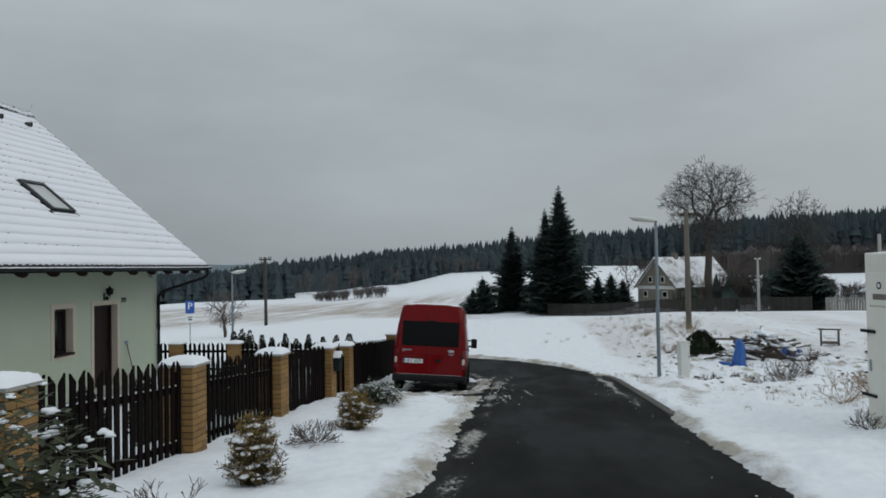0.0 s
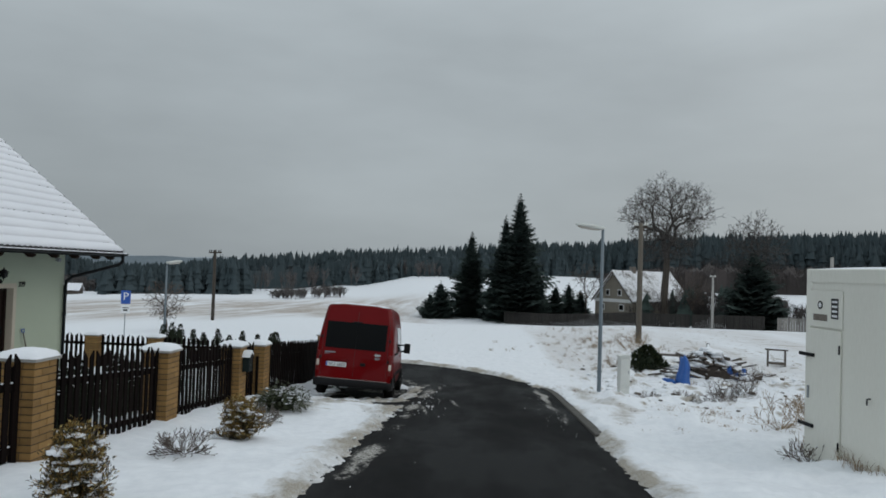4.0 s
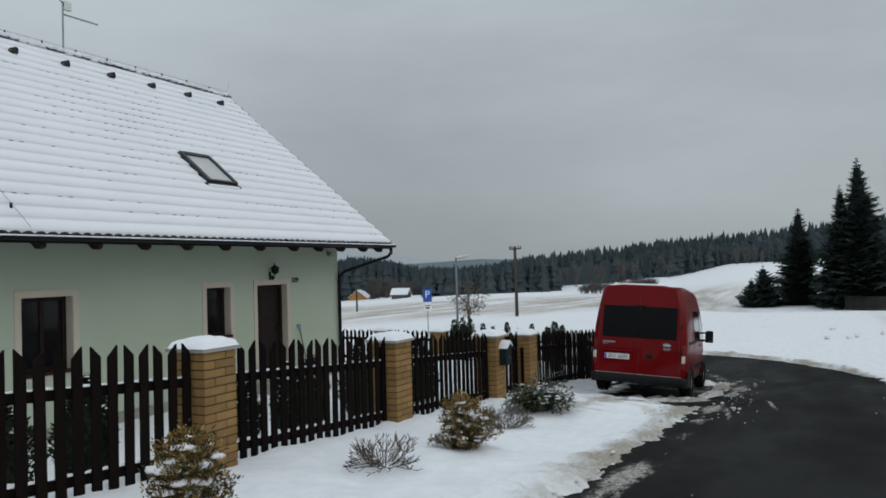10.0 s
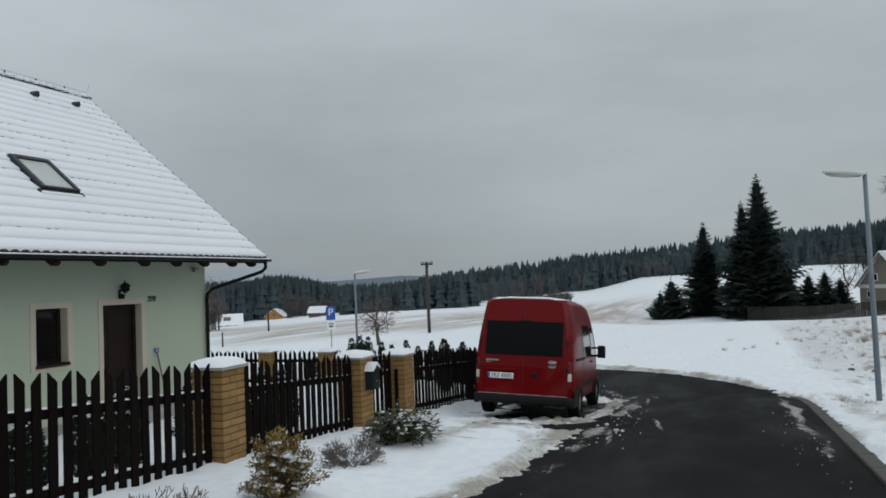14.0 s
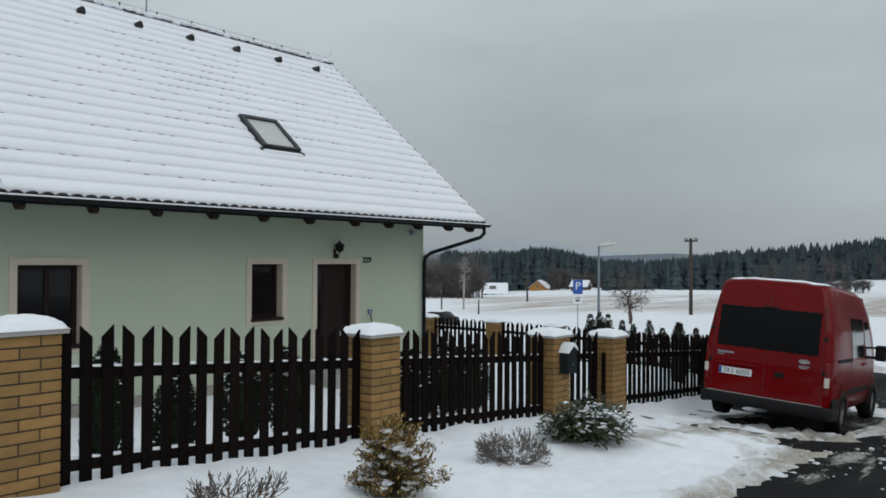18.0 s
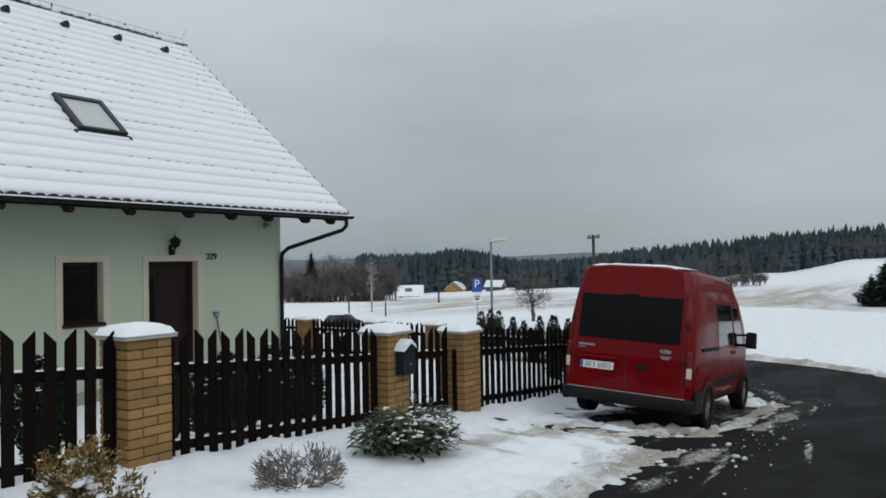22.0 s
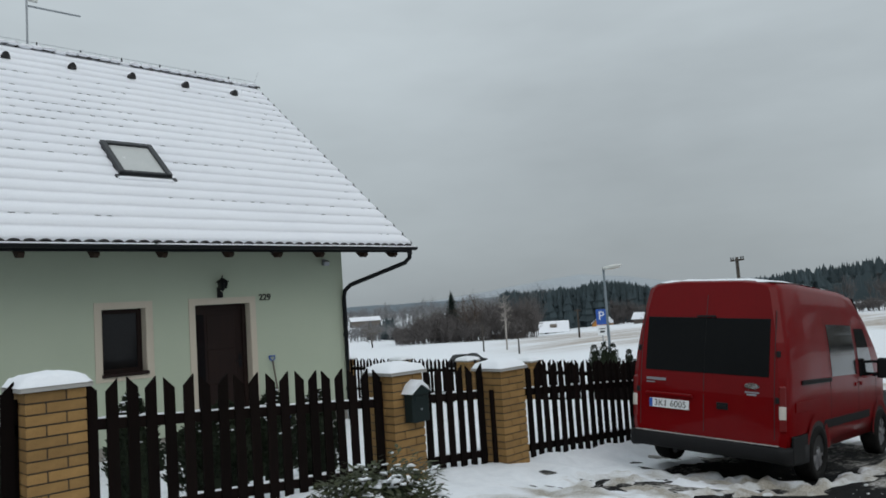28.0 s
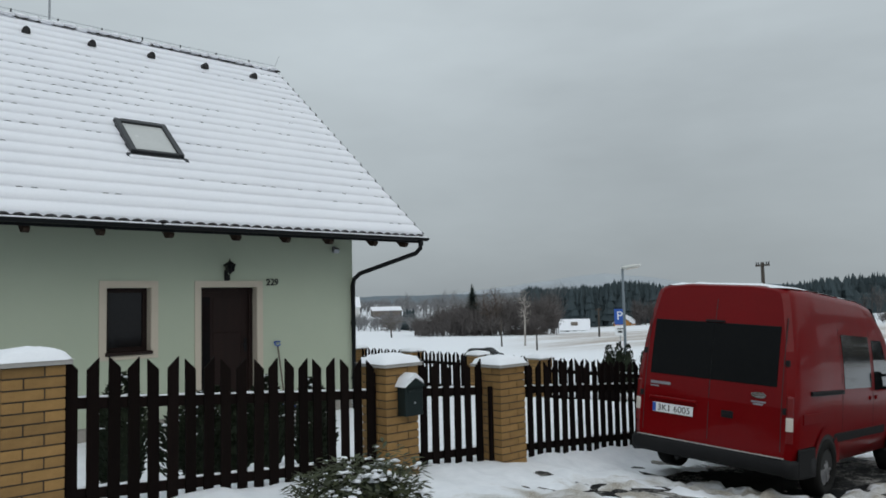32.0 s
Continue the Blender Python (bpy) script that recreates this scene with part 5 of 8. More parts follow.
put("windscreen", Geo().add([(3.02, -0.80, 2.06), (3.02, 0.80, 2.06), (3.92, 0.90, 1.38), (3.92, -0.90, 1.38), (3.06, -0.80, 2.22), (3.06, 0.80, 2.22)], [(3, 2, 5, 4)]).moved(pose(0.20, 0, 0.06)), M_TINT, van, "dark windscreen")
rs = random.Random(31)
sn = Geo()
nx, ny = 22, 8
for i in range(nx + 1):
    for j in range(ny + 1):
        x, y = 0.24 + 2.78 * i / nx, -0.765 + 1.53 * j / ny
        e = min(i, nx - i, j, ny - j)
        sn.v.append((x + rs.uniform(-0.02, 0.02), y + rs.uniform(-0.02, 0.02), np.interp(x, VAN_X, VAN_TOP) + 0.004 + (0.036 * min(e, 2) / 2 + 0.010 * rs.random() if e else -0.012)))
sn.f = [(i * (ny + 1) + j, (i + 1) * (ny + 1) + j, (i + 1) * (ny + 1) + j + 1, i * (ny + 1) + j + 1) for i in range(nx) for j in range(ny)]
put("roof_snow", sn, M_SNOW, van, "thin snow on the roof", True)
put("underbody", Geo().box(0.15, 4.6, -0.8, 0.8, 0.30, 0.46), M_BLACK, van)
put("exhaust", Geo().tube([(0.3, 0.35, 0.30), (-0.03, 0.35, 0.29)], 0.03, 8), M_BLACKPLASTIC, van, "dark exhaust pipe")


# ---- street fence: brick pillars, picket panels, gate ----
def fence_ground(x):
    return -0.077 * (min(x, 5.0) + 10.78)


brick_a = Geo().box(0, 0.288, 0, 0.142, 0, 0.073, 0.004).mesh("brick", M_BRICK)


def snow_cap_geo(w, d, h, rng):
    """A pillow of snow with a drooping rim."""
    g, n = Geo(), 10
    for i in range(n + 1):
        for j in range(n + 1):
            u, v = 2 * i / n - 1, 2 * j / n - 1
            e = max(abs(u), abs(v))
            z = h * (0.72 * (1 - e ** 3.6) ** 0.6 + 0.28 * (1 - math.hypot(u, v) / 1.42)) if e < 1 else 0.0
            g.v.append((u * w / 2, v * d / 2, z + (0.006 * rng.uniform(-1, 1) if e < 0.95 else 0)))
    g.f = [(i * (n + 1) + j, (i + 1) * (n + 1) + j, (i + 1) * (n + 1) + j + 1, i * (n + 1) + j + 1) for i in range(n) for j in range(n)]
    return g


def brick_pillar(x, y, z, courses=14, label="square pillar of yellow bricks with a concrete cap under snow", w=0.44):
    pl = thing("fence_pillar", label, "pillar", pose(x, y, z), group="brick pillars of the fence")
    ch = 0.0865
    top = courses * ch
    h = w / 2
    put("mortar_core", Geo().box(-h + 0.011, h - 0.011, -h + 0.011, h - 0.011, -0.35, top - 0.004), M_MORTAR, pl, "dark recessed mortar")
    lb = 0.288
    for c in range(-1, courses):
        zz = c * ch + 0.006
        for k in range(4):
            # four bricks round each course, turned the other way in every second one
            r = pose(0, 0, zz, 0, 0, 90 * k)
            if c % 2:
                put("brick", brick_a, None, pl, m=r @ pose(-h, -h, 0))
            else:
                put("brick", brick_a, None, pl, m=r @ pose(h - lb, -h, 0))
    put("cap", Geo().box(-h - 0.042, h + 0.042, -h - 0.042, h + 0.042, top, top + 0.04, 0.008), M_CONCRETE, pl, "grey concrete cap")
    put("cap_snow", snow_cap_geo(w + 0.10, w + 0.10, 0.105, random.Random(int(x * 7))), M_SNOW, pl, "cushion of snow", True, pose(0, 0, top + 0.036))
    return pl


PILLARS = [-18.30, -14.66, -11.02, -7.38, -3.80, -2.05]
PY = -6.04
for px in PILLARS:
    brick_pillar(px, PY, fence_ground(px) - 0.02)
brick_pillar(5.55, -6.0, fence_ground(5) - 0.05, 16)


def picket_mesh(lean, h):
    w, t = 0.094, 0.022
    out = [(-w / 2, 0), (w / 2, 0), (w / 2, h - (0.095 if lean > 0 else 0)), (-w / 2, h - (0 if lean > 0 else 0.095))]
    return Geo().slab(out, 'y', -t / 2, t / 2).mesh("picket", M_BROWNWOOD)


PICKETS = [picket_mesh(1, 1.39), picket_mesh(-1, 1.39)]


def rail_snow(x0, x1, g0, g1, z, y, rng):
    """One uneven strip of snow along the top of a rail."""
    s, n = Geo(), 40
    for i in range(n + 1):
        f = i / n
        x, zz = x0 + (x1 - x0) * f, g0 + (g1 - g0) * f + z
        hi = (0.010 + 0.016 * rng.random()) if 0 < i < n else 0.002
        s.v += [(x, y - 0.018, zz + 0.001), (x, y - 0.012, zz + hi * 0.8), (x, y + 0.004, zz + hi), (x, y + 0.022, zz + 0.001)]
    s.f = [(i * 4 + k, (i + 1) * 4 + k, (i + 1) * 4 + (k + 1) % 4, i * 4 + (k + 1) % 4) for i in range(n) for k in range(4)] + [(0, 1, 2, 3), (n * 4 + 3, n * 4 + 2, n * 4 + 1, n * 4)]
    return s


def picket_panel(x0, x1, n, name="fence_panel", label="dark brown picket panel with snow on its rails", y=PY - 0.03, heights=(0.165, 0.885), category="fence", group="picket panels of the fence", seed=1):
    xc = (x0 + x1) / 2
    g0, g1 = fence_ground(x0), fence_ground(x1)
    pn = thing(name, label, category, pose(xc, y, (g0 + g1) / 2), group=group)
    rng = random.Random(seed)
    zc = (g0 + g1) / 2
    pitch = (x1 - x0) / n
    for i in range(n):
        x = x0 + pitch * (i + 0.5)
        z = fence_ground(x) - 0.13 - zc
        put("picket", PICKETS[(i + seed) % 2], None, pn, m=pose(x - xc, -0.033 + rng.uniform(-0.002, 0.002), z + rng.uniform(-0.012, 0.012), 0, rng.uniform(-0.5, 0.5), 0))
    for zr in heights:
        r = Geo()
        r.add([(xx - xc, yy, (g - zc) + zr + dz) for xx, g in ((x0, g0), (x1, g1)) for yy in (-0.02, 0.025) for dz in (-0.045, 0.045)],
              [(0, 1, 3, 2), (4, 6, 7, 5), (0, 4, 5, 1), (2, 3, 7, 6), (1, 5, 7, 3), (0, 2, 6, 4)])
        put("rail", r, M_BROWNWOOD, pn)
        put("rail_snow", rail_snow(x0 - xc, x1 - xc, g0 - zc, g1 - zc, zr + 0.045, 0.0, rng), M_SNOW, pn, "snow on the rail")
    for xx, g in ((x0 + 0.03, g0), (x1 - 0.03, g1)):
        put("post", Geo().box(xx - xc - 0.03, xx - xc + 0.03, -0.02, 0.05, g - zc - 0.05, g - zc + 1.12, 0.005), M_BROWNWOOD, pn)
    return pn


for k, (a, b) in enumerate(zip(PILLARS[:4], PILLARS[1:5])):
    picket_panel(a + 0.225, b - 0.225, 19, seed=k + 1)
picket_panel(-3.80 + 0.235, -2.05 - 0.28, 7, "gate", "closed dark brown picket gate between two brick pillars", PY + 0.05, category="gate", group="", seed=9)
picket_panel(-2.05 + 0.225, 1.80, 21, seed=11)
picket_panel(1.82, 5.55 - 0.25, 21, seed=13)
put("gate_post", Geo().box(-0.262, -0.219, -0.09, -0.03, 0.05, 0.98, 0.006), M_BROWNWOOD, bpy.data.objects["fence_pillar.005"], "dark wooden batten on the pillar")


# side fence of the plot, seen over the garden
def side_fence(x, y0, y1, n, z):
    pn = thing("side_fence", "low dark picket fence at the side of the garden", "fence", pose(x, (y0 + y1) / 2, z), group="side fence panels")
    yc = (y0 + y1) / 2
    for i in range(n):
        y = y0 + (y1 - y0) * (i + 0.5) / n
        put("picket", PICKETS[i % 2], None, pn, m=pose(0, y - yc, -0.16, 0, 0, 90))
    for zr in (0.25, 0.9):
        put("rail", Geo().box(0.02, 0.06, y0 - yc, y1 - yc, zr - 0.045, zr + 0.045, 0.005), M_BROWNWOOD, pn)
        put("rail_snow", Geo().box(0.015, 0.065, y0 - yc, y1 - yc, zr + 0.046, zr + 0.075, 0.012), M_SNOW, pn, "snow on the rail")
    return pn


ends = [-5.7, -0.1, 2.1, 4.9, 7.7, 10.5]
for a, b in zip(ends, ends[1:]):
    side_fence(5.7, a + 0.22, b - 0.22, int((b - a - 0.44) / 0.165), -1.36)
for y in ends[1:]:
    brick_pillar(5.7, y, -1.40, 14, "low yellow brick pillar of the side fence")

# letter box on the gate pillar
box = thing("mailbox", "dark green metal letter box with snow on its roof", "mailbox", pose(-3.76, PY - 0.222, fence_ground(-3.8) + 0.68) @ Matrix.Scale(0.9, 4))
put("box_body", Geo().box(-0.135, 0.135, -0.17, -0.005, 0.0, 0.34, 0.012), M_GREENBOX, box)
put("box_roof", Geo().slab([(-0.16, 0.335), (0.16, 0.335), (0.0, 0.44)], 'y', -0.195, -0.002), M_GREENBOX, box, "pitched lid")
put("flap", Geo().box(-0.10, 0.10, -0.182, -0.169, 0.26, 0.30, 0.004), M_GREENBOX, box)
put("lock", Geo().tube([(0, -0.17, 0.15), (0, -0.183, 0.15)], 0.012, 8), M_STEEL, box)
put("roof_snow", Geo().slab([(-0.165, 0.34), (-0.02, 0.437), (0.02, 0.437), (0.13, 0.365), (0.10, 0.42), (0.0, 0.50), (-0.10, 0.44)], 'y', -0.20, 0.0), M_SNOW, box, "wedge of snow")


# ---- street furniture ----
def street_lamp(x, y, z0, z1, turn, label, arm=0.85, r=0.055, tilt=5.0):
    sl = thing("street_lamp", label, "street lamp", pose(x, y, z0, 0, 0, turn), group="street lamps")
    h = z1 - z0
    put("pole", Geo().tube([(0, 0, -0.3), (0, 0, h * 0.45), (0, 0, h)], [r * 1.15, r * 1.05, r * 0.8], 12), M_BLUEGREY, sl, "blue-grey painted pole", True)
    put("collar", Geo().tube([(0, 0, -0.3), (0, 0, 0.05)], r * 1.6, 12), M_BLUEGREY, sl)
    head = Geo()
    prof = [(0.05, 0.06, -0.06, 0.02), (-0.05, 0.10, -0.10, 0.035), (-arm * 0.4, 0.13, -0.07, 0.07), (-arm * 0.8, 0.11, -0.045, 0.065), (-arm, 0.06, -0.02, 0.045)]
    for xx, w, lo, hi in prof:
        head.v += [(xx, -w, lo + 0.02), (xx, -w * 0.8, hi * 0.7), (xx, 0, hi), (xx, w * 0.8, hi * 0.7), (xx, w, lo + 0.02), (xx, 0, lo + 0.015)]
    for i in range(4):
        head.f += [(i * 6 + j, i * 6 + (j + 1) % 6, (i + 1) * 6 + (j + 1) % 6, (i + 1) * 6 + j) for j in range(6)]
    head.f += [(5, 4, 3, 2, 1, 0), tuple(24 + j for j in range(6))]
    hd = put("lamp_head", head, M_WHITEPLASTIC, sl, "pale grey lamp housing", True, pose(0, 0, h, 0, tilt, 0))
    bowl = Geo()
    for xx, w, lo in ((-0.08, 0.085, -0.10), (-arm * 0.4, 0.11, -0.115), (-arm * 0.8, 0.095, -0.09), (-arm * 0.92, 0.05, -0.045)):
        bowl.v += [(xx, -w, -0.03), (xx, -w * 0.6, lo), (xx, w * 0.6, lo), (xx, w, -0.03)]
    for i in range(3):
        bowl.f += [(i * 4 + j, i * 4 + j + 1, i * 4 + 5 + j, i * 4 + 4 + j) for j in range(3)]
    bowl.f += [(0, 1, 2, 3), (15, 14, 13, 12)]
    put("lamp_bowl", bowl, M_CLEARLENS, hd, "yellowed clear lamp bowl", True)
    return sl


street_lamp(3.95, -14.92, -1.28, 3.92, -94, "tall blue-grey street lamp with a pale lamp head")
street_lamp(15.2, 3.8, -1.9, 2.42, 125, "slender grey street lamp beyond the garden fence", 0.7, 0.05)

cab = thing("utility_cabinet", "pale plastic utility cabinet standing in the snow beside the lane", "cabinet", pose(2.40, -15.38, -1.15, 0, 0, 12))
put("cabinet_body", Geo().box(-0.12, 0.12, -0.15, 0.15, 0.42, 1.26, 0.012), M_WHITEPLASTIC, cab)
put("cabinet_base", Geo().box(-0.11, 0.11, -0.14, 0.14, -0.2, 0.42, 0.01), M_WHITEPLASTIC, cab)
put("cabinet_lid", Geo().slab([(-0.17, 1.26), (0.17, 1.26), (0.165, 1.30), (0.08, 1.325), (-0.08, 1.325), (-0.165, 1.30)], 'x', -0.14, 0.14), M_WHITEPLASTIC, cab, "domed lid with a dusting of snow")
put("cabinet_door", Geo().box(-0.128, -0.119, -0.13, 0.13, 0.46, 1.22, 0.004), M_WHITEPLASTIC, cab)
put("lock", Geo().box(-0.137, -0.127, -0.12, -0.09, 0.80, 0.88, 0.003), M_STEEL, cab)


def utility_pole(x, y, z0, z1, r, mat, label, arm=0.0, turn=0.0, top=None):
    up = thing("utility_pole", label, "pole", pose(x, y, z0, 0, 0, turn), group="utility poles")
    h = z1 - z0
    put("pole", Geo().tube([(0, 0, -0.8), (0, 0, h * 0.5), (0, 0, h)], [r * 1.15, r, r * 0.8], 10), mat, up, "", True)
    if top:
        put("upper_pole", Geo().tube([(0.03, 0, h * 0.55), (0.03, 0, h + 0.02)], r * 0.9, 10), top, up, "dark tarred upper pole", True)
    if arm:
        put("cross_arm", Geo().box(-arm / 2, arm / 2, -0.06, 0.06, h - 0.30, h - 0.16, 0.01), M_BARK, up)
        for k in (-0.47, -0.3, 0.3, 0.47):
            put("insulator", Geo().tube([(arm * k, 0, h - 0.16), (arm * k, 0, h - 0.07), (arm * k, 0, h + 0.04)], [0.03, 0.055, 0.035], 8), M_WHITEPLASTIC if arm < 0.9 else M_BLACKPLASTIC, up)
    return up


utility_pole(23.62, -19.98, -1.35, 5.52, 0.15, M_POLEWOOD, "weathered concrete utility pole standing in the snowy field", 0.75, 70)
utility_pole(50.8, 14.7, lz(50.8, 14.7), 3.75, 0.15, M_BARK, "utility pole with a dark top and a wide cross arm", 1.7, 60, M_BARK)
utility_pole(66.3, -36.5, lz(66.3, -36.5), 2.9, 0.14, M_CONCRETE, "grey utility pole beside the farm fence", 0.6, 60)
utility_pole(82, 53.5, lz(82, 53.5), -0.38, 0.13, M_BARK, "dark pole with a short cross arm in the field", 0.9, -55)
utility_pole(50.75, 43.6, lz(50.75, 43.6), -0.85, 0.08, M_BARK, "thin dark pole in the field")
utility_pole(45.7, 34.3, lz(45.7, 34.3), -2.2, 0.08, M_BARK, "thin dark pole in the field")
utility_pole(62, -47.5, lz(62, -47.5), 5.2, 0.20, M_CONCRETE, "grey utility pole beside the farm fence")

# parking sign
sgn = thing("parking_sign", "blue parking sign with a white plate below on a steel post", "sign", pose(24.15, 10.15, lz(24.15, 10.15), 0, 0, -58))
sh = 0.66 - lz(24.15, 10.15)
put("post", Geo().tube([(0, 0.03, -0.3), (0, 0.03, sh)], 0.03, 8), M_STEEL, sgn)
put("sign_plate", Geo().box(-0.27, 0.27, -0.012, 0.0, sh - 0.80, sh, 0.006), M_BLUE, sgn, "blue sign plate")
lettering("sign_letter", "P", 0.62, M_WHITEPLATE, sgn, pose(0.0, -0.017, sh - 0.36))
put("lower_plate", Geo().box(-0.25, 0.25, -0.012, 0.0, sh - 1.36, sh - 0.84, 0.006), M_WHITEPLATE, sgn, "white additional plate")
put("plate_bars", Geo().box(-0.16, 0.16, -0.016, -0.0122, sh - 1.05, sh - 1.00).box(-0.12, 0.12, -0.016, -0.0122, sh - 1.22, sh - 1.12), M_BLACK, sgn)

# ---- site container ----
ct = thing("site_container", "white steel site container with a closed door and dark hinges", "container", pose(-10.15, -16.35, -0.24, 0, 0, 8.6))
CL, CW, CH = 3.2, 1.85, 2.85
put("container_wall", Geo().box(0.0, CW, -CL, 0.0, 0.10, CH - 0.12), M_CONTAINER, ct, "white painted steel walls")
for x in (-0.015, CW - 0.115):
    for y in (-CL - 0.015, -0.115):
        put("corner_post", Geo().box(x, x + 0.13, y, y + 0.13, 0.0, CH, 0.012), M_CONTAINER, ct)
put("top_rail", Geo().box(-0.012, CW + 0.012, -CL - 0.012, 0.012, CH - 0.19, CH - 0.004, 0.015), M_CONTAINER, ct)
put("bottom_rail", Geo().box(-0.01, CW + 0.01, -CL - 0.01, 0.01, 0.0, 0.13, 0.01), M_RUST, ct, "ochre rusted bottom rail")
dr = put("container_door", Geo().box(1.02, 1.78, 0.004, 0.03, 0.16, 2.0, 0.006), M_CONTAINER, ct, "narrow white steel door")
put("transom_panel", Geo().box(1.0, 1.80, 0.004, 0.022, 2.03, 2.54, 0.006), M_CONTAINER, ct)
for z in (0.62, 1.62):
    put("hinge_bar", Geo().box(1.60, 1.97, 0.03, 0.055, z - 0.025, z + 0.025, 0.006), M_METALDARK, dr, "dark hinge bar")
for z in (0.45, 1.75):
    put("hinge_pin", Geo().tube([(1.03, 0.035, z - 0.06), (1.03, 0.035, z + 0.06)], 0.013, 6), M_METALDARK, dr)
put("door_lock", Geo().box(1.72, 1.76, 0.03, 0.05, 1.0, 1.18, 0.005), M_STEEL, dr)
put("sticker", Geo().box(1.08, 1.24, 0.0225, 0.026, 2.16, 2.44), M_BLACK, ct, "black panel with rows of pale bars")
for k in range(4):
    put("sticker_bar", Geo().box(1.10, 1.22, 0.0262, 0.028, 2.185 + 0.065 * k, 2.215 + 0.065 * k), M_WHITEPLATE, ct)
put("sticker", Geo().box(1.33, 1.66, 0.0225, 0.026, 2.12, 2.21), M_STONE, ct, "grey bars on the panel")
put("sticker_mark", Geo().tube([(1.50, 0.0225, 2.34), (1.50, 0.026, 2.34)], 0.06, 14), M_BLACK, ct)
put("sticker_mark", Geo().tube([(1.50, 0.0262, 2.34), (1.50, 0.028, 2.34)], 0.035, 14), M_WHITEPLATE, ct)
put("handle", Geo().tube([(0.42, 0.005, 1.20), (0.42, 0.05, 1.20), (0.42, 0.05, 1.12)], 0.012, 6), M_BLACK, ct, "small black handle")
for x, y in ((0.05, 0.014), (0.10, 0.014)):
    put("lifting_hole", Geo().tube([(x, y, CH - 0.09), (x, y + 0.004, CH - 0.09)], 0.03, 10), M_BLACK, ct)
put("lifting_hole", Geo().tube([(-0.018, -0.1, CH - 0.09), (-0.012, -0.1, CH - 0.09)], 0.035, 10), M_BLACK, ct)
for k in range(1, 4):
    put("panel_seam", Geo().box(-0.004, 0.0, -CL * k / 4 - 0.01, -CL * k / 4 + 0.01, 0.14, CH - 0.2), M_CONTAINER, ct)
put("roof_snow", snow_cap_geo(CW, CL, 0.06, random.Random(4)), M_SNOW, ct, "thin snow on the roof", True, pose(CW / 2, -CL / 2, CH - 0.006))

# ---- kerb stones along the outside of the bend ----
kerb = thing("kerb", "row of grey concrete kerb stones half buried in snow", "kerb", pose(0, -13.3, -0.85), kind="structure")
km = Geo().box(-0.485, 0.485, -0.10, 0.09, -0.25, 0.03, 0.012).mesh("kerb_stone", M_WETKERB)
for i in range(11):
    s = -6.0 + i * 0.98
    if s < 2.5:
        kx, ky, ka = s, -13.42, 0.0
    else:
        a = (s - 2.5) / 8.3
        kx, ky, ka = 2.5 + 8.3 * math.sin(a), -5.1 - 8.3 * math.cos(a), math.degrees(a)
    kz = lz(kx, ky)
    put("kerb_stone", km, None, kerb, m=pose(kx, ky + 13.3, kz + 0.845, 0, 4.4 if kx < 5 else 0, ka))

# ---- chunks and smears of old snow on the asphalt ----
rc = random.Random(77)
crumbs = Geo()


def on_lane(u, w):
    """A place u metres along the lane and w metres to the left of its middle."""
    if u < 2.5:
        return u, -11.45 + w
    a = (u - 2.5) / 6.35
    return 2.5 + (6.35 - w) * math.sin(a), -5.1 - (6.35 - w) * math.cos(a)


def crumb_at(x, y, r):
    crumbs.blob((x, y, lz(x, y) + 0.35 * r), (r * rc.uniform(0.8, 1.6), r * rc.uniform(0.7, 1.2), r * rc.uniform(0.4, 0.7)), rc, 6, 4, 0.3, 0.4)


for _ in range(190):
    u = rc.gauss(-1.4, 1.9) if rc.random() < 0.7 else rc.uniform(-14, 8.5)
    left = rc.random() < 0.62
    w = (1.7 - abs(rc.gauss(0, 0.38))) if left else (-1.62 + abs(rc.gauss(0, 0.22)))
    if left and u < -5 and rc.random() < 0.6:
        continue
    crumb_at(*on_lane(u, w), 0.004 + 0.030 * rc.random() ** 3.2 * (1.2 if left else 0.45))
M_CRUMB = surf("old_snow", (0.42, 0.41, 0.40), (0.74, 0.75, 0.77), 0.8, 9, 70, 0.4, 0.006, island=0.2)
tagged(put("snow_crumbs", crumbs, M_CRUMB, None, "", True), "crumbs of frozen snow scattered along the edges of the lane", "snow", kind="stuff")
# lumps of cleared snow in front of the drive
lump = Geo()
for _ in range(110):
    x, y = rc.uniform(-4.9, -1.4), rc.gauss(-9.35, 0.30)
    r = 0.012 + 0.040 * rc.random() ** 2.6
    lump.blob((x, y, gz(x, y) + 0.05 * r), (r * rc.uniform(1.0, 2.2), r * rc.uniform(0.8, 1.3), r * 0.42), rc, 8, 5, 0.4, 0.4)
for _ in range(120):
    x = rc.uniform(-14, -4.6)
    y = -9.58 + rc.gauss(0, 0.10)
    r = 0.008 + 0.026 * rc.random() ** 2
    lump.blob((x, y, gz(x, y) + 0.1 * r), (r * rc.uniform(1.0, 1.7), r, r * 0.6), rc, 6, 4, 0.28, 0.4)
tagged(put("snow_lumps", lump, M_CRUMB, None, "", True), "lumps of cleared, slightly dirty snow by the drive", "snow", kind="stuff")


# ---- shrubs and small conifers ----
def leaf_quad(g, p, d, n, ln, w, fold=0.25):
    """One leaf: a folded diamond from p along d."""
    side = d.cross(n)
    side = side.normalized() if side.length > 1e-4 else Vector((1, 0, 0))
    up = side.cross(d).normalized()
    a, b = p + d * ln * 0.5 + side * w / 2 + up * w * fold, p + d * ln * 0.5 - side * w / 2 + up * w * fold
    i = len(g.v)
    g.v += [tuple(p), tuple(a), tuple(p + d * ln), tuple(b)]
    g.f += [(i, i + 1, i + 2), (i, i + 2, i + 3)]


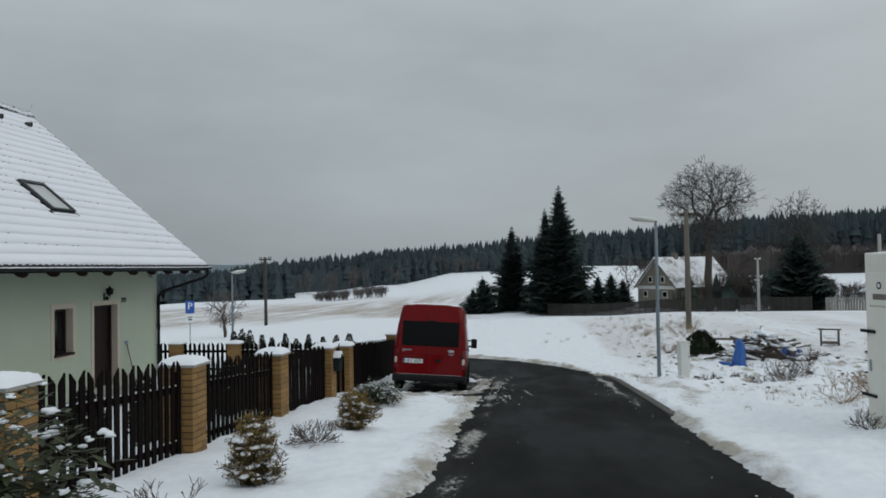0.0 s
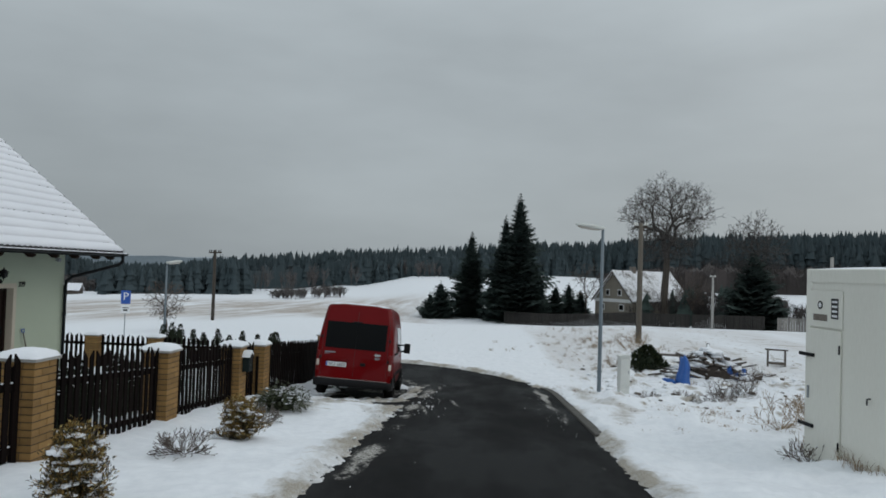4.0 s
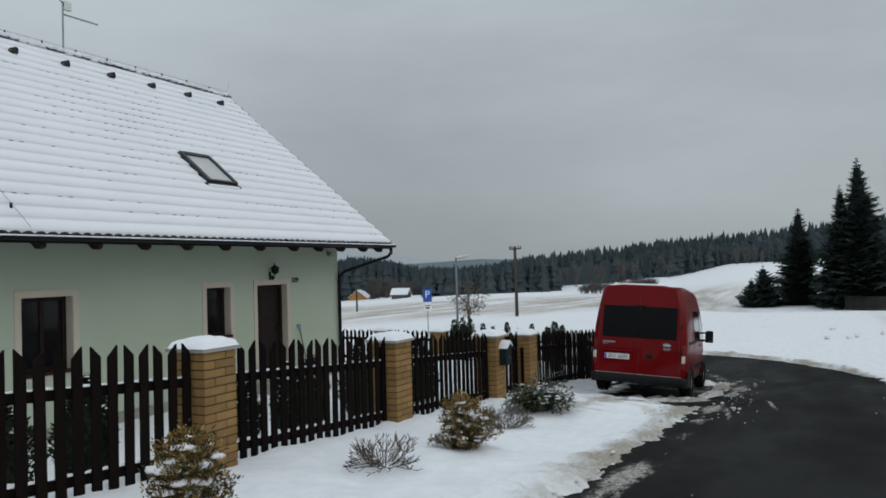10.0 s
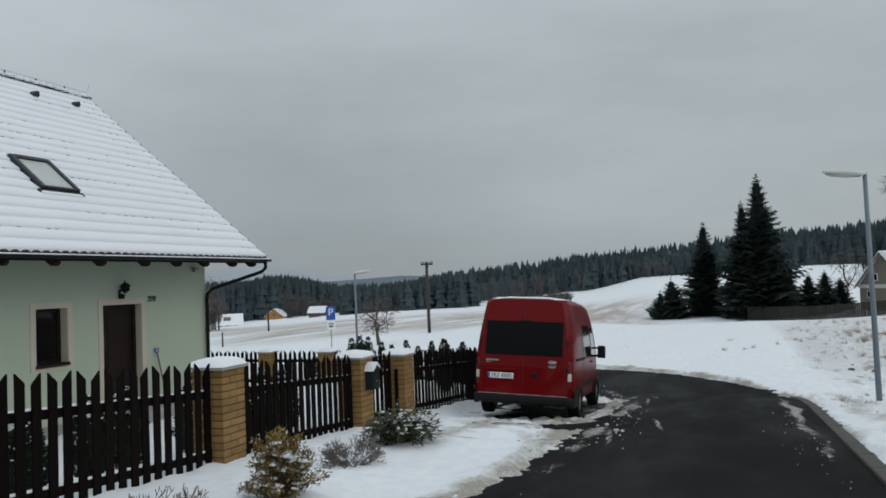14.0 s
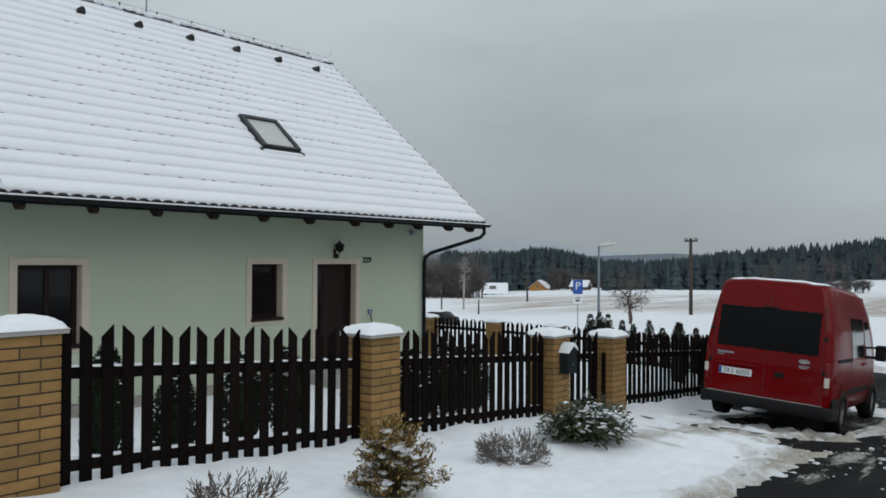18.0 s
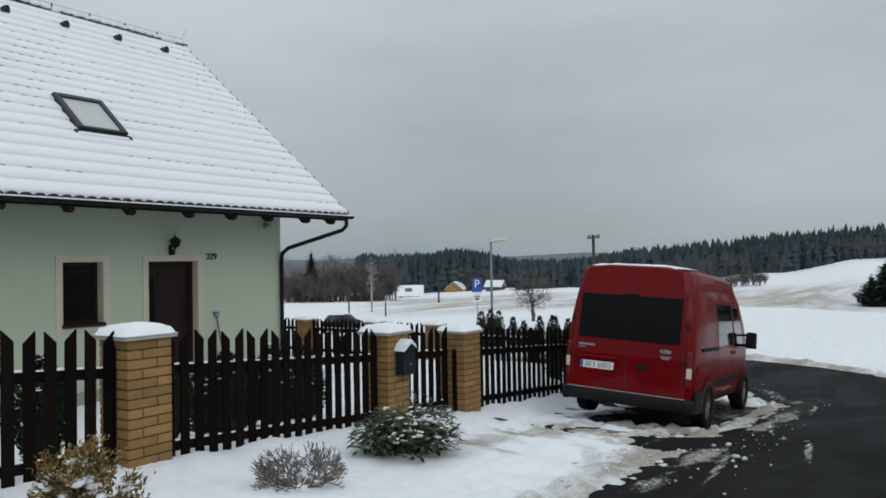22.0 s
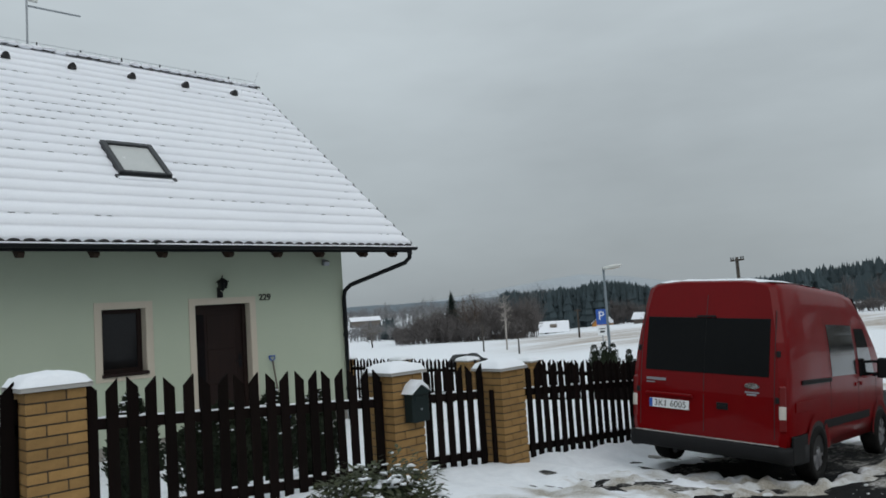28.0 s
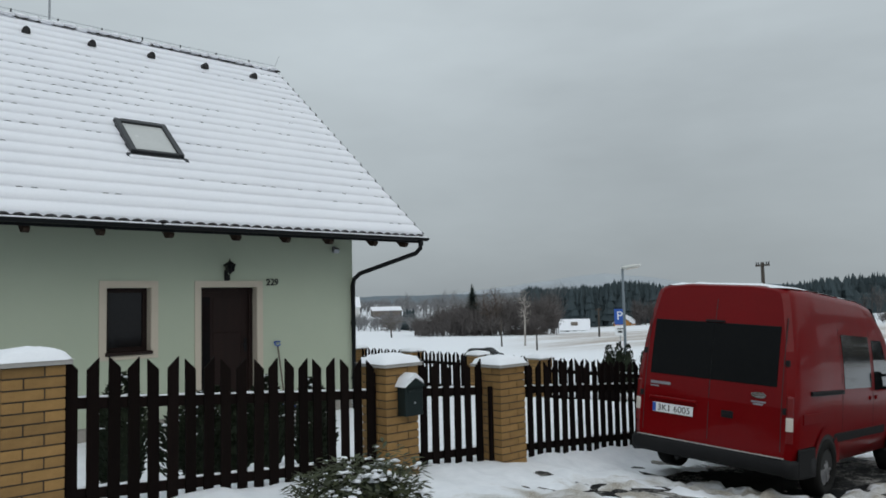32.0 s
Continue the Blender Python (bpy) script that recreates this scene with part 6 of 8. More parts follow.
def branch(g, p, d, ln, r, rng, depth, bend=0.3, kids=(2, 3), spread_=0.7, shrink=0.68, n=4, tips=None, lift=0.1, floor=0.0):
    """A forking branch of thin tapering tubes."""
    pts, rad = [Vector(p)], [r]
    dd = Vector(d).normalized()
    for k in range(3):
        dd = (dd + Vector((rng.uniform(-1, 1), rng.uniform(-1, 1), rng.uniform(-1, 1))) * bend * 0.5 + Vector((0, 0, lift * 0.4))).normalized()
        pts.append(pts[-1] + dd * ln / 3)
        rad.append(max(floor, r * (1 - 0.14 * (k + 1))))
    g.tube(pts, rad, n, False)
    if depth == 0:
        if tips is not None:
            tips.append((pts[-1], dd))
        return
    for k in range(rng.randint(*kids)):
        nd = (dd + Vector((rng.uniform(-1, 1), rng.uniform(-1, 1), rng.uniform(-0.7, 1))) * spread_).normalized()
        start = pts[-1] if k < 2 else pts[rng.randint(1, 2)]
        branch(g, start, nd, ln * shrink * rng.uniform(0.8, 1.15), rad[-1] * 0.72, rng, depth - 1, bend, kids, spread_, shrink, n if depth > 2 else 3, tips, lift, floor)


def snow_bits(rng, places, size):
    """Small uneven pads of snow, each of two or three lumps that run into one another."""
    g = Geo()
    for p in places:
        s = size * rng.uniform(0.5, 1.3)
        for _ in range(rng.randint(2, 3)):
            q = (p[0] + rng.gauss(0, 0.5) * s, p[1] + rng.gauss(0, 0.5) * s, p[2] + s * rng.uniform(-0.15, 0.2))
            k = s * rng.uniform(0.45, 0.95)
            g.blob(q, (k, k * rng.uniform(0.6, 1.2), k * rng.uniform(0.28, 0.5)), rng, 7, 4, 0.32, 0.4)
    return g


def thuja(x, y, w, h, seed, name="thuja", label="snow-dusted dark green thuja behind the fence", mats=None, n=1500, snow=26, group="garden thujas", size=0.06, point=1.0):
    rng = random.Random(seed)
    th = thing(name, label, "shrub", pose(x, y, gz(x, y) - 0.02, 0, 0, rng.uniform(0, 360)), group=group)
    put("trunk", Geo().tube([(0, 0, -0.1), (0.01, 0, h * 0.5), (0, 0, h * 0.85)], [0.03, 0.02, 0.008], 6), M_BARK, th)
    mats = mats or [M_THUJA]
    core = Geo().blob((0, 0, h * 0.40), (w * 0.34, w * 0.34, h * 0.44), rng, 12, 9, 0.22)
    put("inner_growth", core, M_THUJA, th, "dense dark inner growth")
    geos = [Geo() for _ in mats]
    bumps = [(rng.uniform(0, 6.28), rng.uniform(0.05, 0.9), rng.uniform(-0.22, 0.34)) for _ in range(26)]
    tops = []
    for i in range(n):
        f = rng.random() ** 0.8
        a = rng.uniform(0, 6.283)
        prof = (math.sin(math.pi * min(1, 0.22 + 0.78 * f) ** (0.9 * point))) ** 0.8 * (1 - f * 0.25 * point)
        bulge = 1 + sum(k * math.exp(-((math.remainder(a - b, 6.283)) ** 2) / 0.25 - ((f - c) / 0.13) ** 2) for b, c, k in bumps)
        r = w / 2 * prof * bulge * rng.uniform(0.55, 1.05) ** 0.6
        p = Vector((math.cos(a) * r, math.sin(a) * r, 0.04 + f * h * 0.97))
        d = Vector((math.cos(a) * 0.8, math.sin(a) * 0.8, rng.uniform(0.25, 1.2))).normalized()
        leaf_quad(geos[rng.choices(range(len(mats)), [3, 2][:len(mats)])[0]], p, d, Vector((rng.uniform(-1, 1), rng.uniform(-1, 1), rng.uniform(-1, 1))), size * rng.uniform(0.7, 1.5), size * 0.5, 0.2)
        if snow and i % max(1, n // (snow * 3)) == 0:
            tops.append(p + d * size * 0.8)
    for g, m_ in zip(geos, mats):
        put("foliage", g, m_, th)
    tops.sort(key=lambda q: -(q.z + rng.uniform(0, h * 0.8)))
    if snow:
        put("snow_clumps", snow_bits(rng, tops[:snow], size * 0.42), M_SNOW, th, "clumps of snow", True)
    return th


for k, (x, w, h) in enumerate([(-17.2, 0.6, 1.2), (-16.2, 0.55, 1.25), (-15.3, 0.6, 1.2), (-14.3, 0.55, 1.25), (-13.3, 0.5, 1.15), (-12.35, 0.55, 1.2), (-11.5, 0.5, 1.2), (-9.78, 0.5, 1.25), (-8.97, 0.45, 1.2), (-8.28, 0.5, 1.2), (-7.6, 0.5, 1.2), (-6.2, 0.5, 1.25), (-5.45, 0.55, 1.2), (-4.62, 0.6, 1.25), (-3.95, 0.55, 1.2)]):
    thuja(x, -4.9 + 0.1 * (k % 3), w * (0.92 + 0.12 * (k % 3)) * (1.4 if x < -11 else 1.0), h * (0.72 + 0.06 * (k % 4)), 100 + k, n=2000, snow=46, size=0.058, point=1.45)
thuja(3.25, -4.95, 0.5, 1.35, 132, "garden_shrub", "slim dark evergreen shrub behind the fence beside the van", n=900, snow=4, group="", size=0.06, point=1.3)
thuja(-5.0, -4.35, 1.5, 0.95, 133, "garden_shrub", "broad dark evergreen shrub behind the fence", n=1900, snow=8, group="", size=0.08)
for k, (y, t) in enumerate([(2.7, -0.30), (2.35, -0.22), (1.95, -0.28), (1.4, -0.5), (0.9, -0.62), (0.3, -0.45), (-0.25, -0.7), (-0.8, -0.5), (-1.5, -0.62), (-2.1, -0.55)]):
    z = gz(12.6, y)
    thuja(12.6 + 0.1 * (k % 2), y, 0.55 if k < 3 else 0.34, t - z, 150 + k, "hedge_thuja", "slim dark thuja of a young hedge across the lane", n=500, snow=0, group="young thuja hedge", size=0.08, point=1.7)

def plume_shrub(x, y, w, h, seed, label, gold, snow, sprays=64):
    """A loose dwarf conifer of many upturned sprays; gold: share of yellow scales at the tips."""
    rng = random.Random(seed)
    th = thing("golden_thuja", label, "shrub", pose(x, y, gz(x, y) - 0.03))
    stems, geos, snow_at = Geo(), [Geo(), Geo(), Geo()], []
    for k in range(sprays):
        u = (k / sprays) ** 1.2
        a = 2.4 * k + rng.uniform(-0.5, 0.5)
        lean = (1 - u) ** 0.5
        p = Vector((0, 0, h * (0.04 + 0.52 * u)))
        ln = (w / 2 * rng.uniform(0.65, 1.22)) * lean + h * 0.42 * u * rng.uniform(0.6, 1.1) + 0.04
        d = Vector((math.cos(a) * lean, math.sin(a) * lean, 0.25 + 1.3 * u)).normalized()
        path = [p]
        for q in range(5):
            d = (d + Vector((rng.uniform(-1, 1), rng.uniform(-1, 1), rng.uniform(-0.4, 1.0))) * 0.20).normalized()
            path.append(path[-1] + d * ln / 5)
        stems.tube(path, [0.007, 0.006, 0.005, 0.004, 0.003, 0.002], 4, False)
        for q in range(15):
            f = 0.22 + 0.8 * q / 14
            i = min(4, int(f * 5))
            c = path[i].lerp(path[i + 1], min(1.0, f * 5 - i))
            for _ in range(10):
                o = Vector((rng.gauss(0, 1), rng.gauss(0, 1), rng.gauss(0, 0.8))) * 0.026
                dd = (d * 0.7 + Vector((rng.uniform(-1, 1), rng.uniform(-1, 1), rng.uniform(-0.5, 0.9)))).normalized()
                out = f * (0.55 + 0.6 * u)
                which = 0 if rng.random() > gold * (0.25 + out) else (1 if rng.random() < 0.75 else 2)
                leaf_quad(geos[which], c + o, dd, Vector((rng.uniform(-1, 1), rng.uniform(-1, 1), 1)), rng.uniform(0.025, 0.05), 0.015, 0.25)
        if rng.random() < snow:
            f = rng.uniform(0.55, 0.98)
            i = min(4, int(f * 5))
            snow_at.append(path[i] + Vector((0, 0, 0.022)))
    put("stem_crown", stems, M_TWIG, th)
    for g, m_, t in zip(geos, (M_BRONZE, M_GOLD, M_STRAWLEAF), ("bronze-green scale leaves", "golden scale leaves", "pale yellow leaf tips")):
        put("foliage", g, m_, th, t)
    put("snow_clumps", snow_bits(rng, snow_at, 0.062), M_SNOW, th, "clumps of snow", True)
    return th


plume_shrub(-12.9, -7.72, 0.62, 0.72, 171, "bronze-green dwarf thuja flecked with snow on the verge", 0.50, 0.9, 84)
plume_shrub(-8.95, -7.92, 0.72, 0.58, 172, "golden-yellow dwarf thuja with clumps of snow on the verge", 0.66, 0.8, 66)


def leafy_shrub(x, y, w, h, seed, n, label, name="rhododendron"):
    rng = random.Random(seed)
    sb = thing(name, label, "shrub", pose(x, y, gz(x, y) - 0.02))
    tips, g = [], Geo()
    for k in range(16):
        a = 6.283 * k / 16 + rng.uniform(-0.2, 0.2)
        branch(g, (0.05 * math.cos(a), 0.05 * math.sin(a), 0), (math.cos(a) * w, math.sin(a) * w, h * rng.uniform(0.7, 1.6)), 0.20 * max(w, h), 0.012, rng, 2, 0.3, (2, 3), 0.8, 0.68, 4, tips)
    put("stem_crown", g, M_TWIG, sb)
    leaves, snow_at = Geo(), []
    bumps = [(rng.uniform(0, 6.28), rng.uniform(0.1, 1.2), rng.uniform(0.1, 0.3)) for _ in range(12)]
    core = Geo().blob((0, 0, h * 0.40), (w * 0.28, w * 0.28, h * 0.32), rng, 14, 8, 0.25)
    put("inner_growth", core, M_THUJA, sb, "dense dark inner growth")
    for i in range(n):
        a, e = rng.uniform(0, 6.283), math.asin(rng.uniform(-0.25, 1))
        bulge = 1 + sum(q * math.exp(-((math.remainder(a - b, 6.283)) ** 2) / 0.2 - ((e - c) / 0.35) ** 2) for b, c, q in bumps)
        f = rng.uniform(0.5, 1.06) * bulge
        q = Vector((math.cos(a) * math.cos(e) * w / 2 * f, math.sin(a) * math.cos(e) * w / 2 * f, h * 0.36 + math.sin(e) * h * 0.62 * f))
        b = a + rng.gauss(0, 0.7)
        dd = Vector((math.cos(b), math.sin(b), rng.uniform(-0.6, 0.5))).normalized()
        leaf_quad(leaves, q, dd, Vector((0, 0, 1)), rng.uniform(0.07, 0.13), 0.040, 0.12)
        if e > 0.15 and rng.random() < 0.16 * (noise.noise(q * 7) > 0.05):
            snow_at.append(q + dd * 0.04 + Vector((0, 0, 0.015)))
    put("leaves", leaves, M_LEAF, sb, "glossy dark green leaves")
    put("snow_clumps", snow_bits(rng, snow_at, 0.038), M_SNOW, sb, "clumps of snow", True)
    return sb


leafy_shrub(-5.3, -7.52, 1.02, 0.47, 201, 1500, "evergreen rhododendron dusted with snow beside the gate")
leafy_shrub(-17.45, -7.95, 1.25, 1.35, 202, 2600, "tall evergreen shrub dusted with snow beside the fence", "evergreen_shrub")


def twig_shrub(x, y, w, h, seed, mat, label, stems=22, depth=3, snow=10, name="bare_shrub"):
    rng = random.Random(seed)
    ts = thing(name, label, "shrub", pose(x, y, gz(x, y) - 0.02))
    g, tips = Geo(), []
    for k in range(stems):
        a = rng.uniform(0, 6.283)
        e = rng.uniform(0.35, 1.5)
        branch(g, (0.04 * math.cos(a), 0.04 * math.sin(a), 0), (math.cos(a) * w, math.sin(a) * w, h * e), 0.36 * math.hypot(w / 2, h), 0.008, rng, depth, 0.45, (2, 3), 0.65, 0.7, 3, tips, 0.12, 0.0035)
    put("twig_crown", g, mat, ts)
    if snow:
        put("snow_clumps", snow_bits(rng, [tips[rng.randrange(len(tips))][0] * rng.uniform(0.3, 0.9) for _ in range(snow)], 0.03), M_SNOW, ts, "bits of snow", True)
    return ts


twig_shrub(-10.15, -7.6, 0.72, 0.27, 211, M_TWIG, "low bare spreading shrub with brown twigs in the snow", 26, 3)
twig_shrub(-6.85, -7.58, 0.70, 0.30, 212, M_FROSTTWIG, "low grey-twigged shrub half buried in snow", 46, 3, 26)
twig_shrub(-14.55, -7.55, 0.5, 0.45, 213, M_TWIG, "small bare shrub with reddish tips", 12, 2, 4)
twig_shrub(-6.2, -7.2, 0.4, 0.22, 214, M_FROSTTWIG, "low grey-twigged shrub half buried in snow", 14, 2, 8)

# ---- weeds and dry grass on the rough ground across the lane ----
rg = random.Random(300)
tufts, stalks = Geo(), Geo()


def tuft(x, y, h, n):
    z = gz(x, y) - 0.03
    for _ in range(n):
        a, t = rg.uniform(0, 6.283), rg.uniform(0.15, 0.9)
        p = Vector((x + rg.gauss(0, 0.06), y + rg.gauss(0, 0.06), z))
        d = Vector((math.cos(a) * t, math.sin(a) * t, 1)).normalized()
        ln = h * rg.uniform(0.5, 1.1)
        i = len(tufts.v)
        side = Vector((-math.sin(a), math.cos(a), 0)) * 0.0032
        mid = p + d * ln * 0.6
        tip = p + d * ln + Vector((math.cos(a), math.sin(a), -0.4)) * ln * 0.25
        tufts.v += [tuple(p - side), tuple(p + side), tuple(mid + side * 0.8), tuple(mid - side * 0.8), tuple(tip)]
        tufts.f += [(i, i + 1, i + 2, i + 3), (i + 3, i + 2, i + 4)]


for _ in range(210):
    x = rg.uniform(-6, 22)
    y = rg.uniform(-27, -14.0) if x > 0 else rg.uniform(-17.5, -14.6)
    if -11 < x < -8 and y < -15.8:
        continue
    tuft(x, y, rg.uniform(0.08, 0.22), rg.randint(8, 26))
for _ in range(70):
    x = rg.uniform(14, 42)
    tuft(x, -14.5 - 0.16 * (x - 14) + rg.gauss(0, 1.6), rg.uniform(0.15, 0.3), 24)
for _ in range(60):
    tuft(rg.uniform(18, 26), rg.uniform(-20.5, -16.5), rg.uniform(0.2, 0.45), 26)
for _ in range(40):
    tuft(-9.2 + rg.gauss(0, 0.9), -16.15 - 0.25 * rg.random() - 0.02, rg.uniform(0.12, 0.3), 14)
for _ in range(26):
    tuft(rg.uniform(1.5, 4.5), -14.1 + rg.gauss(0, 0.3), rg.uniform(0.08, 0.16), 12)
for _ in range(2600):
    x = rg.uniform(-6, 48)
    tuft(x, rg.uniform(-30, -14.0 - 0.10 * max(0, x - 8)), rg.uniform(0.04, 0.13), rg.randint(3, 8))
for _ in range(500):
    x = rg.uniform(10, 46)
    tuft(x, rg.uniform(-15, 2 - 0.2 * (x - 10)) if x > 14 else rg.uniform(-15, -13.5), rg.uniform(0.04, 0.10), rg.randint(3, 6))
tagged(put("dry_grass", tufts, M_DRYGRASS), "tufts of dry straw-coloured grass sticking out of the snow", "grass", kind="stuff")
for k, (x, y, w, h, m_) in enumerate([(4.3, -18.9, 1.6, 0.75, M_TWIG), (5.6, -20.0, 0.8, 1.0, M_TWIG), (-5.2, -16.9, 0.9, 0.7, M_DRYGRASS), (-4.4, -17.8, 0.8, 0.55, M_DRYGRASS), (7.6, -23.6, 1.2, 1.2, M_DRYGRASS), (6.2, -24.6, 1.0, 0.9, M_TWIG),
                                     (1.2, -15.9, 0.6, 0.25, M_TWIG), (3.0, -17.2, 0.5, 0.3, M_TWIG), (11.6, -16.6, 0.8, 0.4, M_DRYGRASS), (19.5, -18.6, 1.6, 0.8, M_DRYGRASS), (21.5, -19.5, 1.6, 0.9, M_DRYGRASS), (-8.6, -16.0, 0.5, 0.4, M_TWIG)]):
    twig_shrub(x, y, w, h, 320 + k, m_, "bare weeds and thin brushwood on the rough snowy ground", 16, 3, 3, "brushwood")
# a bramble thicket before the woodpile, tall dry stalks, and single dark weeds
for k, (x, y, w, h, n_) in enumerate([(2.0, -18.0, 0.75, 0.42, 20), (2.8, -18.5, 0.5, 0.55, 10), (1.3, -17.3, 0.5, 0.30, 12), (3.2, -17.7, 0.5, 0.30, 10), (4.6, -22.3, 0.7, 0.55, 14), (5.2, -23.0, 0.35, 0.75, 8), (3.6, -18.9, 0.2, 0.7, 4)]):
    twig_shrub(x, y, w, h, 350 + k, M_TWIGDARK if k % 3 else M_TWIG, "tangled dark bramble with snow caught in it", n_, 3, 10, "bramble")
gb = thuja(11.2, -17.9, 1.6, 1.1, 340, "juniper", "low dark green juniper beside the woodpile", [M_THUJA, M_LEAF], 1600, 6, "", 0.13, 0.7)

# ---- woodpile, tarpaulin, trestle ----
wp = thing("woodpile", "heap of old boards and logs under snow beside a blue tarpaulin", "woodpile", pose(9.8, -19.9, gz(9.8, -19.9)))
rw = random.Random(400)
for k in range(110):
    ln = rw.uniform(0.5, 1.5)
    x, y = rw.uniform(-0.8, 0.8), rw.gauss(0, 0.66)
    z = max(0.05, 1.12 * math.exp(-(x * x * 0.7 + y * y) / 1.0) * rw.uniform(0.2, 1.0))
    pz = pose(x, y, z, rw.uniform(-16, 16), rw.uniform(-16, 16), rw.uniform(0, 180))
    if k % 5 < 3:
        bw = rw.uniform(0.06, 0.12)
        bd = put("board", Geo().box(-ln / 2, ln / 2, -bw, bw, -0.03, 0.035, 0.008), M_OLDWOOD, wp, m=pz)
        put("board_snow", Geo().blob((rw.uniform(-0.1, 0.1), 0, 0.035), (ln * rw.uniform(0.38, 0.54), bw * 1.05, 0.06), rw, 12, 5, 0.22, 0.7), M_SNOW, bd, "", True)
    else:
        r = rw.uniform(0.04, 0.085)
        lg = put("log", Geo().tube([(-ln / 2, 0, 0), (0, rw.uniform(-0.05, 0.05), 0.02), (ln / 2, 0, 0.02)], [r, r * 0.95, r * 0.85], 9), M_LOG, wp, m=pz)
        put("log_snow", Geo().blob((0, 0, r * 0.8), (ln * rw.uniform(0.3, 0.5), r * 0.95, 0.055), rw, 10, 5, 0.25, 0.4), M_SNOW, lg, "", True)
for _ in range(60):
    x, y = rw.gauss(0, 0.6), rw.gauss(0, 0.7)
    z = 1.06 * math.exp(-(x * x * 0.7 + y * y) / 1.0)
    put("heap_snow", Geo().blob((x, y, z), (rw.uniform(0.10, 0.30), rw.uniform(0.10, 0.30), rw.uniform(0.05, 0.09)), rw, 10, 5, 0.30, 0.3), M_SNOW, wp, "snow cap on the heap", True)
# torn pieces of blue sheeting between the boards
for dx, dy, dz, a_, b_ in ((-0.85, -0.55, 0.30, 0.12, 0.26), (-0.90, -0.75, 0.18, 0.08, 0.20), (-0.80, -1.05, 0.26, 0.10, 0.18), (-0.70, 0.62, 0.10, 0.20, 0.09)):
    put("sheeting", Geo().blob((dx, dy, dz), (0.07, a_, b_), rw, 9, 6, 0.4, 0.2), M_TARP, wp, "torn blue sheeting")
core = Geo().blob((0, 0, 0.1), (1.0, 0.95, 0.55), rw, 14, 7, 0.2, 0.5)
put("rubble_core", core, M_LOG, wp, "dark wood inside the heap", True)
for k in range(16):
    a = rw.uniform(0, 6.283)
    ln = rw.uniform(0.6, 1.3)
    p = Vector((rw.gauss(0, 0.5), rw.gauss(-0.9, 0.35), rw.uniform(0.05, 0.45)))
    put("stick", Geo().tube([p, p + Vector((math.cos(a) * ln, math.sin(a) * ln, rw.uniform(0.0, 0.35)))], [0.022, 0.012], 5), M_BARK, wp)
tp = thing("tarpaulin", "upright bright blue tarpaulin against the woodpile", "tarpaulin", pose(7.67, -18.44, gz(7.67, -18.44), 0, 0, -12))
tg, nu, nv = Geo(), 12, 12
for i in range(nu + 1):
    for j in range(nv + 1):
        u, v = i / nu, j / nv
        wdt = 0.20 * (1 - v) ** 0.5 + 0.06
        a = (u - 0.5) * 2
        tg.v.append((0.28 * abs(a) ** 1.5 + 0.04 * math.sin(9 * u + 3 * v), a * wdt + 0.03 * math.sin(7 * v), 1.08 * v - 0.04 + 0.04 * math.sin(6 * u)))
tg.f = [(i * (nv + 1) + j, (i + 1) * (nv + 1) + j, (i + 1) * (nv + 1) + j + 1, i * (nv + 1) + j + 1) for i in range(nu) for j in range(nv)]
sheet_ob = put("tarp_sheet", tg, M_TARP, tp, "", True)
sol = sheet_ob.modifiers.new("thickness", 'SOLIDIFY')
sol.thickness = 0.012
put("tarp_fold", Geo().blob((0.3, 0.5, 0.05), (0.25, 0.3, 0.14), rw, 9, 5, 0.35, 0.4), M_TARP, tp, "crumpled blue folds", False)
tr = thing("timber_trestle", "weathered wooden trestle frame standing in the snow", "trestle", pose(14.0, -24.0, gz(14.0, -24.0) - 0.12, 0, 0, 70) @ Matrix.Scale(0.82, 4))
for x in (-0.42, 0.42):
    for y in (-0.22, 0.22):
        put("leg", Geo().box(x - 0.05, x + 0.05, y - 0.04, y + 0.04, -0.1, 0.92, 0.008), M_OLDWOOD, tr)
put("top_board", Geo().box(-0.55, 0.55, -0.30, 0.30, 0.92, 1.0, 0.01), M_OLDWOOD, tr)
put("lower_rail", Geo().box(-0.46, 0.46, -0.27, -0.19, 0.18, 0.28, 0.008), M_OLDWOOD, tr)
put("lower_rail", Geo().box(-0.46, 0.46, 0.19, 0.27, 0.18, 0.28, 0.008), M_OLDWOOD, tr)
put("top_snow", Geo().box(-0.53, 0.53, -0.28, 0.28, 1.0, 1.03, 0.015), M_SNOW, tr, "thin snow on the top")
bn = thing("plank_bench", "low dark plank on supports beside the woodpile", "bench", pose(12.2, -18.9, gz(12.2, -18.9), 0, 0, 75))
put("plank", Geo().box(-0.7, 0.7, -0.12, 0.12, 0.5, 0.58, 0.01), M_OLDWOOD, bn)
for x in (-0.55, 0.55):
    put("support", Geo().box(x - 0.06, x + 0.06, -0.1, 0.1, -0.1, 0.5, 0.008), M_OLDWOOD, bn)
stones = Geo()
for _ in range(190):
    x, y = rw.uniform(-3.5, 12), rw.uniform(-25, -15.2)
    s = rw.uniform(0.03, 0.13) if x > 4 else rw.uniform(0.02, 0.06)
    stones.blob((x, y, gz(x, y) + s * 0.1), (s * 1.4, s, s * 0.4), rw, 8, 5, 0.25, 0.3)
tagged(put("stones", stones, M_CLOD), "stones and clods half covered by snow", "stones", kind="stuff")
sc = Geo()
